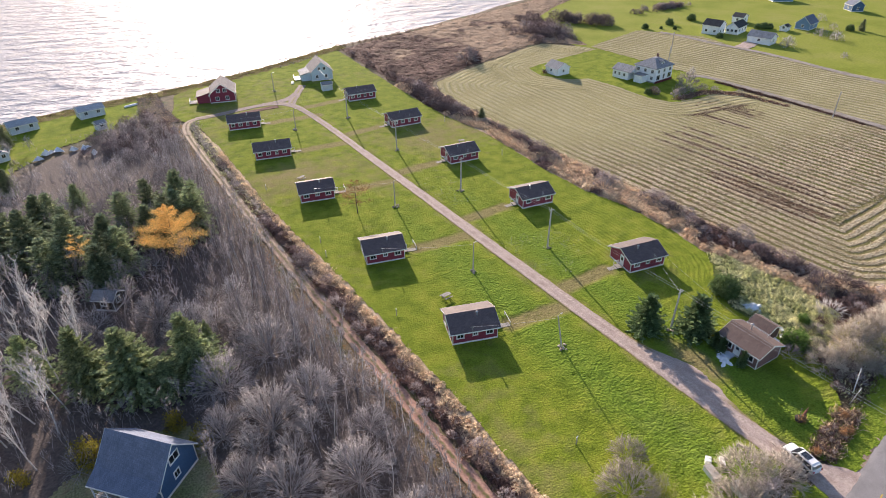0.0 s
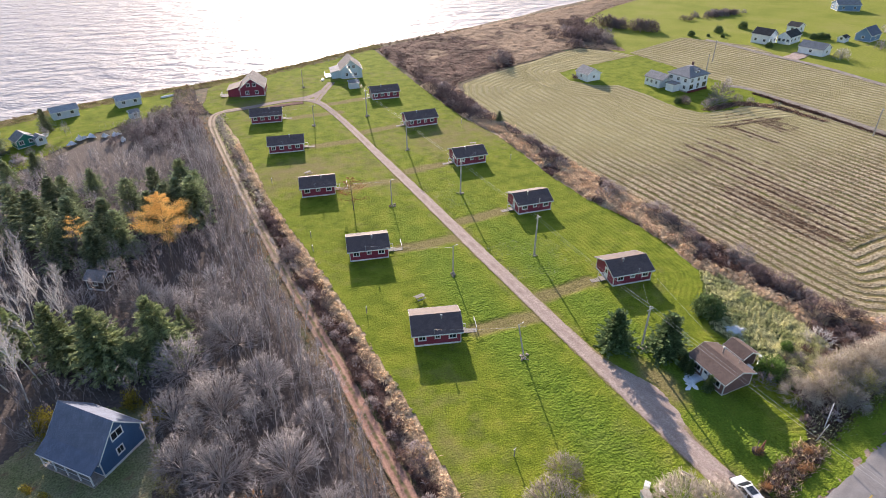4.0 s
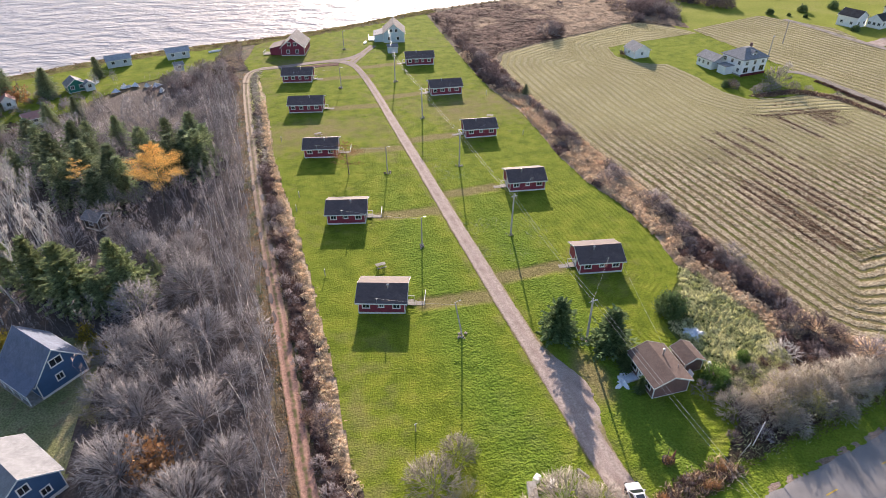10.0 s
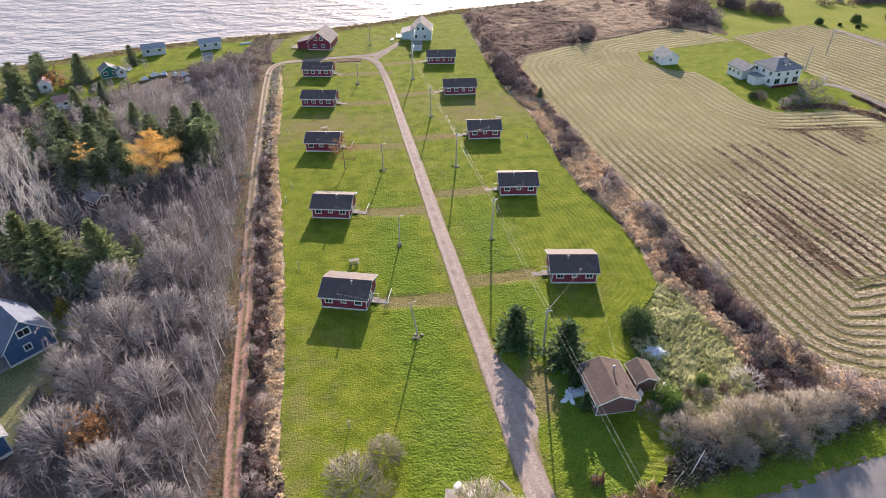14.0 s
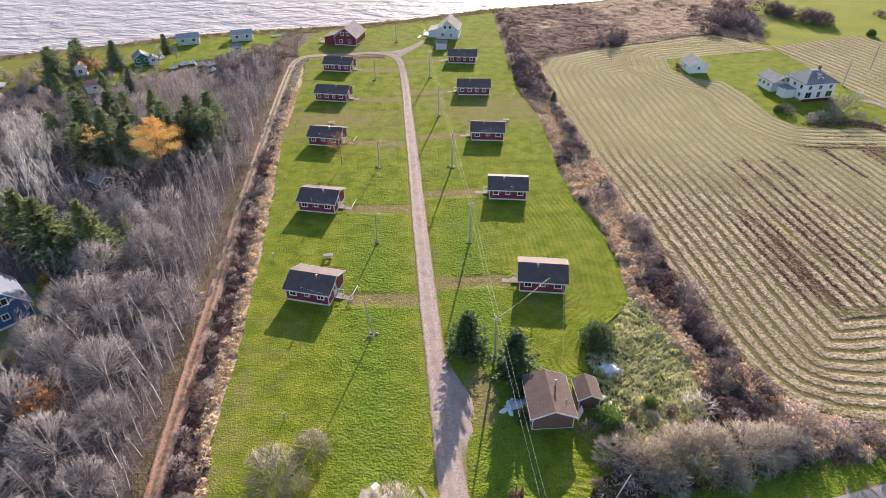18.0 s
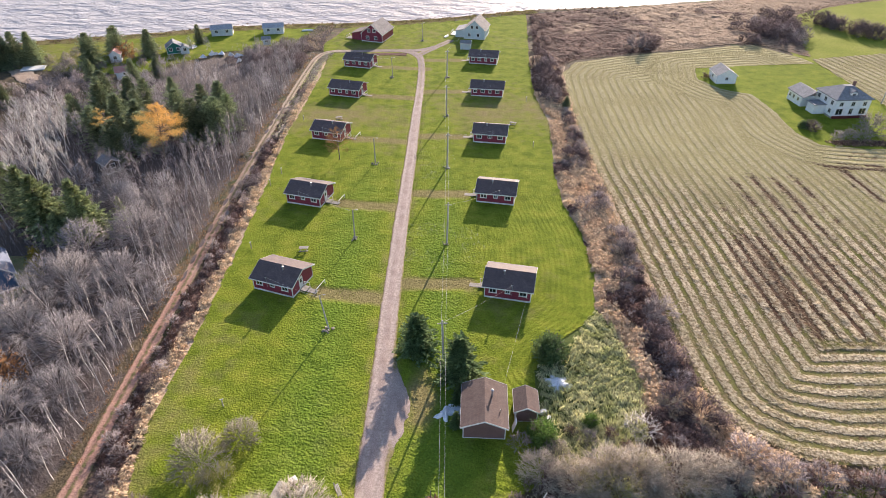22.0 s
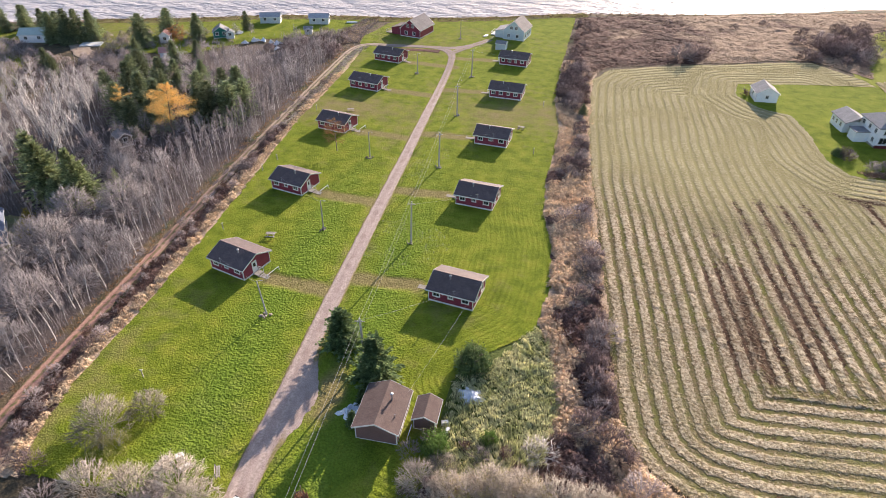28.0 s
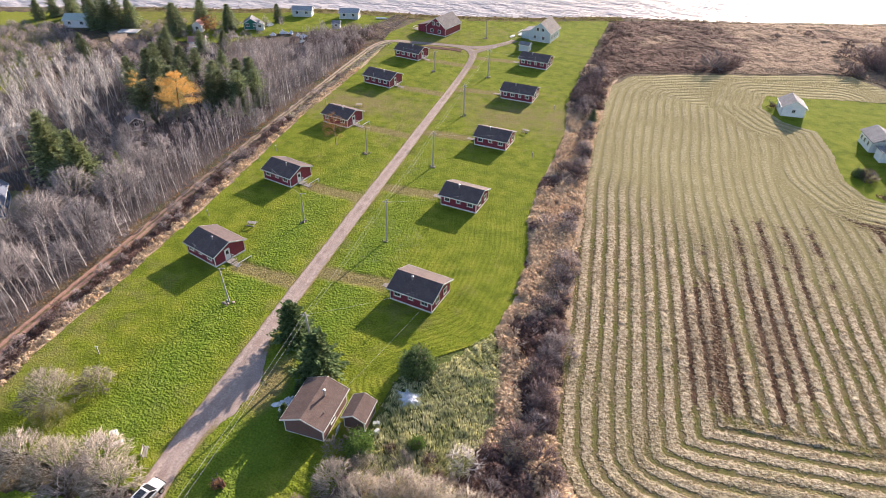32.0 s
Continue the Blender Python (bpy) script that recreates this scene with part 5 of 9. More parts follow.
def cabin(c):
    x, y, rz, L, D, nwin, east = c
    root = thing("cabin", cabin_pose(c), CABIN_LABELS[nwin], "cabin", "holiday cabins")
    eave, rise = 2.4, 1.25
    k = gable_house(L, D, eave, rise, M_RED, M_ROOF, root)
    s = wall_pose(L, D, "s", 0.004)
    if nwin == 3:
        for wx, w, h in ((0.17, 0.98, 0.68), (0.5, 0.6, 0.5), (0.82, 0.98, 0.68)):
            window_part(root, (wx if east else 1 - wx) * L, 1.96 - h, w, h, rot=s)
    else:
        for wx, w, h in ((0.13, 0.85, 0.7), (0.37, 0.85, 0.7), (0.6, 0.5, 0.7), (0.83, 0.85, 0.7)):
            window_part(root, wx * L, 1.9 - h, w, h, rot=s)
    end = wall_pose(L, D, "e" if east else "w", 0.004)
    other = wall_pose(L, D, "w" if east else "e", 0.004)
    dx = D * 0.42 if east else D * 0.58
    door_part(root, end, x=dx)
    window_part(root, D * 0.3, 1.05, 0.9, 0.85, rot=other)
    window_part(root, D * 0.72, 1.05, 0.9, 0.85, rot=other)
    fx = L * (0.62 if east else 0.38)
    fy = D * 0.36
    chimney_pipe(root, fx, fy, eave + fy * k, 0.75)
    # aerial mast on the front eave
    ax = L * (0.42 if east else 0.6)
    piece("mast", tubes("mast", [([(ax, -0.48, 1.5), (ax, -0.48, 3.6)], [0.025, 0.02]), ([(ax - 0.3, -0.48, 3.45), (ax + 0.3, -0.48, 3.45)], [0.012, 0.012])], M_METAL, 4), root, None, "thin metal aerial mast")
    # landing, steps and boardwalk before the door
    sx = 1 if east else -1
    ex = L if east else 0
    yy = D * 0.42

    def xs(a, b):
        return (min(ex + sx * a, ex + sx * b), max(ex + sx * a, ex + sx * b))
    land = part("landing", boxes((*xs(0.05, 1.23), yy - 0.68, yy + 0.68, 0.2, 0.256)), M_OLDWOOD, root, "weathered plank landing")
    for i in range(6):
        part("plank", boxes((*xs(0.05 + i * 0.2, 0.235 + i * 0.2), yy - 0.7, yy + 0.7, 0.26, 0.31)), M_OLDWOOD, land)
    for a in (0.1, 1.1):
        for b in (-0.68, 0.58):
            part("landing_post", boxes((*xs(a, a + 0.09), yy + b, yy + b + 0.09, -0.2, 0.198)), M_OLDWOOD, land)
    part("step", boxes((*xs(1.28, 1.6), yy - 0.6, yy + 0.6, 0.1, 0.15)), M_OLDWOOD, root)
    way = part("walkway", boxes((*xs(1.65, 2.92), yy - 0.3, yy + 0.3, -0.05, 0.056)), M_OLDWOOD, root, "pale plank walkway")
    for i in range(5):
        part("plank", boxes((*xs(1.65 + i * 0.26, 1.88 + i * 0.26), yy - 0.5, yy + 0.5, 0.06, 0.1)), M_OLDWOOD, way)
    part("railing", boxes((*xs(0.1, 1.25), yy + 0.66, yy + 0.72, 1.0, 1.08), (*xs(0.12, 0.2), yy + 0.66, yy + 0.72, 0.31, 1.0), (*xs(1.16, 1.24), yy + 0.66, yy + 0.72, 0.31, 1.0)), M_WHITE, root, "white hand rail")
    if east and c[1] < 140:
        part("fence_rail", boxes((*xs(2.9, 2.98), yy - 0.3, yy + 2.6, 0.75, 0.85), (*xs(2.9, 2.98), yy - 0.3, yy - 0.2, -0.2, 0.75), (*xs(2.9, 2.98), yy + 2.5, yy + 2.6, -0.2, 0.75)), M_WHITE, root, "low white rail")
    return root


for c in CABINS:
    cabin(c)

# ---- the other buildings ----
def house_at(name, x, y, rz, label, category="house", group=""):
    return thing(name, pose(x, y, 0, 0, 0, rz), label, category, group)


def hip_roof(root, x0, x1, y0, y1, z, rise, material, over=0.45):
    x0, x1, y0, y1 = x0 - over, x1 + over, y0 - over, y1 + over
    h = min(x1 - x0, y1 - y0) / 2 * 0.86
    bm = bmesh.new()
    a = [bm.verts.new(p) for p in ((x0, y0, z), (x1, y0, z), (x1, y1, z), (x0, y1, z))]
    lo = [bm.verts.new((v.co.x, v.co.y, z - 0.18)) for v in a]
    t = [bm.verts.new(p) for p in ((x0 + h, y0 + h, z + rise), (x1 - h, y0 + h, z + rise), (x1 - h, y1 - h, z + rise), (x0 + h, y1 - h, z + rise))]
    bm.faces.new(t)
    bm.faces.new(lo[::-1])
    for i in range(4):
        j = (i + 1) % 4
        bm.faces.new((a[i], a[j], t[j], t[i]))
        bm.faces.new((lo[i], lo[j], a[j], a[i]))
    return part("roof", bm, material, root)


def brown_house():
    r = house_at("bungalow", 9.0, 49.9, 1.5, "brown clapboard bungalow with brown shingle roof beside spruces")
    L, D = 5.3, 6.6
    gable_house(L, D, 2.35, 1.15, M_BROWNSIDE, M_ROOFBROWN, r, over=0.35, ridge_x=False, base=0.15)
    w = wall_pose(L, D, "w", 0.004)
    door_part(r, w, x=3.2)
    window_part(r, 1.6, 0.95, 1.1, 0.95, rot=w)
    window_part(r, 5.2, 0.95, 1.2, 0.95, rot=w)
    window_part(r, 2.0, 1.0, 1.0, 0.9, rot=wall_pose(L, D, "n", 0.004))
    window_part(r, 2.6, 1.0, 0.9, 0.9, rot=wall_pose(L, D, "e", 0.004))
    chimney_pipe(r, 3.6, 4.2, 3.0, 1.2, 0.12)
    piece("vent_pipe", tubes("vent_pipe", [([(4.6, 2.0, 2.4), (4.6, 2.0, 3.2)], [0.06, 0.06])], M_METAL, 6), r)
    st = part("porch_step", boxes((-1.5, -0.06, 3.4, 5.4, 0.05, 0.32)), M_TARP, r, "pale blue painted porch step")
    part("lower_step", boxes((-2.0, -1.52, 3.6, 5.2, -0.05, 0.16)), M_TARP, st)
    s = house_at("garden_shed", 15.6, 53.0, 2.0, "small brown shed with shingle roof next to the bungalow", "shed")
    gable_house(2.8, 3.4, 1.95, 0.75, M_BROWNSIDE, M_ROOFBROWN, s, over=0.25, ridge_x=False, base=0.1)
    part("shed_door", boxes((0.9, 1.9, -0.05, -0.004, 0.1, 1.8)), M_BROWNSIDE, s)


def blue_house():
    """Gable end turned to the south-east; a long porch roof on the south-west side."""
    r = house_at("blue_house", -70.8, 69.9, 45.0, "blue clapboard house with slate shingles and white trim in a clearing")
    L, D = 6.6, 8.6
    gable_house(L, D, 3.1, 3.6, M_BLUE, M_ROOFBLUE, r, over=0.4, ridge_x=False)
    s = wall_pose(L, D, "s", 0.004)
    window_part(r, 3.3, 4.0, 1.5, 1.0, rot=s)
    window_part(r, 3.0, 1.5, 0.8, 0.9, rot=s)
    window_part(r, 4.0, 1.1, 1.2, 1.0, rot=wall_pose(L, D, "e", 0.004))
    bm = bmesh.new()
    extrude_profile(bm, [(-1.75, 2.35), (0.28, 3.42), (0.28, 3.585), (-1.75, 2.49)], -0.4, D + 0.4)
    part("porch_roof", bm, M_ROOFBLUE, r)
    part("porch_fascia", boxes((-1.8, -1.755, -0.4, D + 0.4, 2.26, 2.5)), M_WHITE, r)
    part("porch_floor", boxes((-1.7, -0.06, 0, D, -0.1, 0.3)), M_OLDWOOD, r)
    for i in range(5):
        part("porch_post", boxes((-1.66, -1.52, i * (D - 0.14) / 4, i * (D - 0.14) / 4 + 0.14, 0.302, 2.36)), M_WHITE, r)
    part("porch_rail", boxes((-1.62, -1.56, 0.16, D - 0.16, 1.05, 1.12)), M_WHITE, r)
    g = house_at("blue_garage", -69.6, 49.7, 42.0, "blue clapboard garage with pale sunlit shingle roof", "garage")
    # grey shingles, paler than the house's, put the sunlight into the roof colour
    gable_house(7.4, 8.2, 3.2, 2.6, M_BLUE, M_ROOFGREY, g, over=0.4, ridge_x=False)
    s = wall_pose(7.4, 8.2, "s", 0.004)
    window_part(g, 3.7, 3.3, 1.0, 1.0, rot=s)
    window_part(g, 5.4, 1.2, 0.9, 0.9, rot=s)
    window_part(g, 4.0, 1.2, 0.9, 0.9, rot=wall_pose(7.4, 8.2, "e", 0.004))


def barn():
    r = house_at("red_barn", -35.8, 219.6, -13.0, "red clapboard barn house with steep grey roof and lean-to")
    gable_house(7.9, 10.5, 2.9, 3.1, M_RED, M_ROOFWORN, r, over=0.35, ridge_x=False)
    s = wall_pose(7.9, 10.5, "s", 0.004)
    for wx, wz in ((2.3, 1.0), (5.4, 1.0), (2.9, 3.5), (4.9, 3.5)):
        window_part(r, wx, wz, 0.9, 0.95, rot=s)
    bm = bmesh.new()
    extrude_profile(bm, [(-4.0, 0.2), (-0.01, 0.2), (-0.01, 3.3), (-4.0, 2.3)], 0.6, 7.5)
    part("lean_to", bm, M_RED, r)
    bm = bmesh.new()
    extrude_profile(bm, [(-4.4, 2.24), (-0.02, 3.34), (-0.02, 3.48), (-4.4, 2.38)], 0.3, 7.8)
    part("lean_to_roof", bm, M_ROOF, r)
    part("deck", boxes(*[(-6.6 + i * 0.26, -6.38 + i * 0.26, 0.8, 4.2, 0.3, 0.36) for i in range(9)]), M_OLDWOOD, r, "white weathered deck")
    part("deck_rail", boxes((-6.6, -6.52, 0.8, 4.2, 1.1, 1.18), (-6.6, -4.3, 0.8, 0.88, 1.1, 1.18), (-6.6, -6.52, 0.8, 0.88, 0.361, 1.1), (-6.6, -6.52, 4.12, 4.2, 0.361, 1.1)), M_WHITE, r)


def far_house():
    r = house_at("shore_house", 0.6, 225.6, -9.0, "pale blue gabled house with grey roof near the shore")
    gable_house(7.6, 9.6, 3.3, 3.2, M_PALE, M_ROOFWORN, r, over=0.35, ridge_x=False)
    s = wall_pose(7.6, 9.6, "s", 0.004)
    for wx, wz in ((2.0, 1.0), (5.2, 1.0), (2.9, 3.7), (4.7, 3.7)):
        window_part(r, wx, wz, 0.8, 1.0, rot=s)
    e = wall_pose(7.6, 9.6, "e", 0.004)
    for wx in (2.0, 5.0, 7.6):
        window_part(r, wx, 1.0, 0.9, 1.0, rot=e)
    bm = bmesh.new()
    extrude_profile(bm, [(-3.4, 0.1), (-0.01, 0.1), (-0.01, 3.1), (-3.4, 2.3)], 1.2, 8.0)
    part("side_wing", bm, M_PALE, r)
    bm = bmesh.new()
    extrude_profile(bm, [(-3.7, 2.25), (-0.02, 3.14), (-0.02, 3.27), (-3.7, 2.38)], 0.9, 8.3)
    part("wing_roof", bm, M_ROOFGREY, r)
    part("deck", boxes((-5.6, -3.45, 3.0, 7.5, 0.2, 0.4)), M_WHITE, r, "white deck")
    part("deck_rail", boxes((-5.6, -5.52, 3.0, 7.5, 1.2, 1.3), (-5.6, -3.5, 3.0, 3.08, 1.2, 1.3), (-5.6, -5.52, 3.0, 3.08, 0.401, 1.2), (-5.6, -5.52, 7.42, 7.5, 0.401, 1.2)), M_WHITE, r)
    g = house_at("tool_shed", 0.0, 212.4, -6.0, "small pale blue shed in front of the shore house", "shed")
    gable_house(3.4, 2.8, 2.1, 0.7, M_PALE, M_ROOFGREY, g, over=0.2, base=0.1)


def farmhouse():
    r = house_at("farmhouse", 100.9, 159.6, 9.0, "white two-storey farmhouse with grey hip roof and wing")
    L, D, H = 9.6, 8.6, 4.9
    part("wall", boxes((0, L, 0, D, 0.4, H)), M_WHITESIDE, r)
    part("foundation", boxes((-0.03, L + 0.03, -0.03, D + 0.03, -0.25, 0.4)), M_CONC, r)
    hip_roof(r, 0, L, 0, D, H + 0.16, 2.3, M_ROOFGREY)
    for side, W, n in (("s", L, 3), ("w", D, 3), ("e", D, 2), ("n", L, 2)):
        p = wall_pose(L, D, side, 0.004)
        for i in range(n):
            for z in (1.1, 3.3):
                if side == "s" and z < 2:
                    window_part(r, W * (i + 0.5) / n, 1.0, 1.7 if i != 1 else 0.9, 1.5, rot=p)
                else:
                    window_part(r, W * (i + 0.5) / n, z, 0.85, 1.0, rot=p)
    dm = part("dormer", boxes((3.9, 5.7, 0.9, 3.0, H + 0.3, H + 1.5)), M_WHITESIDE, r)
    bm = bmesh.new()
    extrude_profile(bm, [(3.7, H + 1.45), (4.8, H + 2.15), (5.9, H + 1.45), (5.9, H + 1.55), (4.8, H + 2.25), (3.7, H + 1.55)], 0.7, 3.6)
    part("dormer_roof", bm, M_ROOFGREY, dm)
    window_part(dm, 4.8, H + 0.7, 0.8, 0.6, rot=pose(0, 0.896, 0))
    part("chimney", boxes((6.6, 7.2, 4.6, 5.2, H + 1.2, H + 3.3), bevel=0.03), M_BROWNSIDE, r, "brick chimney")
    # verandah skirt in front
    v = part("verandah", boxes((0.05, L - 0.05, -0.4, -0.035, -0.2, 0.62)), mat("red_deck", [(0.11, 0.025, 0.03), (0.16, 0.04, 0.042)], 1, 9, 0.2), r, "dark red base along the front")
    # low wing to the north-west
    w = part("wing", boxes((-3.6, 2.2, D + 0.01, D + 6.5, -0.2, 2.9)), M_WHITESIDE, r)
    bm = bmesh.new()
    extrude_profile(bm, [(-4.0, 2.75), (-0.7, 4.3), (2.6, 2.75), (2.6, 2.9), (-0.7, 4.45), (-4.0, 2.9)], D - 1.2, D + 6.9)
    part("wing_roof", bm, M_ROOFGREY, w)
    part("porch", boxes((-3.2, -0.01, 3.2, 6.4, -0.2, 2.5)), M_WHITESIDE, r)
    part("porch_roof", boxes((-3.5, -0.012, 2.9, 6.7, 2.51, 2.66)), M_ROOFGREY, r)
    for z in (D + 1.5, D + 3.6, D + 5.4):
        window_part(w, 0, 1.2, 0.7, 0.9, rot=pose(-3.605, z, 0, 0, 0, -90))
    s = house_at("white_shed", 78.3, 184.3, 4.0, "white clapboard shed with grey roof at the field's edge", "shed")
    gable_house(5.8, 6.3, 2.5, 1.7, M_WHITESIDE, M_ROOFGREY, s, over=0.3, ridge_x=False, base=0.1)
    window_part(s, 2.9, 1.1, 0.7, 0.8, rot=wall_pose(5.8, 6.3, "s", 0.004))
    window_part(s, 3.0, 1.1, 0.7, 0.8, rot=wall_pose(5.8, 6.3, "w", 0.004))


def plain_house(name, x, y, rz, L, D, eave, rise, wall, roof, label, ridge_x=True, category="house", wins=2):
    r = house_at(name, x, y, rz, label, category)
    gable_house(L, D, eave, rise, wall, roof, r, over=0.3, ridge_x=ridge_x, base=0.2)
    for side, W in (("s", L), ("w", D), ("e", D)):
        for i in range(wins):
            window_part(r, W * (i + 0.5) / wins, 1.1, 0.9, 0.9, rot=wall_pose(L, D, side, 0.004))
            if eave > 4:
                window_part(r, W * (i + 0.5) / wins, 3.4, 0.9, 0.9, rot=wall_pose(L, D, side, 0.004))
    return r


brown_house()
blue_house()
barn()
far_house()
farmhouse()
plain_house("cottage", -91.8, 221.0, 17, 7.4, 4.6, 2.3, 1.1, M_GREYSIDE, M_ROOFPALE, "grey clapboard cottage on the shore lawn")
plain_house("cottage", -73.6, 225.0, 14, 7.2, 4.6, 2.3, 1.1, M_GREYSIDE, M_ROOFPALE, "grey clapboard cottage near the water")
plain_house("green_shed", -98.2, 198.6, 28, 5.0, 4.4, 2.2, 1.6, M_GREEN, M_ROOFGREY, "dark green shed with pale roof", False, "shed")
plain_house("green_roofed_house", -158.5, 176.5, 20, 8.5, 6.5, 2.5, 1.5, M_WHITESIDE, M_ROOFGREEN, "white house with pale green metal roof", True)
plain_house("red_roofed_shed", -102.4, 173.6, 30, 5.0, 4.2, 2.0, 1.1, M_WHITESIDE, M_ROOFRED, "white shed with faded red roof", True, "shed", 1)
plain_house("playhouse", -112.6, 188.6, 20, 3.2, 3.0, 2.6, 1.2, M_WHITESIDE, M_ROOFRED, "little white hut with red trim between spruces", False, "shed", 1)
plain_house("white_farm_house", 176.3, 195.8, 15, 6.6, 7.6, 3.7, 2.0, M_WHITESIDE, M_ROOFBLACK, "white gabled house with dark roof across the field", False)
plain_house("white_farm_house", 184.0, 192.0, 17, 10.0, 5.2, 3.0, 1.8, M_WHITESIDE, M_ROOFBLACK, "long white house with black roof beside the farm garage", True, "house", 3)
plain_house("long_garage", 179.2, 172.4, 14, 6.4, 9.6, 2.6, 1.9, M_WHITESIDE, M_ROOFGREY, "long white garage with grey roof", False, "garage", 1)
plain_house("gambrel_barn", 217.4, 180.6, 13, 9.0, 6.2, 2.6, 2.8, M_BLUESOFT, M_ROOFBLUE, "blue-grey barn with steep roof in the pasture", True, "barn", 1)
plain_house("white_hut", 207.4, 184.7, 14, 4.0, 3.0, 1.8, 0.8, M_WHITESIDE, M_ROOFBLACK, "small white hut with dark roof near the barn", True, "shed", 1)
plain_house("grey_barn", 264.5, 233.0, -30, 11, 8, 3.0, 1.6, M_BLUESOFT, M_ROOFGREY, "long grey-blue barn far across the pasture", True, "barn", 2)
plain_house("blue_barn", 273, 195, -30, 6, 7, 2.8, 2.2, M_BLUE, M_ROOFBLUE, "blue barn far across the pasture", False, "barn", 1)
plain_house("wood_shed", -75.6, 116.2, -35, 3.6, 3.0, 2.2, 0.9, M_DARKWOOD, M_ROOFGREY, "low dark shed with grey roof hidden in the wood", True, "shed", 1)
plain_house("far_house", 205, 206, 15, 6, 5, 2.6, 1.4, M_WHITESIDE, M_ROOFBLACK, "small white house behind the farm", False, "house", 1)

# ---- plants ----
def prisms(p0, p1, r0, r1):
    """Three-sided tapered sticks from p0 to p1: vertices and quads as arrays."""
    p0, p1 = np.asarray(p0, float), np.asarray(p1, float)
    n = len(p0)
    d = p1 - p0
    d /= np.linalg.norm(d, axis=1, keepdims=True) + 1e-9
    h = np.where(np.abs(d[:, 2:3]) > 0.9, np.array([[1.0, 0, 0]]), np.array([[0, 0, 1.0]]))
    a = np.cross(d, h)
    a /= np.linalg.norm(a, axis=1, keepdims=True) + 1e-9
    b = np.cross(d, a)
    V = np.zeros((n, 6, 3))
    for k in range(3):
        c, s = math.cos(k * 2.0944), math.sin(k * 2.0944)
        off = a * c + b * s
        V[:, k] = p0 + off * np.reshape(r0, (-1, 1))
        V[:, 3 + k] = p1 + off * np.reshape(r1, (-1, 1))
    base = (np.arange(n) * 6)[:, None]
    Q = np.stack([base + np.array([[k, (k + 1) % 3, 3 + (k + 1) % 3, 3 + k]]) for k in range(3)], 1).reshape(-1, 4)
    return V.reshape(-1, 3), Q


def twigs_of(p0, p1, r0, grow=1.5):
    """Thin sticks that end in a point."""
    V, Q = prisms(p0, p1, np.asarray(r0) * grow, np.asarray(r0) * 0.2)
    n = len(p0)
    V = V.reshape(n, 6, 3)[:, [0, 1, 2, 3]].reshape(-1, 3)
    base = (np.arange(n) * 4)[:, None]
    return V, np.concatenate([base + np.array([[k, (k + 1) % 3, 3]]) for k in range(3)], 1).reshape(-1, 3)


def blades(p0, p1, width, side, bend=0.25):
    """Narrow bent leaves, each of two triangles folded along the middle."""
    p0, p1 = np.asarray(p0, float), np.asarray(p1, float)
    n = len(p0)
    d = p1 - p0
    ln = np.linalg.norm(d, axis=1, keepdims=True) + 1e-9
    s = np.cross(d, side)
    s /= np.linalg.norm(s, axis=1, keepdims=True) + 1e-9
    up = np.cross(s, d)
    up /= np.linalg.norm(up, axis=1, keepdims=True) + 1e-9
    mid = p0 + d * 0.45
    w = np.reshape(width, (-1, 1))
    V = np.stack([p0, mid + s * w - up * ln * bend * 0.3, p1, mid - s * w - up * ln * bend * 0.3], 1).reshape(-1, 3)
    base = (np.arange(n) * 4)[:, None]
    Q = np.concatenate([base + np.array([[0, 1, 2]]), base + np.array([[0, 2, 3]])], 1).reshape(-1, 3)
    return V, Q


def array_mesh(name, V, Q, material):
    me = bpy.data.meshes.new(name)
    k = Q.shape[1]
    me.vertices.add(len(V))
    me.vertices.foreach_set("co", np.asarray(V, np.float32).ravel())
    me.loops.add(Q.size)
    me.loops.foreach_set("vertex_index", Q.astype(np.int32).ravel())
    me.polygons.add(len(Q))
    me.polygons.foreach_set("loop_start", (np.arange(len(Q)) * k).astype(np.int32))
    me.update(calc_edges=True)
    me.materials.append(material)
    return me


def unit(v):
    return v / (np.linalg.norm(v, axis=-1, keepdims=True) + 1e-9)


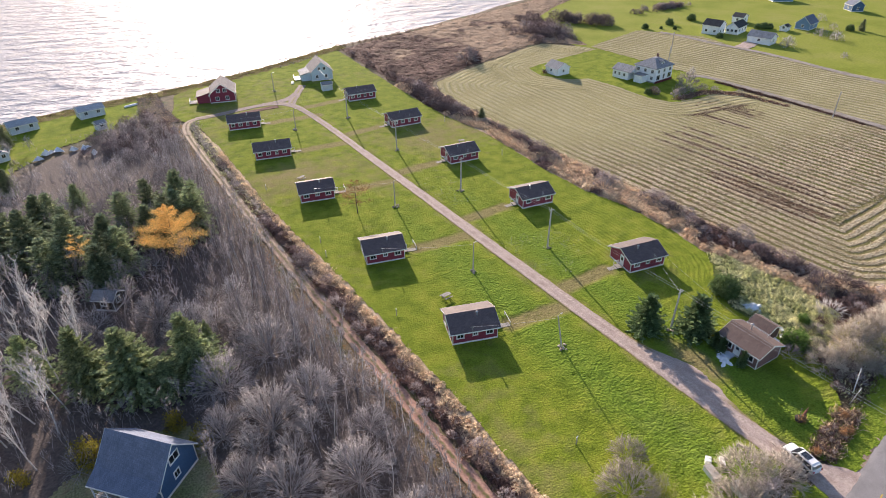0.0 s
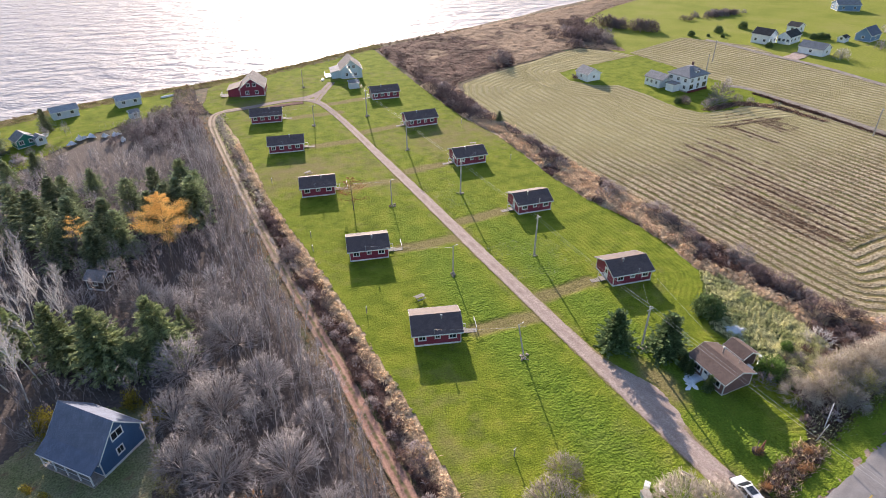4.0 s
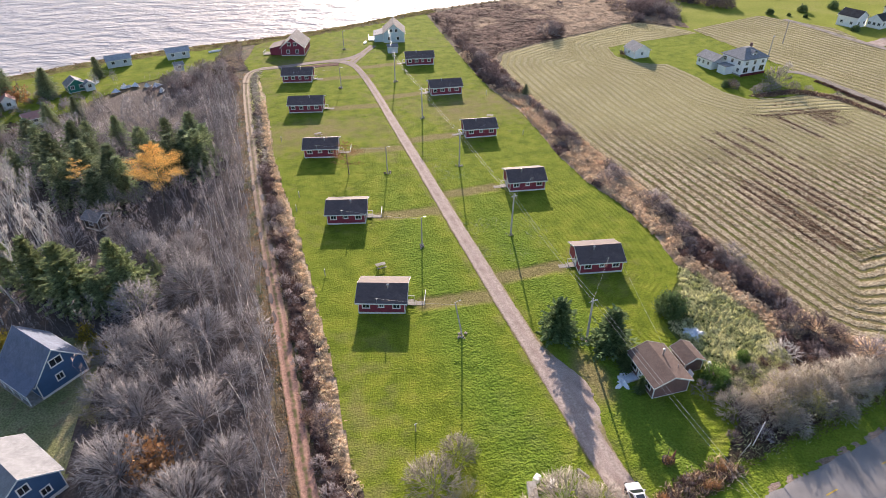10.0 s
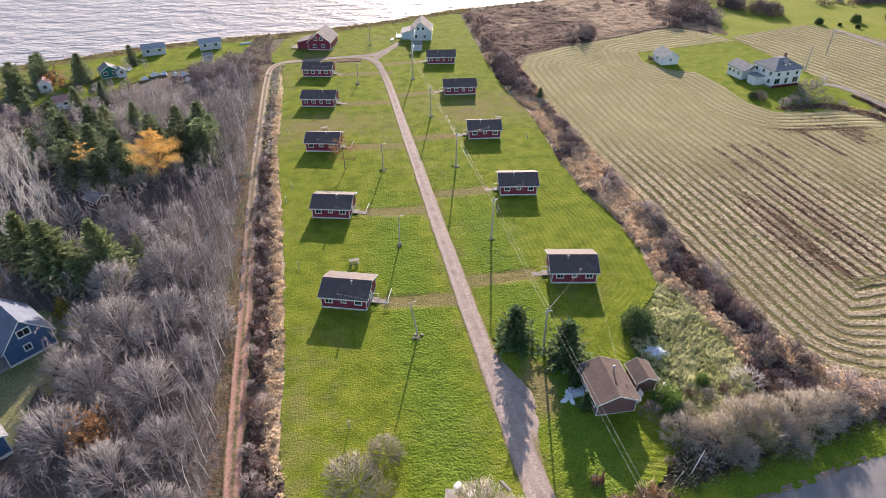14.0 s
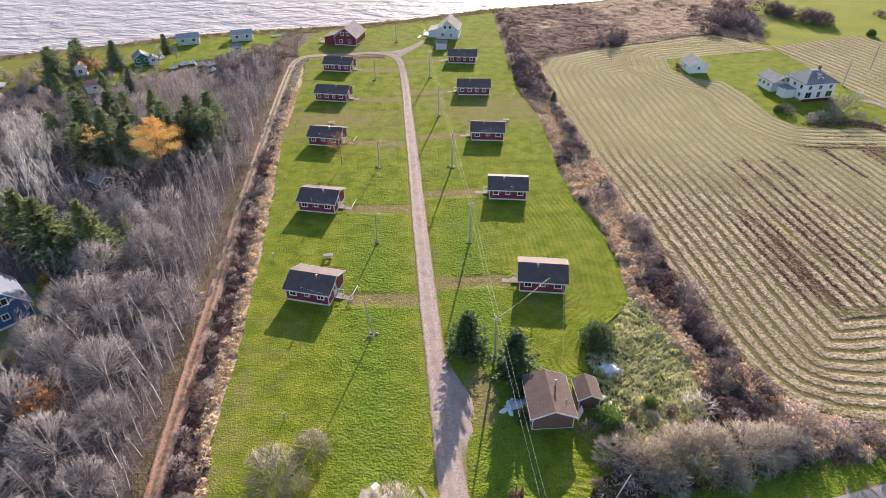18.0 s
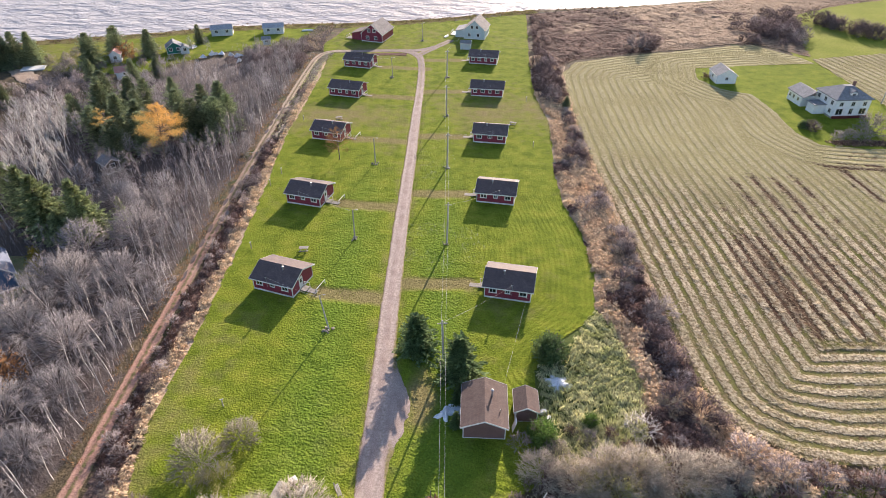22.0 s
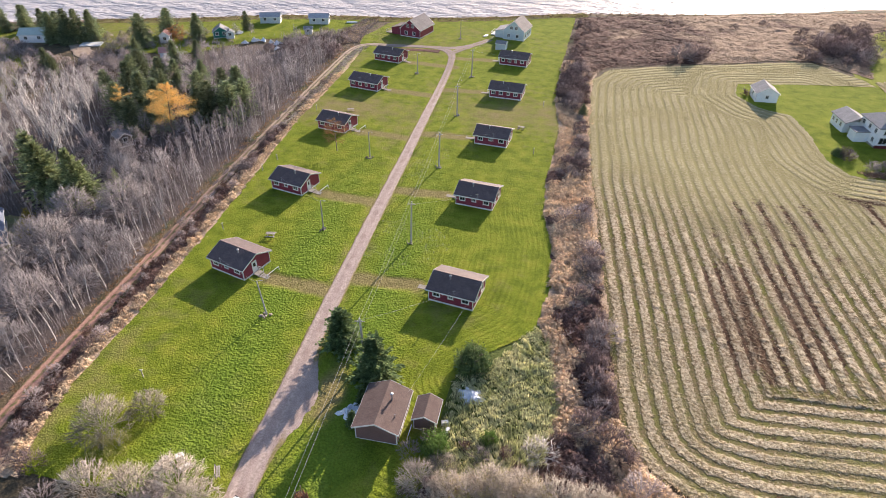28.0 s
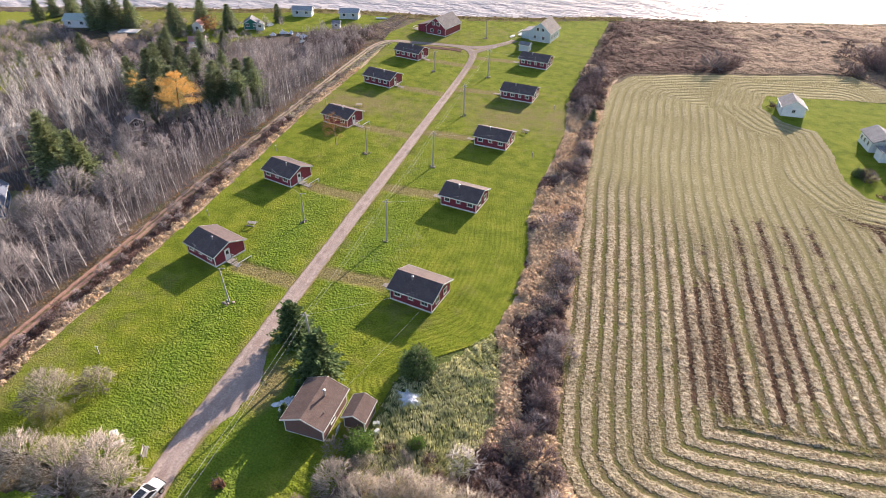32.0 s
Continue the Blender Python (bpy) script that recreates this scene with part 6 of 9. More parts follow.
def bare_shape(rng, height, spread, limbs, subs, twigs, start=0.12, up=0.75, stems=1, lean=0.0, thick=1.0, fork=0.38, wob=0.09, limbs_pale=True):
    """Trunk sticks and twig sticks of a leafless tree as two stick lists."""
    T0, T1, R0, R1, tips = [], [], [], [], []
    W0, W1, A0, A1 = [], [], [], []
    for s in range(stems):
        az = rng.uniform(0, 6.28)
        foot = np.array([math.cos(az), math.sin(az), 0]) * (0.25 * (stems > 1))
        tilt = np.array([math.cos(az), math.sin(az), 0]) * (lean + (0.22 if stems > 1 else 0.06))
        pts, p, d = [foot - np.array([0, 0, 0.4])], foot, unit(np.array([0, 0, 1.0]) + tilt)
        for i in range(5):
            p = p + d * height * 0.75 / 5
            d = unit(d + rng.normal(0, wob, 3))
            pts.append(p)
        r = 0.016 * height * thick / math.sqrt(stems)
        for i in range(5):
            T0.append(pts[i]), T1.append(pts[i + 1]), R0.append(r * (1 - i * 0.17)), R1.append(r * (1 - (i + 1) * 0.17))
        for l in range(limbs // stems):
            f = rng.uniform(start, 1.0)
            k = min(int(f * 5), 4)
            q = np.array(pts[k]) + (np.array(pts[k + 1]) - pts[k]) * (f * 5 - k)
            a = rng.uniform(0, 6.28)
            out = np.array([math.cos(a), math.sin(a), up * rng.uniform(0.6, 1.5)])
            ln = spread * rng.uniform(0.6, 1.05) * (1.15 - f * 0.45)
            d = unit(out)
            lp = [q]
            for i in range(3):
                q = q + d * ln / 3
                d = unit(d + np.array([0, 0, 0.16]) + rng.normal(0, 0.13, 3))
                lp.append(q)
            lr = r * 0.34
            for i in range(3):
                if limbs_pale:
                    T0.append(lp[i]), T1.append(lp[i + 1]), R0.append(lr * (1 - i * 0.27)), R1.append(lr * (1 - (i + 1) * 0.27))
                else:
                    W0.append(lp[i]), W1.append(lp[i + 1]), A0.append(lr * 0.6), A1.append(lr * 0.3)
            for j in range(subs):
                f2 = rng.uniform(0.2, 1.0)
                k2 = min(int(f2 * 3), 2)
                b = lp[k2] + (lp[k2 + 1] - lp[k2]) * (f2 * 3 - k2)
                dd = unit(unit(lp[k2 + 1] - lp[k2]) + rng.normal(0, fork, 3) + np.array([0, 0, 0.25]))
                sl = ln * rng.uniform(0.28, 0.5)
                e = b + dd * sl
                W0.append(b), W1.append(e), A0.append(0.026 * thick + 0.008), A1.append(0.018)
                for m in range(twigs):
                    f3 = rng.uniform(0.15, 1.0)
                    g = b + (e - b) * f3
                    dt = unit(dd + rng.normal(0, 0.34, 3) + np.array([0, 0, 0.15]))
                    W0.append(g), W1.append(g + dt * sl * rng.uniform(0.45, 0.95)), A0.append(0.02), A1.append(0.012)
    return (np.array(T0), np.array(T1), np.array(R0), np.array(R1)), (np.array(W0), np.array(W1), np.array(A0), np.array(A1))


def fan_template(name, seed, height, radius, stems, forks, twigs, bark, twig, foot=0.0, low=0.06, thick=1.0, fine=1.0, wild=0.35, reach=0.24):
    """A leafless crown of many fine twigs: limbs rise from the foot, arch outwards and break up into forks that end near a rounded outline."""
    rng = np.random.RandomState(seed)
    T, W = [], []
    if foot:
        T.append((np.array([0, 0, -0.4]), np.array([0, 0, foot * height]), 0.016 * height * thick, 0.012 * height * thick))
    size = np.array([radius, radius, height])
    for i in range(stems):
        zc = low + (1 - low) * (i + rng.uniform(0.2, 0.8)) / stems
        az = i * 2.39996 + rng.normal(0, 0.3)
        rh = math.sqrt(max(1 - zc * zc, 0.02))
        way = np.array([math.cos(az), math.sin(az), 0.0])
        tip = (way * rh * radius + np.array([0, 0, zc * height])) * rng.uniform(0.78, 1.0)
        root = way * 0.03 * radius + np.array([0, 0, foot * height * rng.uniform(0.7, 1.0) - 0.2])
        c = root + way * rh * radius * 0.36 + np.array([0, 0, (tip[2] - root[2]) * 0.62])
        bez = lambda f: root * (1 - f) ** 2 + c * 2 * f * (1 - f) + tip * f * f
        lr = 0.0075 * height * thick * rng.uniform(0.7, 1.1)
        for k in range(4):
            T.append((bez(k / 4), bez((k + 1) / 4), lr * (1 - k * 0.2), lr * (1 - (k + 1) * 0.2)))
        for j in range(forks):
            b = bez(rng.uniform(0.32, 0.94))
            aim = tip + rng.normal(0, 1, 3) * size * np.array([reach, reach, reach * 0.7])
            aim[2] = max(aim[2], 0.06 * height)
            aim = aim / (np.linalg.norm(aim / size) + 1e-6) * rng.uniform(0.82, 1.03)
            e = b + (aim - b) * rng.uniform(0.72, 1.0)
            d = unit(e - b)
            W.append((b, e, 0.014 * fine))
            for m in range(twigs):
                g = b + (e - b) * rng.uniform(0.3, 1.0)
                t = unit(d + rng.normal(0, wild, 3) + unit(g / size) * 0.35 + np.array([0, 0, 0.15]))
                W.append((g, g + t * radius * rng.uniform(0.12, 0.28), 0.011 * fine))
    A = [np.array([q[i] for q in T]) for i in range(4)]
    B = [np.array([q[i] for q in W]) for i in range(3)]
    return array_mesh(name + "_trunk", *(prisms(*A) if height > 5 else twigs_of(*A[:3], 1.2)), bark), array_mesh(name + "_crown", *twigs_of(*B), twig)


def tiered_template(name, seed, height, radius, needle, bark, low=0.42, boughs=46, leaves=150, size=0.24):
    """An open-grown larch: separate flat boughs that slope upwards, each a plume of short needles, over a bare lower trunk."""
    rng = np.random.RandomState(seed)
    P0, P1, B = [], [], []
    T = [(np.array([0, 0, -0.4]), np.array([0, 0, height * 0.55]), 0.018 * height, 0.011 * height), (np.array([0, 0, height * 0.55]), np.array([0, 0, height * 0.97]), 0.011 * height, 0.02)]
    for i in range(boughs):
        f = low + (1 - low) * (i + rng.uniform(0, 1)) / boughs
        az = i * 2.39996 + rng.normal(0, 0.4)
        ln = radius * (1 - ((f - low) / (1 - low)) ** 1.7) ** 0.75 * rng.uniform(0.62, 1.08) + 0.5
        way = np.array([math.cos(az), math.sin(az), rng.uniform(0.05, 0.42)])
        base = np.array([0, 0, f * height])
        B.append((base, base + way * ln * 0.95))
        n = int(leaves * (0.35 + ln / radius))
        g = rng.uniform(0.22, 1.0, n) ** 0.7
        off = rng.normal(0, 1, (n, 3)) * np.array([0.15, 0.15, 0.085]) * ln * (1.25 - 0.6 * g[:, None]) + rng.normal(0, 0.06, (n, 3))
        p = base + way * ln * g[:, None] + off
        d = unit(rng.normal(0, 1, (n, 3)) + way * 0.8 + np.array([0, 0, 0.5]))
        P0.append(p), P1.append(p + d * size * rng.uniform(0.6, 1.3, (n, 1)))
    P0, P1 = np.concatenate(P0), np.concatenate(P1)
    L = np.linalg.norm(P1 - P0, axis=1)
    A = [np.array([q[i] for q in T]) for i in range(4)]
    V, Q = blades(P0, P1, L * 0.3, rng.normal(0, 1, (len(P0), 3)))
    V2, Q2 = twigs_of(np.array([b[0] for b in B]), np.array([b[1] for b in B]), np.full(len(B), 0.035))
    return array_mesh(name + "_trunk", *prisms(*A), bark), array_mesh(name + "_crown", np.concatenate([V, V2]), np.concatenate([Q, Q2 + len(V)]), needle)


def bare_template(name, seed, height, spread, limbs, subs, twigs, bark, twig, **kw):
    rng = np.random.RandomState(seed)
    t, w = bare_shape(rng, height, spread, limbs, subs, twigs, **kw)
    return array_mesh(name + "_trunk", *prisms(*t), bark), array_mesh(name + "_crown", *twigs_of(*w[:3], 0.95), twig)


def conifer_template(name, seed, height, radius, needle, bark, tiers=24, droop=0.25, round_top=0.0, low=0.06, sprays=9, power=0.8, leaf=1.0):
    rng = np.random.RandomState(seed)
    trunk = prisms([[0, 0, -0.4], [0, 0, height * 0.5]], [[0, 0, height * 0.5], [0, 0, height * 0.98]], [0.017 * height, 0.009 * height], [0.009 * height, 0.02])
    P0, P1, W, S = [], [], [], []
    for i in range(tiers):
        f = low + (1 - low) * (i + rng.uniform(-0.3, 0.3)) / tiers
        rr = radius * ((1 - f) ** (power - 0.4 * round_top) + 0.03) * rng.uniform(0.55, 1.2)
        n = int(6 + 7 * (1 - f))
        for a in np.linspace(0, 6.28, n, endpoint=False) + rng.uniform(0, 6):
            ln = rr * rng.uniform(0.45, 1.25)
            base = np.array([0, 0, f * height])
            out = np.array([math.cos(a), math.sin(a), -droop + 0.75 * f])
            for k in range(sprays):
                g = rng.uniform(0.15, 0.95)
                b = base + out * ln * g + np.array([0, 0, rng.normal(0, 0.08)])
                side = np.array([-math.sin(a), math.cos(a), 0]) * rng.choice([-1, 1])
                d = unit(out * 0.9 + side * rng.uniform(0.15, 0.95) + np.array([0, 0, rng.uniform(-0.35, 0.25)]))
                L = leaf * (0.42 + 0.3 * (1 - f)) * (radius / 2.9) * rng.uniform(0.7, 1.3) * (1.25 - 0.6 * g)
                P0.append(b), P1.append(b + d * L), W.append(L * 0.27), S.append([0, 0, 1.0] + rng.normal(0, 0.35, 3))
    crown = blades(P0, P1, np.array(W), np.array(S), 0.4)
    return array_mesh(name + "_trunk", *trunk, bark), array_mesh(name + "_crown", *crown, needle)


def leafy_template(name, seed, height, radius, count, leaf, twig, size=0.22, flat=1.0, hollow=0.35, clumps=26, lift=0.05, sigma=0.15):
    """A shrub: a stem with sticks and leaf tufts gathered in uneven clumps."""
    rng = np.random.RandomState(seed)
    t, w = bare_shape(rng, height, radius * 0.8, 10, 5, 2, start=0.1, stems=3, thick=0.7)
    V1, Q1 = prisms(*[np.concatenate([a, b]) for a, b in zip(t, w)])
    c = unit(rng.normal(0, 1, (clumps, 3))) * rng.uniform(hollow, 0.85, (clumps, 1))
    c[:, 2] = np.abs(c[:, 2]) * (1 - lift) + lift
    k = rng.randint(0, clumps, count)
    p = c[k] + rng.normal(0, sigma, (count, 3))
    p = p * np.array([radius, radius, height * flat])
    p[:, 2] = np.maximum(p[:, 2], 0.06)
    d = unit(rng.normal(0, 1, (count, 3)) + np.array([0, 0, 0.4]) + unit(p) * 0.7)
    L = size * rng.uniform(0.6, 1.4, (count, 1))
    V, Q = blades(p, p + d * L, L[:, 0] * 0.32, rng.normal(0, 1, (count, 3)))
    return array_mesh(name + "_stem", V1, Q1, twig), array_mesh(name + "_foliage", V, Q, leaf)


def plant(name, tmpl, x, y, rng, label, category="tree", group="", scale=1.0, names=("trunk", "crown"), z=-0.08, stretch=1.0, tilt=3.0):
    r = thing(name, pose(x, y, z, rng.normal(0, tilt), rng.normal(0, tilt), rng.uniform(0, 360)) @ Matrix.Diagonal((scale, scale, scale * stretch, 1)), label, category, group)
    for n, me in zip(names, tmpl):
        piece(n, me, r)
    return r


def scatter(poly, gap, rng, tries=6000, avoid=()):
    """Random spots inside a plan outline that keep a distance from each other and from round clearings."""
    a = np.array(poly)
    lo, hi = a.min(0), a.max(0)
    cell, grid, out = gap, {}, []
    pts = rng.uniform(lo, hi, (tries, 2))
    ok = inside(pts[:, 0], pts[:, 1], poly)
    for x, y in pts[ok]:
        if any((x - ax) ** 2 + (y - ay) ** 2 < ar * ar for ax, ay, ar in avoid):
            continue
        i, j = int(x // cell), int(y // cell)
        if all((x - u) ** 2 + (y - v) ** 2 >= gap * gap for di in (-1, 0, 1) for dj in (-1, 0, 1) for u, v in grid.get((i + di, j + dj), ())):
            grid.setdefault((i, j), []).append((x, y))
            out.append((x, y))
    return out


rng = np.random.RandomState(11)
WILLOW = [fan_template("willow", 20 + i, 7.0, 4.4, 20, 7, 6, M_TWIG, M_TWIG, foot=0.1, fine=1.25, wild=0.27, thick=1.2) for i in range(4)]
BIGWILLOW = [fan_template("big_willow", 30 + i, 7.4, 5.2, 38, 10, 9, M_TWIGWILLOW, M_TWIGWILLOW, foot=0.06, fine=1.1, wild=0.24, reach=0.2, thick=1.25) for i in range(3)]
GREYTREE = [fan_template("grey_tree", 40 + i, 10.0, 3.3, 16, 7, 6, M_TWIG, M_TWIG, foot=0.34, low=0.35, fine=1.25, thick=0.7) for i in range(3)]
REDTREE = [bare_template("reddish_tree", 50 + i, 9.0, 2.2, 16, 5, 4, M_TWIGRED, M_TWIGRED, start=0.3, up=2.0, thick=0.45, stems=2, limbs_pale=False) for i in range(3)]
POPLAR = [bare_template("poplar", 60 + i, 15.0, 3.0, 22, 5, 4, M_BIRCH, M_TWIGPALE, start=0.42, up=1.7, thick=0.62, lean=0.1, wob=0.05, limbs_pale=True) for i in range(3)]
BIRCH = [bare_template("birch", 70 + i, 10.5, 1.7, 15, 4, 4, M_BIRCH, M_TWIGRED, start=0.42, up=2.4, thick=0.46, lean=0.03, wob=0.03, limbs_pale=False) for i in range(3)]
SPRUCE = [conifer_template("spruce", 80 + i, 12.0, 5.4, M_NEEDLE, M_BARK, tiers=(20, 26, 23)[i], power=(0.62, 0.75, 0.55)[i], droop=0.2, sprays=28, leaf=0.74) for i in range(3)]
BROADFIR = [conifer_template("broad_fir", 86 + i, 8.6, 4.8, M_PALEFIR, M_BARK, tiers=24, droop=0.2, low=0.05, sprays=36, power=0.85, leaf=0.62) for i in range(2)]
FIR = [conifer_template("fir", 90 + i, 7.0, 2.75, M_FIR, M_BARK, tiers=32, droop=0.02, low=0.02, sprays=26, power=0.6) for i in range(2)]
LARCH = [tiered_template("larch", 95, 14.6, 5.2, M_LARCH, M_BARK, low=0.47, leaves=420, size=0.15)]
THIN_LARCH = [tiered_template("thin_larch", 96, 12.0, 2.2, M_LARCH, M_BARK, low=0.6, boughs=12, leaves=110, size=0.15)]
SMALL_LARCH = [tiered_template("young_larch", 97, 7.2, 3.2, M_RUST, M_BARK, low=0.28, boughs=26, leaves=60, size=0.17)]
ROUND_FIR = [leafy_template("round_conifer", 98, 3.9, 2.9, 9000, M_FIR, M_BARK, size=0.26, hollow=0.5, clumps=70, lift=0.1, sigma=0.13)]
GREENBUSH = [leafy_template("green_bush", 99, 3.2, 2.1, 4200, M_BRIGHTFIR, M_BARK, size=0.26, hollow=0.45, clumps=40)]
YELLOW = [leafy_template("yellow_shrub", 100 + i, 3.0, 1.7, 1100, M_YLEAF, M_BARK) for i in range(2)]
OLIVE = [leafy_template("willow_shrub", 104 + i, 4.0, 2.8, 1700, M_OLIVE, M_TWIG, size=0.17) for i in range(2)]
RUSTY = [leafy_template("rusty_shrub", 108 + i, 2.2, 1.5, 700, M_RUST, M_BARK) for i in range(2)]
DEAD = [leafy_template("brown_shrub", 112 + i, 2.0, 1.6, 700, M_DEADLEAF, M_TWIGRED, size=0.18) for i in range(3)]
BARESHRUB = [fan_template("bare_shrub", 120 + i, 2.6, 2.1, 18, 7, 5, M_TWIGDARK, M_TWIGDARK, fine=1.5, wild=0.45) for i in range(3)]
GREYSHRUB = [fan_template("grey_shrub", 126 + i, 2.8, 2.3, 18, 7, 5, M_TWIGGREY, M_TWIGGREY, fine=1.35, wild=0.45) for i in range(2)]
PALEBUSH = [fan_template("pale_bush", 130 + i, 3.4, 2.7, 30, 9, 7, M_TWIGTAN, M_TWIGTAN, fine=0.95, wild=0.4) for i in range(2)]
ROADBUSH = [fan_template("road_bush", 134 + i, 4.6, 3.9, 36, 11, 8, M_TWIGTAN, M_TWIGTAN, fine=1.1, wild=0.4) for i in range(2)]
DEADBUSH = [fan_template("dead_bush", 138, 2.0, 3.0, 22, 5, 3, M_TWIGPALE, M_TWIGPALE, fine=2.2, wild=0.5)]


def pick(tmpls):
    return tmpls[rng.randint(len(tmpls))]


# -- the wood: named trees first, the rest scattered
CLEAR = [(-71, 75, 7.5), (-73.5, 77, 6.5), (-67, 56, 8.0), (-71, 64, 8), (-78, 69, 7), (-82, 75, 5), (-76, 58, 9), (-75, 115.5, 2.6), (-79, 199, 5.5), (-72.5, 196, 4.0), (-85, 196, 3.0), (-80, 189, 6.5), (-73, 186, 6.0), (-82, 180, 5.0)]
KEEP = list(CLEAR)
plant("larch", LARCH[0], -61.2, 118.4, rng, "golden-orange larch among dark spruces", "larch", "", 1.0, names=("trunk", "crown"))
KEEP += [(-61.2, 118.4, 3.5), (-59.8, 112.5, 3.0)]
for x, y, s in ((-94, 153.6, 0.9), (-88.5, 144, 0.95), (-83.5, 146.8, 1.0), (-81.9, 151, 0.85), (-84.3, 137, 1.0), (-76.1, 155.7, 0.7), (-67.8, 141.4, 0.8), (-64.3, 134.3, 0.85), (-62.2, 144.2, 0.95), (-60.3, 132.9, 0.9), (-57.2, 142.5, 1.0), (-55.2, 134.1, 0.95), (-54.0, 139.6, 0.85),
                (-72.4, 129, 1.0), (-69.4, 126.6, 0.85), (-80.8, 126.9, 1.0), (-77.5, 132.5, 1.0), (-73.6, 121.6, 0.8), (-92, 137, 0.85), (-78.8, 141.5, 0.9), (-58.6, 138.2, 0.8)):
    plant("spruce", pick(SPRUCE), x, y, rng, "dark green spruce standing in the bare wood", "spruce", "spruces in the wood", s * rng.uniform(0.88, 1.05))
    KEEP.append((x, y, 2.6))
for x, y, s, tall in ((-62.6, 91.2, 1.15, 1.2), (-70.8, 91.4, 1.45, 0.95), (-76.8, 95.6, 1.1, 1.2), (-67.4, 89.6, 0.9, 0.8), (-84.5, 101.5, 0.95, 1.1), (-60.2, 97.0, 0.4, 1.4)):
    plant("broad_fir", pick(BROADFIR), x, y, rng, "mid-green fir above the blue house's clearing", "fir", "broad firs", s, stretch=tall)
    KEEP.append((x, y, 4.2 * s))
plant("small_larch", THIN_LARCH[0], -75.4, 122.0, rng, "slender orange larch beside spruces", "larch")
for x, y, s in ((-52.8, 89.4, 1.05), (-60.7, 85.3, 0.95), (-62.4, 101.4, 0.85), (-56.5, 74.6, 1.05), (-49.4, 61.0, 0.95), (-57.5, 63.5, 0.9), (-50, 48, 0.95), (-58.5, 54.5, 0.95), (-50.2, 77.5, 0.85), (-66.5, 107, 0.8), (-54.5, 100, 0.75), (-61.8, 67.0, 0.75), (-62.6, 76.4, 0.7), (-45.8, 53, 0.7), (-44, 43, 0.7), (-47.5, 37, 0.8), (-53.5, 41, 0.8), (-45.2, 68, 0.6)):
    plant("bare_willow", pick(BIGWILLOW), x, y, rng, "broad bare willow with a dome of fine grey twigs", "willow", "bare willows", s)
    KEEP.append((x, y, 3.9))
POPLARS = [(-118, 125), (-96, 138), (-86, 122), (-78, 112), (-75, 100), (-80, 90), (-84, 83), (-90, 68), (-108, 62), (-126, 80), (-124, 110)]
for x, y in scatter(POPLARS, 3.2, rng, 3000, KEEP):
    plant("poplar", pick(POPLAR), x, y, rng, "tall bare poplar with pale trunk", "poplar", "bare poplars", rng.uniform(0.75, 1.0), tilt=6)
    KEEP.append((x, y, 1.5))
BIRCHES = [(-37.6, 36), (-39.6, 58), (-40.9, 72), (-43, 95), (-45.5, 122), (-47.5, 150), (-50, 185), (-56, 190), (-55, 160), (-53, 120), (-51, 90), (-50, 60), (-50, 30), (-37, 22)]
for x, y in scatter(BIRCHES, 2.15, rng, 4000, KEEP):
    plant("birch", pick(BIRCH), x, y, rng, "slim bare birch with white trunk beside the track", "birch", "birches along the track", rng.uniform(0.7, 1.05), tilt=2.6)
    KEEP.append((x, y, 1.2))
for x, y in scatter(FOREST, 3.7, rng, 6000, KEEP):
    k = rng.rand()
    s = rng.uniform(0.7, 1.0) * (0.88 if y > 165 else 1.0)
    if k < 0.55:
        plant("bare_tree", pick(REDTREE), x, y, rng, "leafless tree with brownish twigs in the wood", "tree", "leafless trees", s)
    elif k < 0.75:
        plant("grey_tree", pick(GREYTREE), x, y, rng, "leafless grey-twigged tree in the wood", "tree", "leafless trees", s * 0.85)
    else:
        plant("bare_willow", pick(WILLOW), x, y, rng, "bare willow with fine grey twigs", "willow", "bare willows", s * 0.85)
for x, y, s in ((-67.6, 81.4, 1.05), (-64.8, 77.6, 1.0), (-77.6, 80.7, 1.35), (-78.9, 82.0, 1.1), (-86, 82, 0.9), (-84, 70, 0.7), (-82, 67, 0.6), (-79.5, 71.5, 0.5), (-77.5, 69.5, 0.45)):
    plant("yellow_shrub", pick(YELLOW), x, y, rng, "yellowing garden shrub near the blue house", "shrub", "yellow shrubs", s, ("stem", "foliage"))
plant("green_shrub", OLIVE[0], -63.6, 65.0, rng, "small round green shrub on the clearing's edge", "shrub", "", 0.6, ("stem", "foliage"))
plant("rusty_tree", pick(RUSTY), -55.0, 54.6, rng, "rusty-leaved young oak in the wood", "tree", "", 2.5, ("stem", "foliage"))


def merged(name, tmpl_arrays, spots, rng, material, label, category, lo=0.7, hi=1.1, z=-0.06):
    """Many small plants, past counting, in one mesh."""
    Vs, Qs, o = [], [], 0
    for x, y in spots:
        V, Q = tmpl_arrays[rng.randint(len(tmpl_arrays))]
        a, s = rng.uniform(0, 6.28), rng.uniform(lo, hi)
        c, sn = math.cos(a) * s, math.sin(a) * s
        W = np.stack([V[:, 0] * c - V[:, 1] * sn + x, V[:, 0] * sn + V[:, 1] * c + y, V[:, 2] * s + z], 1)
        Vs.append(W)
        Qs.append(Q + o)
        o += len(V)
    ob = new(name, array_mesh(name, np.concatenate(Vs), np.concatenate(Qs), material))
    return tagged(ob, label, category, kind="stuff")


def sapling(seed, h, n):
    r = np.random.RandomState(seed)
    t, w = bare_shape(r, h, h * 0.24, 6, 2, n, start=0.15, up=2.4, thick=0.5, lean=0.1)
    return twigs_of(*[np.concatenate([a, b]) for a, b in zip(t[:3], w[:3])])


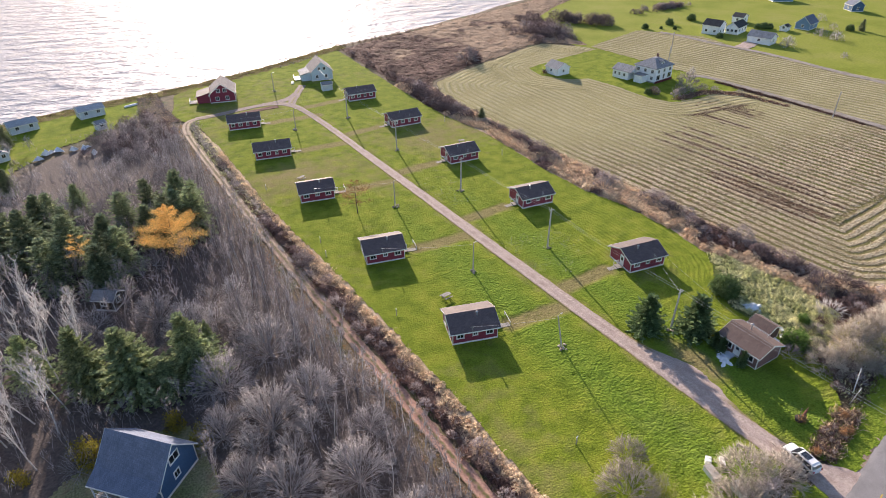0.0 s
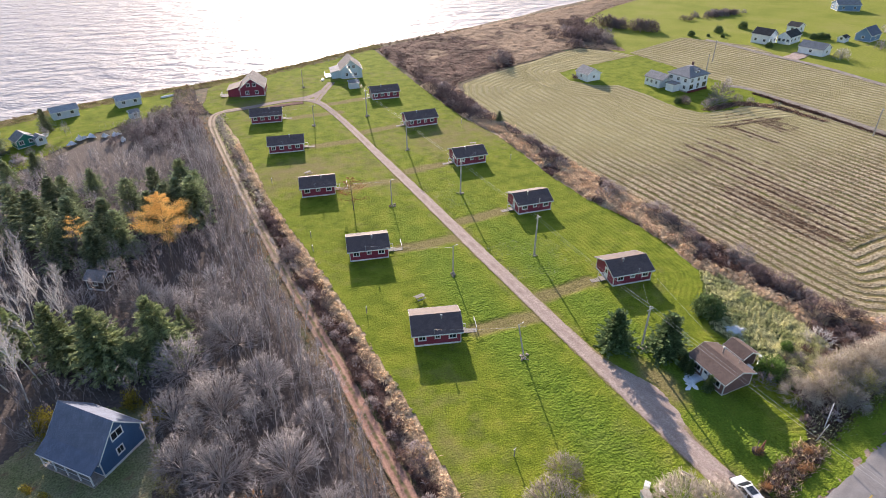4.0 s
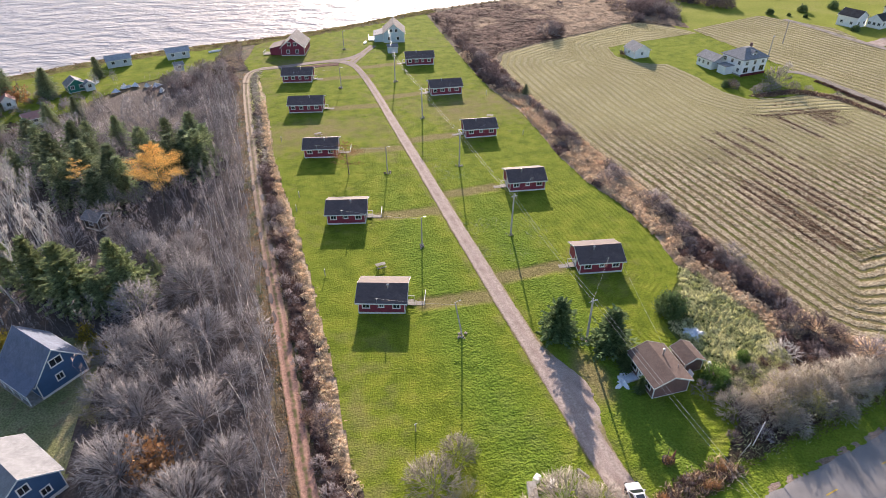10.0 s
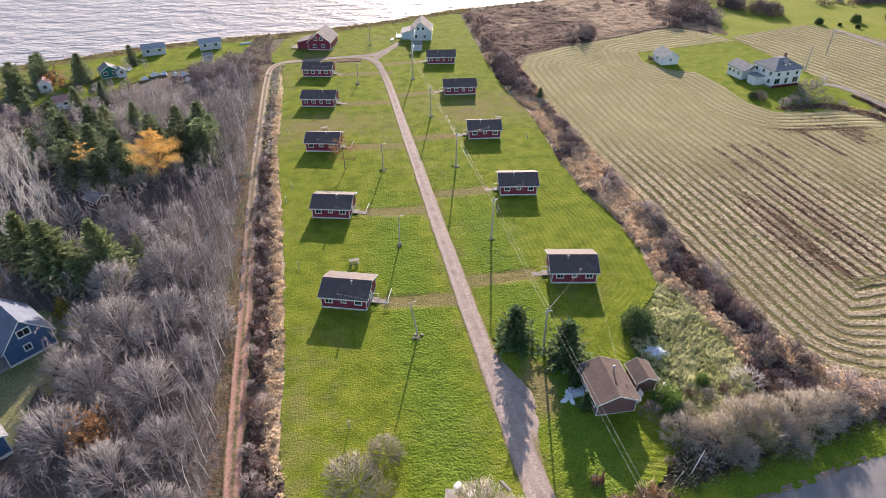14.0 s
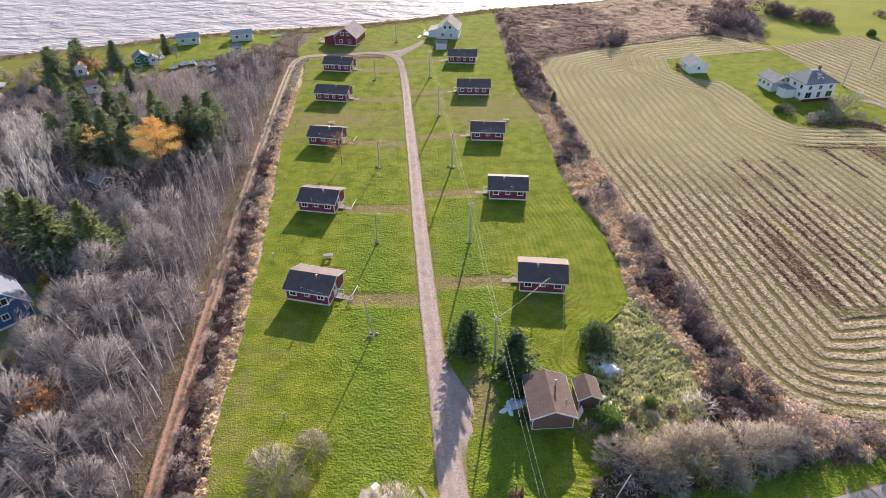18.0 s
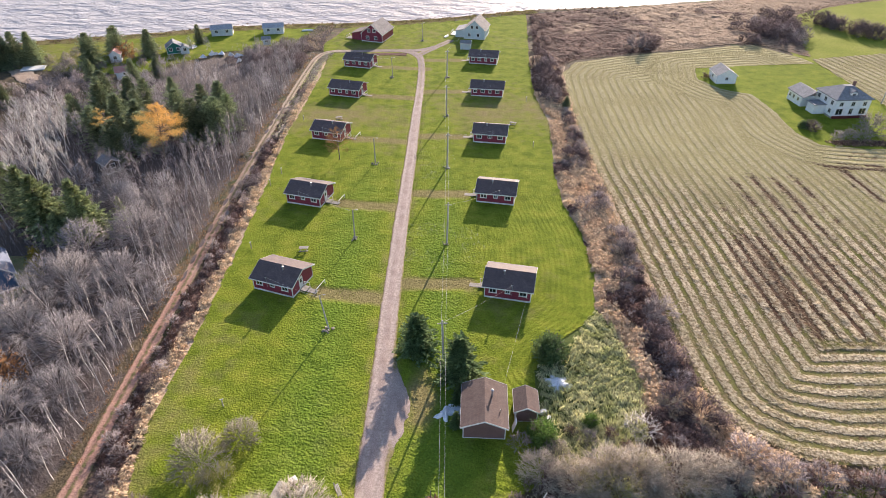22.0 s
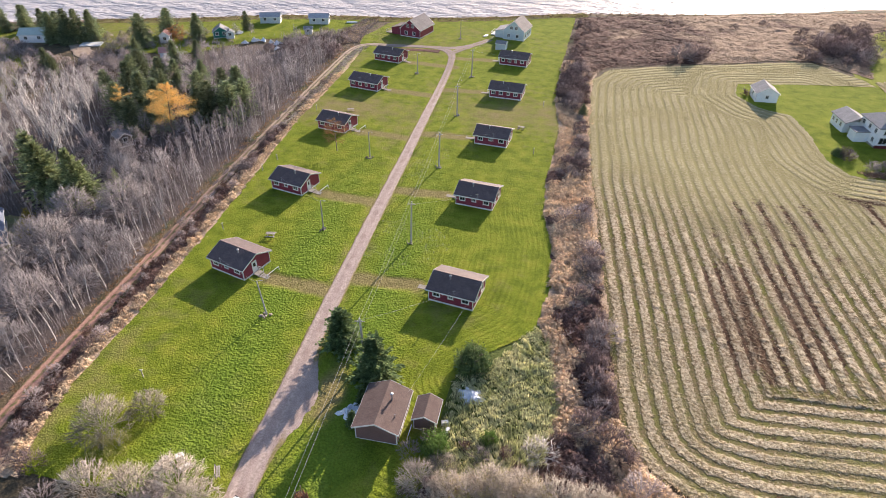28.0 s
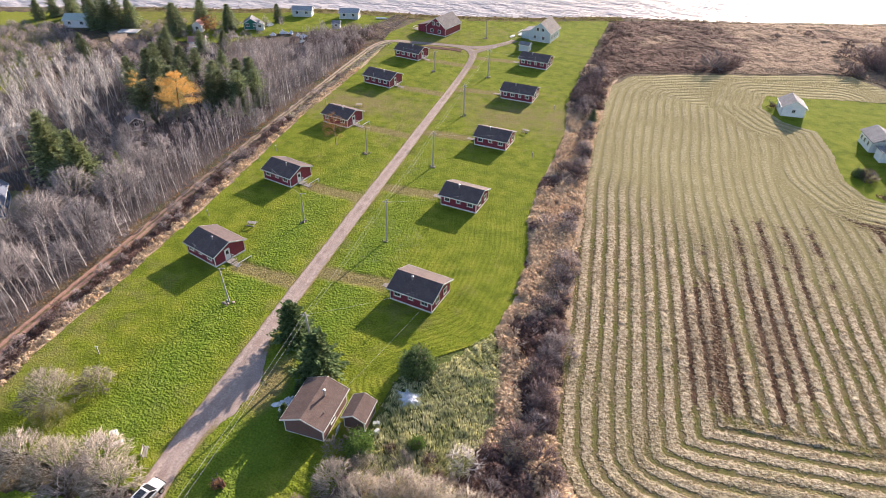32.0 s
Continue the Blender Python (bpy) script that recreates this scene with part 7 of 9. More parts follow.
def tuft(seed, n, h, w, spread=0.5, out=0.45):
    r = np.random.RandomState(seed)
    p = np.concatenate([r.normal(0, spread * 0.4, (n, 2)), np.zeros((n, 1))], 1)
    d = unit(np.concatenate([r.normal(0, out, (n, 2)), np.ones((n, 1))], 1))
    return blades(p, p + d * h * r.uniform(0.6, 1.2, (n, 1)), np.full(n, w), r.normal(0, 1, (n, 3)), 0.3)


SAP = [sapling(200 + i, 4.2, 2) for i in range(6)]
merged("thicket", SAP, [q for q in scatter(FOREST, 1.28, rng, 26000, CLEAR) if q[0] > -84 or rng.rand() < 0.45], rng, M_THICKET, "dense undergrowth of bare greyish-brown saplings", "undergrowth", 0.5, 1.3)
EDGE_N = [(-49, 188), (-52, 206), (-56, 219), (-66, 208), (-80, 200), (-84, 192), (-70, 186), (-56, 182)]
merged("scrub", SAP, scatter(EDGE_N, 1.0, rng, 5000, CLEAR), rng, M_THICKET, "low brown scrub at the wood's end", "scrub", 0.35, 0.7)

for x, y in scatter(EDGE_N, 3.1, rng, 1500, CLEAR):
    plant("bare_shrub", pick(BARESHRUB + GREYSHRUB), x, y, rng, "dense leafless brown shrub at the wood's northern end", "shrub", "shrubs at the wood's end", rng.uniform(0.8, 1.4), ("stem", "crown"))
merged("track_thicket", SAP, scatter([(x - 0.6, y) for x, y in BIRCHES[:7]] + BIRCHES[7:], 0.95, rng, 14000), rng, M_TWIGRED, "reddish-brown saplings crowding the edge of the track", "undergrowth", 0.45, 1.0)

# -- brush along the hay field, the tracks and the road
HEDGE = [(33, 50), (33.5, 62), (31.5, 72), (29.6, 77)] + [(x + 0.8, y) for x, y in LAWN_EAST[5:]] + [(27, 206), (32.6, 190), (32.6, 172), (33.0, 148), (34.4, 125), (36, 109), (37.6, 92), (38.6, 76), (39.6, 66), (40.8, 58), (43.6, 53), (49, 49.6), (58, 48), (78, 49.5), (78, 46), (58, 43.5), (44, 44)]
TALLGRASS = [(19.5, 48), (19.3, 62), (22, 66.5), (26.5, 70.5), (29.2, 75.4), (31.4, 72), (33, 62), (32.5, 52), (26, 49.5)]
WEST_STRIP = [(x - 0.6, y) for x, y in LAWN[0:8]] + [(x + 1.3, y) for x, y in TRACK[3:10]]
TRACK_WEST = [(x - 1.2, y) for x, y in TRACK[1:10]] + [(x - 3.2, y) for x, y in TRACK[9:0:-1]]
STRAW = [tuft(300 + i, 26, 0.75, 0.035, 0.9, 1.3) for i in range(4)]
LOWSTRAW = [tuft(310 + i, 12, 0.55, 0.05, 0.8, 0.8) for i in range(4)]
BRACKEN = [tuft(320 + i, 20, 0.6, 0.06, 0.9, 1.1) for i in range(4)]
REED = [tuft(330 + i, 14, 0.7, 0.05, 1.2, 1.2) for i in range(3)]
LUSH = [tuft(340 + i, 22, 0.6, 0.032, 1.0, 1.3) for i in range(4)]
SHORT = [tuft(350 + i, 7, 0.2, 0.035, 0.5, 0.9) for i in range(4)]
HAYTUFT = [tuft(360 + i, 7, 0.34, 0.05, 0.8, 4.5) for i in range(4)]


def heap_of(seed, n=84):
    """A low dome of withered fern: fronds that rise from the middle and hang over on all sides."""
    r = np.random.RandomState(seed)
    a, f = r.uniform(0, 6.28, n), r.uniform(0.1, 1.0, n) ** 0.6
    way = np.stack([np.cos(a), np.sin(a), 0 * a], 1)
    p = way * (f * 0.55)[:, None] + np.stack([0 * a, 0 * a, 0.62 * np.sqrt(1 - 0.75 * f * f)], 1) + r.normal(0, 0.06, (n, 3))
    d = way * r.uniform(0.25, 0.5, (n, 1)) + np.stack([0 * a, 0 * a, 0.12 - 0.42 * f], 1) + r.normal(0, 0.1, (n, 3))
    return blades(p, p + d, np.full(n, 0.075), np.array([[0, 0, 1.0]]) + r.normal(0, 0.3, (n, 3)), 0.5)


HEAP = [heap_of(370 + i) for i in range(4)]


def spots_by(poly, gap, want, tries):
    return [(x, y) for x, y in scatter(poly, gap, rng, tries) if want(x, y)]


patch = lambda x, y: float(fbm(x, y, 0.14, 3))
merged("straw_grass", STRAW, spots_by(HEDGE, 0.62, lambda x, y: fern(x, y) > 0.48, 16000), rng, M_STRAW, "dry straw-coloured grass along the field's edge", "dry grass")
merged("fern_heaps", HEAP, spots_by(HEDGE, 0.8, lambda x, y: fern(x, y) > 0.5, 14000), rng, M_FERN, "cream heaps of withered fern in the hedgerow", "dead fern", 0.95, 1.6)
merged("dark_heaps", HEAP, spots_by(HEDGE, 1.2, lambda x, y: fern(x, y) < 0.47, 9000), rng, M_DEADLEAF, "dark red-brown heaps of withered weeds in the hedgerow", "dead weeds", 0.7, 1.4)
merged("bracken", BRACKEN, spots_by(HEDGE, 0.7, lambda x, y: fern(x, y) <= 0.5, 14000), rng, M_DEADLEAF, "withered brown bracken between the shrubs", "bracken")
merged("field_margin_grass", LOWSTRAW, [(x, y) for x, y in scatter([(x - 1.6, y) for x, y in FIELD_EDGE[3:16]] + [(x + 0.3, y) for x, y in FIELD_EDGE[15:2:-1]], 0.5, rng, 9000)], rng, M_STRAW, "pale dry grass margin of the hay field", "dry grass")
for x, y in scatter(HEDGE, 2.6, rng, 5000):
    if fern(x, y) > 0.51:
        continue
    if rng.rand() < 0.22:
        plant("brown_shrub", pick(DEAD), x, y, rng, "low brown shrub with withered leaves in the hedgerow", "shrub", "hedgerow shrubs", rng.uniform(0.6, 1.1), ("stem", "foliage"))
    else:
        plant("bare_shrub", pick(BARESHRUB + GREYSHRUB), x, y, rng, "leafless grey-brown shrub in the hedgerow", "shrub", "hedgerow shrubs", rng.uniform(0.5, 0.9), ("stem", "crown"))
for x, y, s in ((36.2, 96.3, 1.3), (35.6, 92.5, 1.2), (26.8, 175.3, 1.5), (27.5, 180, 1.5), (28, 185, 1.4), (27.5, 190, 1.4), (27.5, 195, 1.3), (28.5, 170, 1.3), (28.5, 165.5, 1.2), (29.5, 198, 1.2), (38.6, 75.6, 1.4), (38.2, 65.5, 1.4), (36.5, 70, 1.2), (39.7, 55.5, 1.5), (37, 58, 1.4), (43.5, 49.5, 1.4), (47, 47, 1.3), (30.6, 107.2, 1.2), (29.5, 131, 1.2), (30.2, 126, 1.1), (34.3, 84, 1.1), (51, 46.5, 1.3), (57, 46, 1.2), (63, 47, 1.1), (70, 47.5, 1.2)):
    plant("bare_shrub", pick(BARESHRUB + GREYSHRUB * 2), x, y, rng, "dense leafless grey-brown shrub beside the hay field", "shrub", "hedgerow shrubs", s, ("stem", "crown"))
for x, y in scatter([(24.8, 165), (30.5, 161), (31.5, 188), (29, 204), (25.5, 201)], 2.7, rng, 900):
    plant("bare_shrub", pick(BARESHRUB), x, y, rng, "tall dense leafless shrub between lawn and field", "shrub", "hedgerow shrubs", rng.uniform(0.8, 1.4), ("stem", "crown"))
for y in np.arange(54, 162, 1.9):
    x = float(line_x(FIELD_EDGE[5:16], y)) - rng.uniform(1.4, 3.4)
    if patch(x + 90, y) < 0.55:
        plant("bare_shrub", pick(BARESHRUB + GREYSHRUB), x, y + rng.uniform(-0.7, 0.7), rng, "dense leafless grey-brown shrub beside the hay field", "shrub", "hedgerow shrubs", rng.uniform(0.55, 1.1), ("stem", "crown"))
VERGE_BRUSH = [(13.5, 37.5), (30, 40.2), (48, 44), (60, 46.5), (60, 48), (45, 46.5), (30, 43.5), (15, 41.5)]
merged("verge_brush", BRACKEN, scatter(VERGE_BRUSH, 0.8, rng, 4000), rng, M_DEADLEAF, "brown brush between bushes and road verge", "brush")
merged("verge_grass", LUSH, scatter(VERGE_BRUSH, 0.9, rng, 4000), rng, M_GRASSBLADE, "long grass between bushes and road verge", "long grass", 0.6, 1.1)
GAP_STRIP = [(-47.5, 208), (-49.5, 220), (-50, 240), (-56, 239), (-57.5, 222), (-53, 206)]
merged("gap_weeds", BRACKEN, scatter(GAP_STRIP, 0.7, rng, 3000), rng, M_THICKET, "brown weeds between the shore lawns", "weeds")
merged("gap_straw", STRAW, scatter(GAP_STRIP, 1.0, rng, 2000), rng, M_STRAW, "dry grass between the shore lawns", "dry grass", 0.5, 0.9)
merged("lane_brush", BRACKEN, [(x - 2.6 + rng.normal(0, 0.5), y) for y in np.linspace(100, 150, 260) for x in [float(line_x(HOUSE_LANE, y))]], rng, M_DEADLEAF, "dark brush in the ditch beside the farmhouse lane", "brush")
plant("young_spruce", SPRUCE[1], 31.6, 161.2, rng, "small dark spruce in the hedgerow", "spruce", "", 0.33, stretch=0.9)


def combed_grass(name, spots, seed, material, label):
    """Long grass laid over by the wind: tufts of arching blades that all fall with the local drift."""
    q = np.random.RandomState(seed)
    P0, P1, W, S = [], [], [], []
    for x, y in spots:
        a = 3.9 + 5.0 * (float(fbm(x, y, 0.1, 2)) - 0.5) + q.normal(0, 0.25)
        h, ln, n = q.uniform(0.3, 0.7), q.uniform(0.6, 1.0), 24
        way = np.array([math.cos(a), math.sin(a), 0.0])
        b = np.array([x, y, -0.05]) + q.normal(0, 0.34, (n, 1)) * np.array([-way[1], way[0], 0.0]) + q.normal(0, 0.07, (n, 1)) * way
        k = b + way * ln * 0.35 + np.array([0, 0, h]) + q.normal(0, 0.07, (n, 3))
        e = k + way * ln * 0.65 + np.array([0, 0, -h * 0.75]) + q.normal(0, 0.13, (n, 3))
        for u, v in ((b, k), (k, e)):
            P0.append(u), P1.append(v), W.append(np.full(n, 0.04)), S.append(q.normal(0, 0.25, (n, 3)) + np.array([0, 0, 1.0]))
    V, Q = blades(np.concatenate(P0), np.concatenate(P1), np.concatenate(W), np.concatenate(S), 0.2)
    return tagged(new(name, array_mesh(name, V, Q, material)), label, "long grass", kind="stuff")


combed_grass("tall_grass", scatter(TALLGRASS, 0.56, rng, 14000), 345, M_GRASSBLADE, "long pale green grass laid over by the wind beside the bungalow")

for x, y, sc in ((18.6, 45.2, 0.8), (22.6, 44.0, 0.95), (26.4, 45.6, 1.0), (29.6, 45.2, 1.1), (34.0, 45.4, 1.1), (37.8, 46.0, 0.9), (24.0, 41.6, 0.7), (31.0, 42.4, 0.8), (40.5, 46.4, 0.7), (20.4, 48.2, 0.55)):
    plant("pale_bush", pick(ROADBUSH), x, y, rng, "wide leafless willow bush with fine tan twigs near the road", "bush", "roadside bushes", sc, ("stem", "crown"), stretch=0.9)
for x, y, sc in ((24.6, 43.4, 1.05), (28.0, 43.0, 1.05), (26.6, 47.0, 0.9), (32.4, 46.8, 0.8), (22.0, 46.4, 0.7), (35.8, 43.8, 0.8), (30.8, 47.6, 0.75)):
    plant("willow_shrub", pick(OLIVE), x, y, rng, "willow shrub with thin olive leaves near the road", "bush", "roadside bushes", sc, ("stem", "foliage"))
for x, y in scatter([(15.5, 41.5), (24, 40.2), (42, 44.5), (44, 50), (36, 52), (33, 49), (16.5, 44.5)], 2.5, rng, 1500):
    plant("grey_shrub", pick(GREYSHRUB + BARESHRUB), x, y, rng, "low grey leafless bush under the willows", "bush", "roadside bushes", rng.uniform(0.5, 0.85), ("stem", "crown"))
plant("green_bush", GREENBUSH[0], 19.1, 50.6, rng, "rounded bright green fir bush beside the shed", "fir", "", 1.0, ("stem", "foliage"), tilt=1)
plant("green_bush", GREENBUSH[0], 25.2, 53.3, rng, "small green fir bush in the rough grass", "fir", "", 0.55, ("stem", "foliage"), tilt=1)
plant("dead_bush", DEADBUSH[0], 31.8, 52.6, rng, "bleached dead bush with bare pale branches", "bush", "", 1.0, ("stem", "crown"))
for x, y, sc, kind in ((16.2, 49.2, 0.8, 1), (22.6, 51.6, 0.7, 3), (27.6, 51.6, 0.8, 3), (24.6, 50.6, 0.7, 1), (33.8, 50.2, 0.9, 3), (29.2, 50.0, 0.7, 3)):
    plant("brown_shrub" if kind == 3 else "grey_shrub", pick(DEAD if kind == 3 else GREYSHRUB), x, y, rng, "withered brown shrub behind the bungalow" if kind == 3 else "grey leafless shrub behind the bungalow", "shrub", "", sc, ("stem", "foliage" if kind == 3 else "crown"))
# conifers round the bungalow
plant("spruce", FIR[0], 1.7, 64.8, rng, "dense dark spruce at the drive near the bungalow", "spruce", "spruces by the bungalow", 1.1, stretch=0.92, tilt=1)
plant("spruce", FIR[1], 8.0, 60.4, rng, "broad dark spruce behind the bungalow", "spruce", "spruces by the bungalow", 1.28, stretch=0.8, tilt=1)
plant("round_fir", ROUND_FIR[0], 20.8, 65.0, rng, "rounded dark green fir on the lawn's edge", "fir", "", 1.0, ("stem", "foliage"), tilt=1)
for x, y in ((8.2, 56.6), (8.0, 51.6), (7.9, 55.2)):
    plant("cedar", FIR[0], x, y, rng, "narrow green cedar by the bungalow's door", "cedar", "cedars by the door", 0.33, stretch=1.25, tilt=1)
# the strip between track and lawn
merged("strip_grass", STRAW, spots_by(WEST_STRIP, 0.62, lambda x, y: float(dist_line(np.array(x), np.array(y), LAWN[0:9])) < 0.5 + 2.8 * patch(x - 20, y + 9), 9000), rng, M_STRAW, "dry pale grass beside the lawn", "dry grass")
merged("strip_heaps", HEAP, spots_by(WEST_STRIP, 0.8, lambda x, y: float(dist_line(np.array(x), np.array(y), LAWN[0:9])) < 0.5 + 2.8 * patch(x - 20, y + 9), 6000), rng, M_STRAW, "pale heaps of dry grass along the lawn's western edge", "dry grass", 0.6, 1.1)
merged("strip_bracken", BRACKEN, spots_by(WEST_STRIP, 0.75, lambda x, y: float(dist_line(np.array(x), np.array(y), LAWN[0:9])) > 0.1 + 2.6 * patch(x - 20, y + 9), 8000), rng, M_DEADLEAF, "withered brown brush beside the dirt track", "brush")
for x, y in scatter([(a - 1.6, b) for a, b in WEST_STRIP[:8]] + WEST_STRIP[8:], 2.0, rng, 3000):
    if y > 140 and rng.rand() < 0.6:
        continue
    if rng.rand() < 0.25:
        plant("brown_shrub", pick(DEAD), x, y, rng, "withered brown shrub beside the dirt track", "shrub", "trackside shrubs", rng.uniform(0.4, 0.8), ("stem", "foliage"))
    else:
        plant("bare_shrub", pick(BARESHRUB + GREYSHRUB * 2), x, y, rng, "low leafless shrub beside the dirt track", "shrub", "trackside shrubs", rng.uniform(0.4, 0.8), ("stem", "crown"))
merged("trackside_scrub", SAP, scatter(TRACK_WEST, 0.75, rng, 6000), rng, M_THICKET, "low bare whips at the wood's edge", "scrub", 0.2, 0.5)
merged("leaf_litter", LOWSTRAW, scatter(TRACK_WEST, 1.0, rng, 4000), rng, M_RUST, "ochre weeds and fallen leaves at the wood's edge", "weeds", 0.5, 1.0)
# marsh
merged("reeds", REED, spots_by(MARSH, 1.25, lambda x, y: tan_of(x, y) <= 0.5, 12000), rng, M_REEDDARK, "brown dead reeds", "reeds", 0.7, 1.3, 0.2)
merged("pale_reeds", REED, spots_by(MARSH, 1.1, lambda x, y: tan_of(x, y) > 0.5, 12000), rng, M_PALEREED, "pale flattened reeds", "reeds", 0.5, 1.0, 0.2)
for x, y, s in ((66, 224, 1.6), (69, 226, 1.2), (104, 228, 1.4), (109, 234, 1.5), (112, 240, 1.4), (117, 246, 1.7), (122, 247, 1.6), (27, 206, 1.4), (26, 214, 1.2), (29, 221, 1.3), (26, 232, 1.1), (30, 245, 1.2), (26, 252, 1.0), (120, 238, 1.3), (113, 226, 1.1), (126, 250, 1.5), (84, 262, 1.0), (96, 270, 1.1), (60, 262, 1.0)):
    plant("bare_shrub", pick(BARESHRUB), x, y, rng, "leafless dark shrub in the marsh", "shrub", "marsh shrubs", s, ("stem", "crown"))
for x, y in scatter([(99, 227), (111, 231), (118, 222), (126, 240), (130, 262), (134, 276), (118, 272), (120, 256), (108, 250), (110, 240)], 3.3, rng, 900):
    plant("bare_shrub", pick(BARESHRUB), x, y, rng, "dense leafless dark shrub at the marsh's eastern end", "shrub", "marsh shrubs", rng.uniform(0.8, 1.6), ("stem", "crown"))
for i in range(16):
    f = (i + rng.uniform(-0.3, 0.3)) / 15
    plant("dark_shrub", pick(BARESHRUB), 137 + 14 * f + rng.normal(0, 1.5), 259 - 22 * f + rng.normal(0, 1.5), rng, "large dark leafless shrub in a long clump on the pasture", "shrub", "far shrubs", rng.uniform(1.5, 2.3), ("stem", "crown"))
for x, y, s in ((113.8, 240.6, 2.3), (121.1, 240.7, 2.2), (119.2, 229.7, 1.7), (108.4, 240.5, 2.3), (117, 236, 2.1), (124, 236, 1.8), (61.5, 218.6, 2.2), (64, 220, 1.6), (103, 245, 1.6), (107, 258, 1.5), (112, 250, 1.8)):
    plant("dark_shrub", pick(GREYSHRUB + BARESHRUB), x, y, rng, "large rounded leafless shrub beside the marsh", "shrub", "marsh shrubs", s, ("stem", "crown"))
for cx, cy, n, w in ((203, 252, 26, 16), (93, 152, 3, 1.2)):
    for i in range(n * 2 if n > 9 else n):
        plant("grey_shrub", pick(GREYSHRUB + BARESHRUB), cx + rng.normal(0, w * 0.5), cy + rng.normal(0, w * 0.14), rng, "leafless shrub in a clump beyond the field", "shrub", "far shrubs", rng.uniform(0.7, 1.15), ("stem", "crown"))
plant("garden_shrub", ROUND_FIR[0], 91.2, 152.8, rng, "low rounded evergreen on the farmhouse lawn", "shrub", "", 0.5, ("stem", "foliage"))
plant("bare_tree", GREYTREE[0], 113.5, 155, rng, "bare tree beside the white farmhouse", "tree", "", 0.6)
plant("garden_shrub", DEAD[0], 76.8, 189.5, rng, "brown shrub beside the white shed", "shrub", "", 1.0, ("stem", "foliage"))
for x, y, s in ((183.8, 167.4, 0.72), (186.5, 169.5, 0.6), (211.1, 171.2, 0.66), (210.3, 163.3, 0.62), (214, 166, 0.55), (228, 176, 0.5), (186, 145.2, 0.3), (189, 147, 0.28), (240, 190, 0.6)):
    plant("bare_tree", pick(WILLOW), x, y, rng, "bare rounded garden tree near the far farm", "tree", "far garden trees", s * 1.15, stretch=0.8)
for x, y, s in ((202.4, 195.6, 0.6), (205, 194.2, 0.7), (207.1, 192.8, 0.6), (174, 193, 0.55), (232, 171, 0.7), (191.6, 224.3, 0.8), (175.7, 222.9, 0.75), (160, 223, 0.6), (178, 198.5, 0.5), (170.5, 215, 0.35), (166, 219, 0.3)):
    plant("evergreen_bush", ROUND_FIR[0], x, y, rng, "rounded dark evergreen bush in the pasture", "evergreen", "far evergreens", s, ("stem", "foliage"), tilt=1)
plant("young_spruce", SPRUCE[0], 236, 168, rng, "small dark spruce far across the pasture", "spruce", "", 0.42)
# west of the wood
for x, y, s in ((-147.6, 180, 0.85), (-144.2, 182.8, 0.9), (-141.7, 180.7, 0.8), (-139.6, 183.8, 0.9), (-136.6, 185.9, 0.85), (-149.5, 184.5, 0.75), (-174.1, 187.1, 0.7), (-174.3, 180.4, 0.65), (-170.9, 193.6, 0.65), (-159.7, 189, 0.7), (-165.5, 187.5, 0.8), (-155, 186.5, 0.65),
                (-115.6, 184.1, 0.9), (-118.2, 186.5, 0.75), (-113.3, 195.8, 0.85), (-116.5, 198.2, 0.7), (-102.9, 196.5, 0.75), (-104.6, 199.5, 0.6), (-92.6, 212.4, 0.55), (-127.9, 154.9, 0.6), (-121.5, 150.5, 0.55), (-132.5, 137.3, 0.5), (-108.5, 170.5, 0.6), (-95.5, 171.5, 0.6), (-90.5, 176.0, 0.55)):
    plant("spruce", pick(SPRUCE), x, y, rng, "dark spruce among the western gardens", "spruce", "garden spruces", s, tilt=1.5)
plant("rusty_tree", RUSTY[0], -110.6, 194.6, rng, "rust-coloured bush between spruces", "tree", "", 2.6, ("stem", "foliage"))
plant("bare_tree", GREYTREE[1], -87, 205, rng, "bare tree near the junk pile", "tree", "", 0.5)
plant("bare_tree", GREYTREE[2], -91.5, 203, rng, "bare tree on the shore lawn", "tree", "", 0.55)
WEST_SCRUB = [(-131, 129), (-165, 150), (-185, 165), (-170, 172), (-150, 172), (-131, 163), (-112, 174), (-102, 166), (-112, 148), (-122, 136)]
merged("west_scrub", SAP, scatter(WEST_SCRUB, 1.3, rng, 6000), rng, M_THICKET, "brown leafless hedge scrub", "scrub", 0.45, 0.8)
GARDEN_SCRUB = [(-100, 166), (-104, 182), (-112, 186), (-118, 196), (-128, 192), (-140, 186), (-140, 178), (-122, 166), (-110, 150)]
merged("garden_scrub", SAP, scatter(GARDEN_SCRUB, 1.5, rng, 4000, ((-104, 176, 6), (-130, 175, 6))), rng, M_THICKET, "overgrown brown scrub among the western gardens", "scrub", 0.3, 0.75)
for x, y in scatter([(-100, 182), (-92, 186), (-86, 196), (-96, 206), (-108, 206), (-122, 200), (-140, 190), (-130, 184)], 4.6, rng, 900):
    plant("grey_shrub", pick(GREYSHRUB), x, y, rng, "leafless shrub in the western gardens", "shrub", "garden shrubs", rng.uniform(0.5, 1.0), ("stem", "crown"))
for x, y in scatter(WEST_SCRUB, 3.4, rng, 2500):
    plant("grey_shrub", pick(GREYSHRUB), x, y, rng, "dense grey-brown leafless bush in the western hedge", "bush", "western bushes", rng.uniform(0.8, 1.4), ("stem", "crown"))
for x, y, s in ((-127.7, 195.1, 1.2), (-125.4, 185.8, 1.1), (-122.3, 176, 1.2), (-118.5, 178.5, 1.1), (-124.5, 181, 0.9)):
    plant("grey_shrub", GREYSHRUB[0], x, y, rng, "leafless bush beside the dirt yard", "bush", "western bushes", s, ("stem", "crown"))
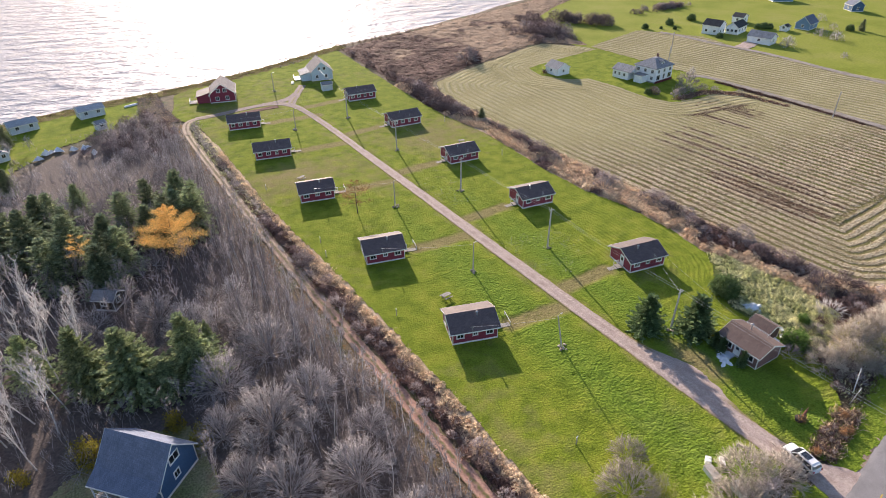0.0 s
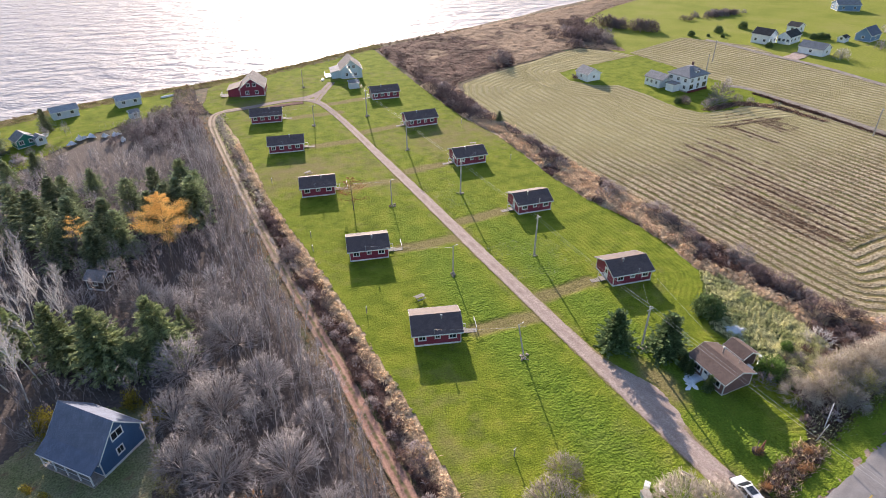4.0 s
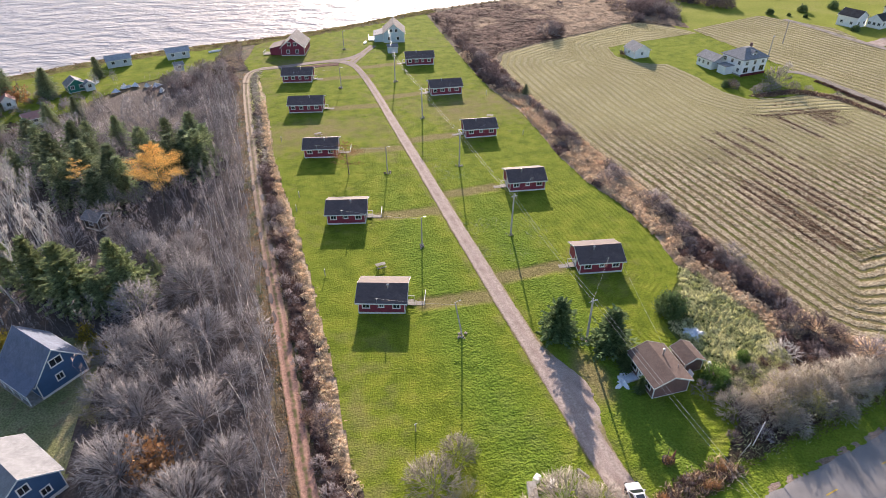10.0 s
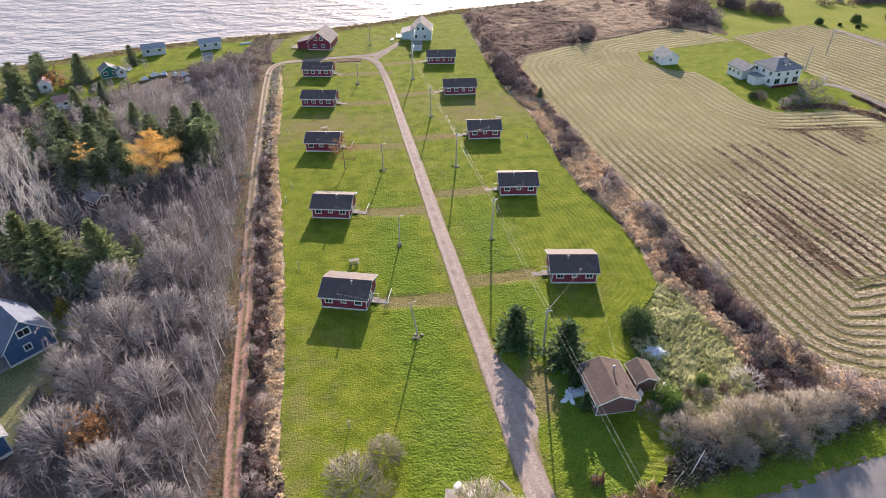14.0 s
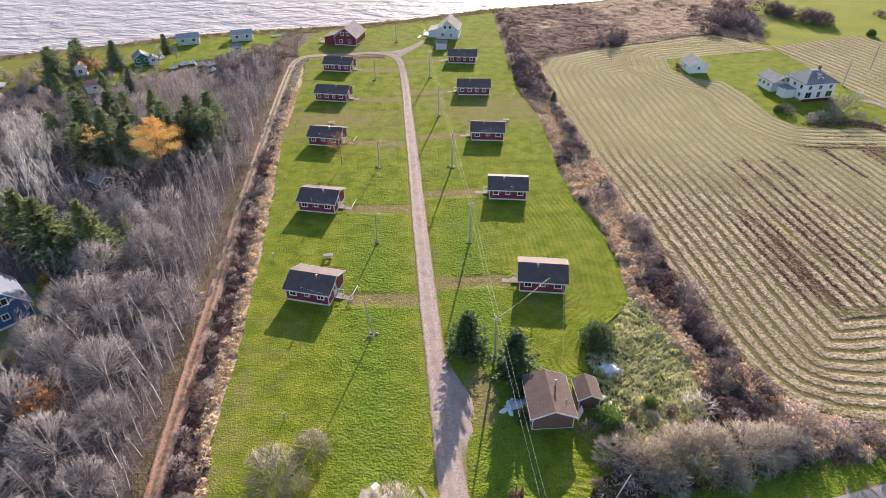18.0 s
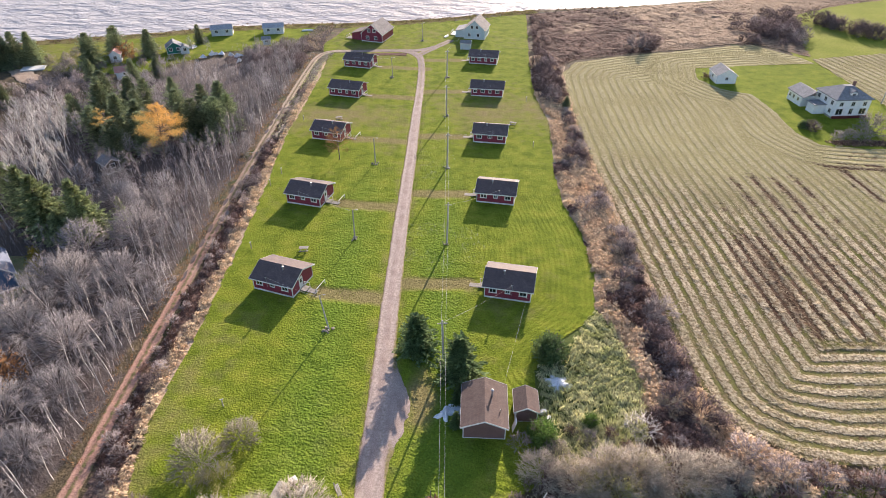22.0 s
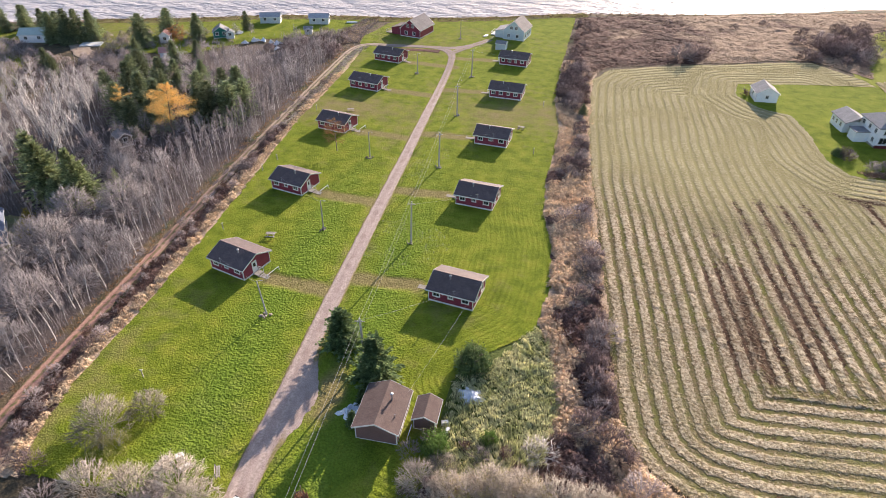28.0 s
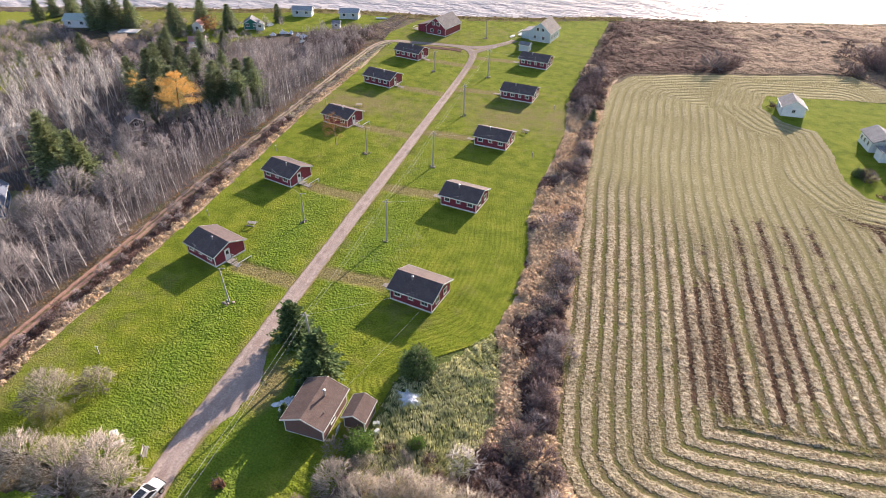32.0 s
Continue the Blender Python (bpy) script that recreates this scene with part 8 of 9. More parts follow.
HOUSE_BANK = [(93, 144.6), (101, 145.4), (108.8, 145.6), (113.5, 141.6), (117, 136), (118.6, 121), (116.8, 121), (115, 134.5), (111, 139.6), (106, 142.6), (95, 142.4)]
merged("bank_brush", BRACKEN, scatter(HOUSE_BANK, 0.55, rng, 5000), rng, M_DEADLEAF, "brown brush on the bank beside the farmhouse", "brush", 0.8, 1.4)
merged("bank_straw", STRAW, scatter(HOUSE_BANK, 1.1, rng, 3000), rng, M_STRAW, "dry grass on the bank beside the farmhouse", "dry grass", 0.6, 1.0)
for x, y, s in ((96.5, 146.2, 0.9), (99.5, 146.8, 1.0), (103, 147.2, 1.1), (112, 143.5, 0.7), (116.6, 137.5, 0.6), (109.5, 146.5, 0.9)):
    plant("brown_shrub", pick(GREYSHRUB), x, y, rng, "brown leafless shrub in front of the farmhouse", "shrub", "farmhouse shrubs", s, ("stem", "crown"))
plant("bare_tree", GREYSHRUB[1], 106.4, 150.4, rng, "wide bare tree in front of the farmhouse", "tree", "", 2.0, ("stem", "crown"), stretch=1.1)
JUNK_SCRUB = [(-58, 206), (-62, 213), (-75, 207), (-86, 199), (-88, 190), (-80, 188), (-66, 202)]
merged("junk_scrub", SAP, scatter(JUNK_SCRUB, 1.2, rng, 3000, CLEAR), rng, M_THICKET, "brown scrub round the junk pile", "scrub", 0.35, 0.7)
LOW_SCRUB = [(-88, 186), (-86, 175), (-77, 176), (-68, 180), (-66, 190), (-72, 192), (-80, 195), (-86, 192)]
merged("low_scrub", SAP, scatter(LOW_SCRUB, 1.1, rng, 3000), rng, M_THICKET, "low brown scrub before the junk pile", "scrub", 0.2, 0.42)
# bushes on the lawn and at the road
for tm, x, y, s, lab in ((PALEBUSH[0], -22.4, 43.6, 1.5, "pale leafless bush on the lawn's end"), (PALEBUSH[1], -18.5, 47.6, 1.0, "small pale leafless bush on the lawn"), (PALEBUSH[0], -8.2, 38.0, 1.5, "leafless bush at the drive's mouth"), (PALEBUSH[1], -5.0, 36.4, 1.35, "leafless bush at the drive's mouth"), (PALEBUSH[1], -12.5, 35.8, 1.5, "leafless bush near the junk boxes"), (PALEBUSH[0], -17.5, 35.4, 1.4, "leafless bush near the road"), (GREYSHRUB[0], -9.6, 34.4, 1.5, "grey leafless bush near the road"), (GREYSHRUB[1], -3.6, 35.0, 0.8, "grey leafless bush near the road"), (BARESHRUB[0], -27, 37, 1.0, "leafless bush at the lawn's corner"), (BARESHRUB[1], -31, 36, 1.0, "leafless bush at the lawn's corner"), (GREYSHRUB[0], -22, 33, 1.1, "grey leafless bush near the road")):
    plant("pale_bush", tm, x, y, rng, lab, "bush", "", s, ("stem", "crown"))
for x, y, s in ((-18.6, 41.6, 0.75), (-20.4, 41.0, 0.6)):
    plant("green_shrub", OLIVE[0], x, y, rng, "olive-leaved shrub on the lawn's end", "shrub", "", s, ("stem", "foliage"))
DITCH = [(2.2, 36.6), (3.0, 34.2), (8, 35.6), (13.9, 37.0), (12.0, 39.0), (7, 38.0)]
for x, y in scatter(DITCH, 1.0, rng, 900):
    plant("rusty_shrub", pick(RUSTY[:1] + DEAD), x, y, rng, "withered russet shrub beside the road ditch", "shrub", "ditch shrubs", rng.uniform(0.3, 0.6), ("stem", "foliage"))
merged("ditch_grass", STRAW, scatter(DITCH, 0.55, rng, 2500), rng, M_STRAW, "dry tan grass in the road ditch", "dry grass", 0.7, 1.2)
merged("ditch_bracken", BRACKEN, scatter(DITCH, 0.6, rng, 2500), rng, M_DEADLEAF, "withered brown brush in the road ditch", "brush", 0.8, 1.3)
plant("young_larch", SMALL_LARCH[0], -23.2, 125.3, rng, "young rust-coloured larch on the lawn", "larch", "", 1.12, tilt=1)
# grass tufts and cut hay
lush_spot = lambda x, y: rng.rand() < 1.2 * (float(lush_of(x, y)) - 0.3)
merged("grass_tufts", SHORT, [p for p in scatter(LAWN, 0.52, rng, 90000) if p[1] < 150 and dist_line(p[0], p[1], DRIVE) > 2.2 and lush_spot(*p)], rng, M_TUFT, "coarse grass tufts in the lawn", "grass tufts", 0.7, 1.4, 0.0)
merged("hay_wisps", HAYTUFT, [p for p in scatter(FIELD, 0.72, rng, 60000) if p[1] < 120 and p[0] < 95 and swath_of(np.array(p[0]), np.array(p[1])) > 0.5], rng, M_HAYSTRAW, "wisps of cut hay on the swaths", "hay", 0.6, 1.2, 0.1)
merged("shore_tufts", STRAW, [(x + rng.normal(0, 2.2), y - 4.0 + rng.normal(0, 1.4)) for x, y in smooth_line(SHORE[2:11], 0.35)[0]], rng, M_PALEREED, "rough tan grass along the shore bank", "rough grass", 0.4, 0.8, 0.1)
PLOT = [(-3.2, 86), (2.2, 84), (7.4, 88.5), (12.5, 90), (11, 96), (5, 100), (-3.8, 99)]
merged("clover_patch", SHORT, [q for q in scatter(PLOT, 0.5, rng, 5000) if patch(q[0] * 1.6, q[1] * 1.6 + 40) > 0.47], rng, M_CLOVER, "pale dried clover and weeds in the lawn", "weeds", 0.8, 1.6)
PLOT_N = [(-4, 118), (2.5, 117), (3.5, 130), (-5, 131)]
merged("clover_patch", SHORT, [q for q in scatter(PLOT_N, 0.6, rng, 4000) if patch(q[0] * 1.6, q[1] * 1.6 + 40) > 0.48], rng, M_CLOVER, "pale dried clover and weeds in the lawn", "weeds", 0.8, 1.5)

# ---- poles and wires ----
def sag(a, b, drop, n=9):
    a, b = Vector(a), Vector(b)
    return [a.lerp(b, i / (n - 1)) - Vector((0, 0, drop * 4 * (i / (n - 1)) * (1 - i / (n - 1)))) for i in range(n)]


def stones_round(root_label, x, y, r, n, seed, size=0.3):
    """A loose heap of stones and weeds at a pole's foot."""
    q = np.random.RandomState(seed)
    heap = thing("stone_heap", pose(x, y, 0), root_label, "stones", "stone heaps")
    for i in range(n):
        a, d, s = q.uniform(0, 6.28), r * math.sqrt(q.rand()), size * q.uniform(0.6, 1.3)
        piece("stone", STONES[q.randint(len(STONES))], heap, pose(d * math.cos(a), d * math.sin(a), 0.02 + s * 0.3, q.uniform(0, 360), q.uniform(0, 30), q.uniform(0, 360)) @ Matrix.Diagonal((s, s, s, 1)))


def stone_mesh(seed):
    q = random.Random(seed)
    bm = bmesh.new()
    bmesh.ops.create_icosphere(bm, subdivisions=1, radius=1.0)
    sx, sy, sz = q.uniform(0.8, 1.2), q.uniform(0.6, 1.0), q.uniform(0.4, 0.7)
    for v in bm.verts:
        k = q.uniform(0.8, 1.15)
        v.co = Vector((v.co.x * sx * k, v.co.y * sy * k, v.co.z * sz * k))
    me = bpy.data.meshes.new("stone")
    bm.to_mesh(me)
    bm.free()
    me.materials.append(M_STONE)
    return me


STONES = [stone_mesh(i) for i in range(5)]


def utility_pole(x, y, h, lean=(0, 0), arm=True, tall=True):
    r = thing("utility_pole", pose(x, y, 0, lean[0], lean[1], 8), "grey weathered wooden utility pole" if tall else "slim grey pole with a small lamp arm", "utility pole", "poles along the drive" if tall else "lamp poles on the lawn")
    piece("pole", tubes("pole", [([(0, 0, -0.5), (0, 0, h * 0.5), (0, 0, h)], [0.19, 0.16, 0.125] if tall else [0.14, 0.115, 0.09])], M_POLE, 8), r)
    if arm and tall:
        part("crossarm", boxes((-0.7, 0.7, -0.14, -0.06, h - 0.5, h - 0.4)), M_POLE, r)
        for xx in (-0.3, 0.0, 0.3):
            piece("insulator", tubes("insulator", [([(xx, -0.1, h - 0.4), (xx, -0.1, h - 0.25)], [0.045, 0.03])], M_WHITE, 6), r, None, "pale insulator")
    if not tall:
        piece("lamp_arm", tubes("lamp_arm", [([(0, 0, h - 0.15), (0.35, 0, h + 0.05), (0.7, 0, h + 0.05)], [0.025, 0.025, 0.025])], M_METAL, 5), r)
        part("lamp_head", boxes((0.6, 0.95, -0.09, 0.09, h - 0.04, h + 0.06), bevel=0.03), M_METAL, r, "small metal lamp head")
    return r


RIGHT = [(5.6, 63.0, 8.0), (3.9, 93.2, 8.6), (1.8, 123.3, 8.4), (-0.5, 153.0, 8.4), (-2.6, 183.4, 8.4)]
LEFT = [(-12.4, 68.4, 6.2), (-13.3, 93.3, 6.2), (-14.7, 124.2, 6.2), (-19.2, 182.0, 6.2), (-14.2, 222.0, 6.2)]
for i, (x, y, h) in enumerate(RIGHT):
    utility_pole(x, y, h, lean=((2, -1.5), (0, 1.5), (0, 1), (0, 0), (0, 1))[i])
    stones_round("heap of stones and weeds round a pole's foot", x - 0.1, y - 0.2, 0.8, 7, 400 + i)
for i, (x, y, h) in enumerate(LEFT):
    utility_pole(x, y, h, lean=((-6, -8), (0, 0.5), (0, 0), (1, 0), (0, 0))[i], tall=False)
    stones_round("grey stones heaped round a lamp pole", x, y - 0.2, 0.9, 8, 420 + i)
utility_pole(8.4, 22.0, 8.2)
for x, y in ((119.6, 171.4), (119.4, 107.8), (137, 186)):
    utility_pole(x, y, 8.0)


def wire(a, b, drop, r=0.0105):
    w = new("wire", tubes("wire", [(sag(a, b, drop), [r] * 9)], M_WIRE, 4))
    return tagged(w, "thin pale overhead wire", "wire", "overhead wires")


for off in (-0.3, 0.3):
    line = [(8.4 + off, 22.0, 7.9)] + [(x + off, y - 0.1, h - 0.22) for x, y, h in RIGHT] + [(2.5 + off * 0.3, 225.0, 5.4)]
    for a, b in zip(line, line[1:]):
        wire(a, b, 0.55 if off else 0.75)
for (x, y, h), c in zip((RIGHT[0], RIGHT[1], RIGHT[2], RIGHT[4]), (CABINS[1], CABINS[3], CABINS[5], CABINS[9])):
    p = cabin_pose(c) @ Vector((c[3] * 0.6, -0.48, 3.5))
    wire((x, y, h - 0.5), p, 0.3, 0.008)
for (x, y, h), c in zip(LEFT, (CABINS[0], CABINS[2], CABINS[4], CABINS[8])):
    p = cabin_pose(c) @ Vector((c[3] * 0.42, -0.48, 3.5))
    wire((x, y, h - 0.3), p, 0.25, 0.01)
wire(cabin_pose(CABINS[1]) @ Vector((7.0, -0.45, 2.4)), (14.0, 56.4, 2.6), 0.2, 0.009)


# ---- car, junk, benches, posts ----
def loft(sections):
    """A closed hull through cross-sections of equal point count."""
    bm = bmesh.new()
    rings = [[bm.verts.new(p) for p in sec] for sec in sections]
    for a, b in zip(rings, rings[1:]):
        for i in range(len(a)):
            j = (i + 1) % len(a)
            bm.faces.new((a[i], a[j], b[j], b[i]))
    bm.faces.new(rings[0][::-1])
    bm.faces.new(rings[-1])
    bmesh.ops.recalc_face_normals(bm, faces=bm.faces)
    return bm


def suv(x, y, rz):
    r = thing("suv", pose(x, y, 0.12, 0, 0, rz), "white crossover car with dark glass roof parked on the gravel drive", "car")
    prof = [(-2.25, 0.42), (-2.32, 0.72), (-2.22, 1.06), (-1.2, 1.1), (0.95, 1.06), (1.95, 0.96), (2.26, 0.78), (2.3, 0.42)]
    bm = bmesh.new()
    a = [bm.verts.new((-0.93, u, z)) for u, z in prof]
    b = [bm.verts.new((0.93, u, z)) for u, z in prof]
    bm.faces.new(a)
    bm.faces.new(b[::-1])
    for i in range(len(prof)):
        j = (i + 1) % len(prof)
        bm.faces.new((a[j], a[i], b[i], b[j]))
    bmesh.ops.recalc_face_normals(bm, faces=bm.faces)
    for v in bm.verts:
        if abs(v.co.y) > 2.1:
            v.co.x *= 0.86
    bmesh.ops.bevel(bm, geom=bm.edges[:], offset=0.1, segments=2, affect="EDGES")
    part("body", bm, M_CARPAINT, r)
    sec = lambda v0, v1, w, z: [(-w, v0, z), (w, v0, z), (w, v1, z), (-w, v1, z)]
    part("cabin_glass", loft([sec(-2.12, 1.12, 0.84, 1.04), sec(-1.72, 0.32, 0.66, 1.56)]), M_GLASS, r, "dark windows")
    part("roof", loft([sec(-1.84, 0.36, 0.69, 1.555), sec(-1.66, 0.22, 0.6, 1.63)]), M_CARPAINT, r)
    part("sunroof", boxes((-0.47, 0.47, -1.0, 0.1, 1.632, 1.65), bevel=0.005), M_GLASS, r, "black glass sunroof")
    part("spoiler", boxes((-0.6, 0.6, -2.0, -1.7, 1.5, 1.56), bevel=0.02), M_CARPAINT, r)
    for s in (-1, 1):
        piece("roof_rail", tubes("roof_rail", [([(s * 0.6, -1.5, 1.64), (s * 0.62, -0.7, 1.7), (s * 0.6, 0.1, 1.64)], [0.02, 0.025, 0.02])], M_BLACK, 5), r)
        for v0, v1 in ((-2.08, -1.74), (1.1, 0.32), (-0.62, -0.62)):
            piece("pillar", tubes("pillar", [([(s * 0.85, v0, 1.06), (s * 0.68, v1, 1.57)], [0.05, 0.045])], M_CARPAINT, 6), r)
        part("headlight", boxes((s * 0.66 - 0.16, s * 0.66 + 0.16, 2.14, 2.26, 0.72, 0.86)), M_GLASS, r)
        part("tail_light", boxes((s * 0.7 - 0.1, s * 0.7 + 0.1, -2.33, -2.22, 0.8, 1.0)), M_TAIL, r)
        part("mirror", boxes((s * 1.02 - 0.09, s * 1.02 + 0.09, 0.82, 0.94, 1.04, 1.2), bevel=0.02), M_CARPAINT, r)
        for v in (-1.38, 1.4):
            w = piece("wheel", tubes("wheel", [([(s * 0.72, v, 0.35), (s * 0.945, v, 0.35)], [0.35, 0.35])], M_BLACK, 16), r, None, "black tyre")
            piece("rim", tubes("rim", [([(s * 0.935, v, 0.35), (s * 0.96, v, 0.35)], [0.24, 0.23])], M_METAL, 12), w)
            part("wheel_arch", boxes((s * 0.9 - 0.04, s * 0.9 + 0.04, v - 0.44, v + 0.44, 0.66, 0.78), bevel=0.02), M_BLACK, r)
    part("grille", boxes((-0.42, 0.42, 2.2, 2.31, 0.5, 0.7)), M_BLACK, r)
    part("wiper", boxes((-0.5, 0.1, 1.0, 1.03, 1.1, 1.12)), M_BLACK, r)
    part("plate", boxes((-0.26, 0.26, -2.345, -2.325, 0.62, 0.74)), M_WHITE, r)


M_STUMP = mat("red_heartwood", [(0.2, 0.085, 0.055), (0.34, 0.16, 0.11)], 2.0, 14.0, 0.3, 0.9, 0.4)
M_TAIL = mat("tail_lamp_red", [(0.3, 0.02, 0.02), (0.4, 0.03, 0.03)], 2.0, 10.0, 0.1, 0.2, 0.0, 0.5)
suv(-0.5, 36.3, -6)


def crumpled(name, x, y, w, d, h, seed, material, label, category="tarpaulin"):
    """A sheet thrown down over things: ragged tongues round the rim, sharp folds that run to the middle."""
    n, m = 40, 9
    V, F = [(0, 0, h)], []
    for j in range(1, m + 1):
        f = j / m
        for i in range(n):
            a = 2 * math.pi * i / n
            c, sn = math.cos(a), math.sin(a)
            out = 0.72 + 0.75 * noise.noise((c * 1.6 + seed, sn * 1.6, 0)) + 0.3 * noise.noise((c * 4.5, sn * 4.5 + seed, 2))
            r = f * max(out, 0.35)
            fold = abs(noise.noise((c * 3.2 * f, sn * 3.2 * f + seed, 5)))
            V.append((r * c * w / 2, r * sn * d / 2, h * (1 - f ** 1.6) * (0.55 + 0.9 * fold) + 0.16 * fold + 0.04))
    F += [(0, 1 + i, 1 + (i + 1) % n) for i in range(n)]
    for j in range(m - 1):
        for i in range(n):
            a, b = 1 + j * n + i, 1 + j * n + (i + 1) % n
            F.append((a, a + n, b + n, b))
    ob = new(name, mesh_of(name, V, F, material))
    ob.matrix_basis = pose(x, y, 0.04, 0, 0, seed * 37)
    return tagged(ob, label, category)


crumpled("tarpaulin", 21.8, 59.6, 6.4, 4.6, 0.7, 3, M_TARP, "crumpled pale tarpaulin over a heap on the grass")
crumpled("tarpaulin", 6.6, 53.4, 2.4, 2.9, 0.7, 8, M_TARP, "pale blue tarpaulin by the porch")
for i, (x, y, w) in enumerate(((-82.7, 199.5, 2.6), (-73.8, 198.3, 2.8), (-71.5, 193.5, 2.4), (-80.0, 200.5, 2.0), (-76.5, 199.0, 1.8), (-84.7, 196.2, 2.0), (-92.8, 206.5, 2.4))):
    crumpled("tarpaulin", x, y, w * 1.5, w * 0.9, 1.2, 20 + i, M_TARP if i % 2 else M_WHITE, "crumpled pale tarpaulin over scrap beside the scrub", "tarpaulin")


def storage_box(x, y, rz, l, w, h, label, lid=True):
    r = thing("storage_box", pose(x, y, 0, 0, 0, rz), label, "box", "boxes at the lawn's end")
    part("body", boxes((-l / 2, l / 2, -w / 2, w / 2, -0.05, h), bevel=0.04), M_WHITE, r)
    if lid:
        part("lid", boxes((-l / 2 - 0.05, l / 2 + 0.05, -w / 2 - 0.05, w / 2 + 0.05, h + 0.005, h + 0.08), bevel=0.02), M_OLDWOOD, r)


storage_box(-11.6, 40.4, 78, 2.1, 1.0, 0.8, "white weathered storage box on the rough grass")
storage_box(-10.4, 42.0, 40, 0.9, 0.7, 0.7, "small white box beside the larger one", False)
storage_box(-9.0, 41.0, 50, 1.4, 0.6, 0.5, "low white box beside brush", False)
storage_box(-10.6, 37.2, 85, 1.9, 1.2, 0.9, "white slatted crate near the drive")


def bench(x, y, rz, label="weathered wooden bench beside the drive"):
    r = thing("bench", pose(x, y, 0, 0, 0, rz), label, "bench")
    for i in range(3):
        part("seat_slat", boxes((-0.8, 0.8, -0.24 + i * 0.16, -0.11 + i * 0.16, 0.42, 0.46)), M_OLDWOOD, r)
        part("back_slat", boxes((-0.8, 0.8, 0.27, 0.31, 0.52 + i * 0.15, 0.64 + i * 0.15)), M_OLDWOOD, r)
    for s in (-0.7, 0.62):
        part("leg", boxes((s, s + 0.08, -0.24, -0.16, -0.05, 0.418)), M_OLDWOOD, r)
        part("leg", boxes((s, s + 0.08, 0.18, 0.265, -0.05, 1.0)), M_OLDWOOD, r)


bench(-4.9, 41.2, 120)


def picnic_table(x, y, rz):
    r = thing("picnic_table", pose(x, y, 0, 0, 0, rz), "weathered pale picnic table on the lawn", "picnic table", "picnic tables")
    for i in range(4):
        part("top_board", boxes((-0.85, 0.85, -0.38 + i * 0.195, -0.2 + i * 0.195, 0.72, 0.76)), M_OLDWOOD, r)
    for s in (-0.85, 0.6):
        part("bench_board", boxes((-0.85, 0.85, s, s + 0.25, 0.42, 0.46)), M_OLDWOOD, r)
    for u in (-0.6, 0.52):
        part("beam", boxes((u, u + 0.08, -0.82, 0.82, 0.36, 0.418)), M_OLDWOOD, r)
        part("leg", boxes((u, u + 0.08, -0.45, -0.36, -0.05, 0.358), (u, u + 0.08, 0.36, 0.45, -0.05, 0.358)), M_OLDWOOD, r)
        part("strut", boxes((u, u + 0.08, -0.3, -0.22, 0.419, 0.718), (u, u + 0.08, 0.22, 0.3, 0.419, 0.718)), M_OLDWOOD, r)


picnic_table(-21.7, 88.6, 10)
picnic_table(-28.4, 148.5, 25)
picnic_table(17.0, 148.5, -15)


def garden_post(x, y, h=2.2, rz=0):
    r = thing("garden_post", pose(x, y, 0, 0, 0, rz), "short grey wooden post with a pale top", "post", "garden posts")
    part("post", boxes((-0.06, 0.06, -0.06, 0.06, -0.3, h), bevel=0.01), M_POLE, r)
    part("crossbar", boxes((-0.24, 0.24, -0.05, 0.05, h + 0.003, h + 0.12), bevel=0.02), M_WHITE, r, "pale top piece")


for x, y, rz in ((-31.4, 88.5, 70), (-34.5, 117.5, 80), (-35.3, 112, 80), (-37.5, 147, 80), (-22.8, 52.4, 20), (21.6, 135.5, 80), (21.0, 165, 70)):
    garden_post(x, y, 1.35, rz)
r = thing("leaning_post", pose(17.4, 40.2, 0, -12, 22, 0), "pale leaning post beside the road", "post")
piece("post", tubes("post", [([(0, 0, -0.4), (0, 0, 3.4)], [0.07, 0.06])], M_BIRCH, 6), r)
r = thing("planter", pose(5.7, 40.6, 0), "old garden planter with rusty plants and stakes", "planter")
piece("tub", tubes("tub", [([(0, 0, -0.05), (0, 0, 0.45)], [0.55, 0.65])], M_DARKWOOD, 12), r)
for i, (u, v, h) in enumerate(((0.1, 0.2, 2.0), (-0.3, -0.1, 1.5), (0.45, -0.1, 1.2))):
    piece("stake", tubes("stake", [([(u, v, 0.1), (u * 1.3, v * 1.3, h)], [0.06, 0.05])], M_BARK, 5), r)
plant("rusty_shrub", RUSTY[1], 5.7, 40.4, rng, "rusty withered plant in the tub", "shrub", "", 0.55, ("stem", "foliage"))


# rubble bank along the upper track, and a fence and boats near the shore
rub = np.random.RandomState(5)
bank = [(x + 2.6 + 1.1 * rub.normal(0, 0.5), y) for y in np.linspace(136, 204, 620) for x in [float(line_x(TRACK[1:6], y))]]
Vs, Fs = [], []
for i, (x, y) in enumerate(bank):
    me = STONES[i % 5]
    s, a = rub.uniform(0.16, 0.42), rub.uniform(0, 6.28)
    o = len(Vs)
    for v in me.vertices:
        Vs.append((x + s * (v.co.x * math.cos(a) - v.co.y * math.sin(a)), y + rub.uniform(-0.01, 0.01) + s * (v.co.x * math.sin(a) + v.co.y * math.cos(a)), 0.05 + s * 0.4 + s * v.co.z))
    Fs += [tuple(k + o for k in p.vertices) for p in me.polygons]
tagged(new("rubble_bank", mesh_of("rubble_bank", Vs, Fs, M_STONE)), "bank of brown field stones along the track", "stones", kind="stuff")
merged("bank_weeds", LOWSTRAW, [(x + rub.normal(0, 0.6), y) for x, y in bank[::1]], rng, M_GRASSBLADE, "brown weeds between the stones", "weeds", 0.5, 1.0)


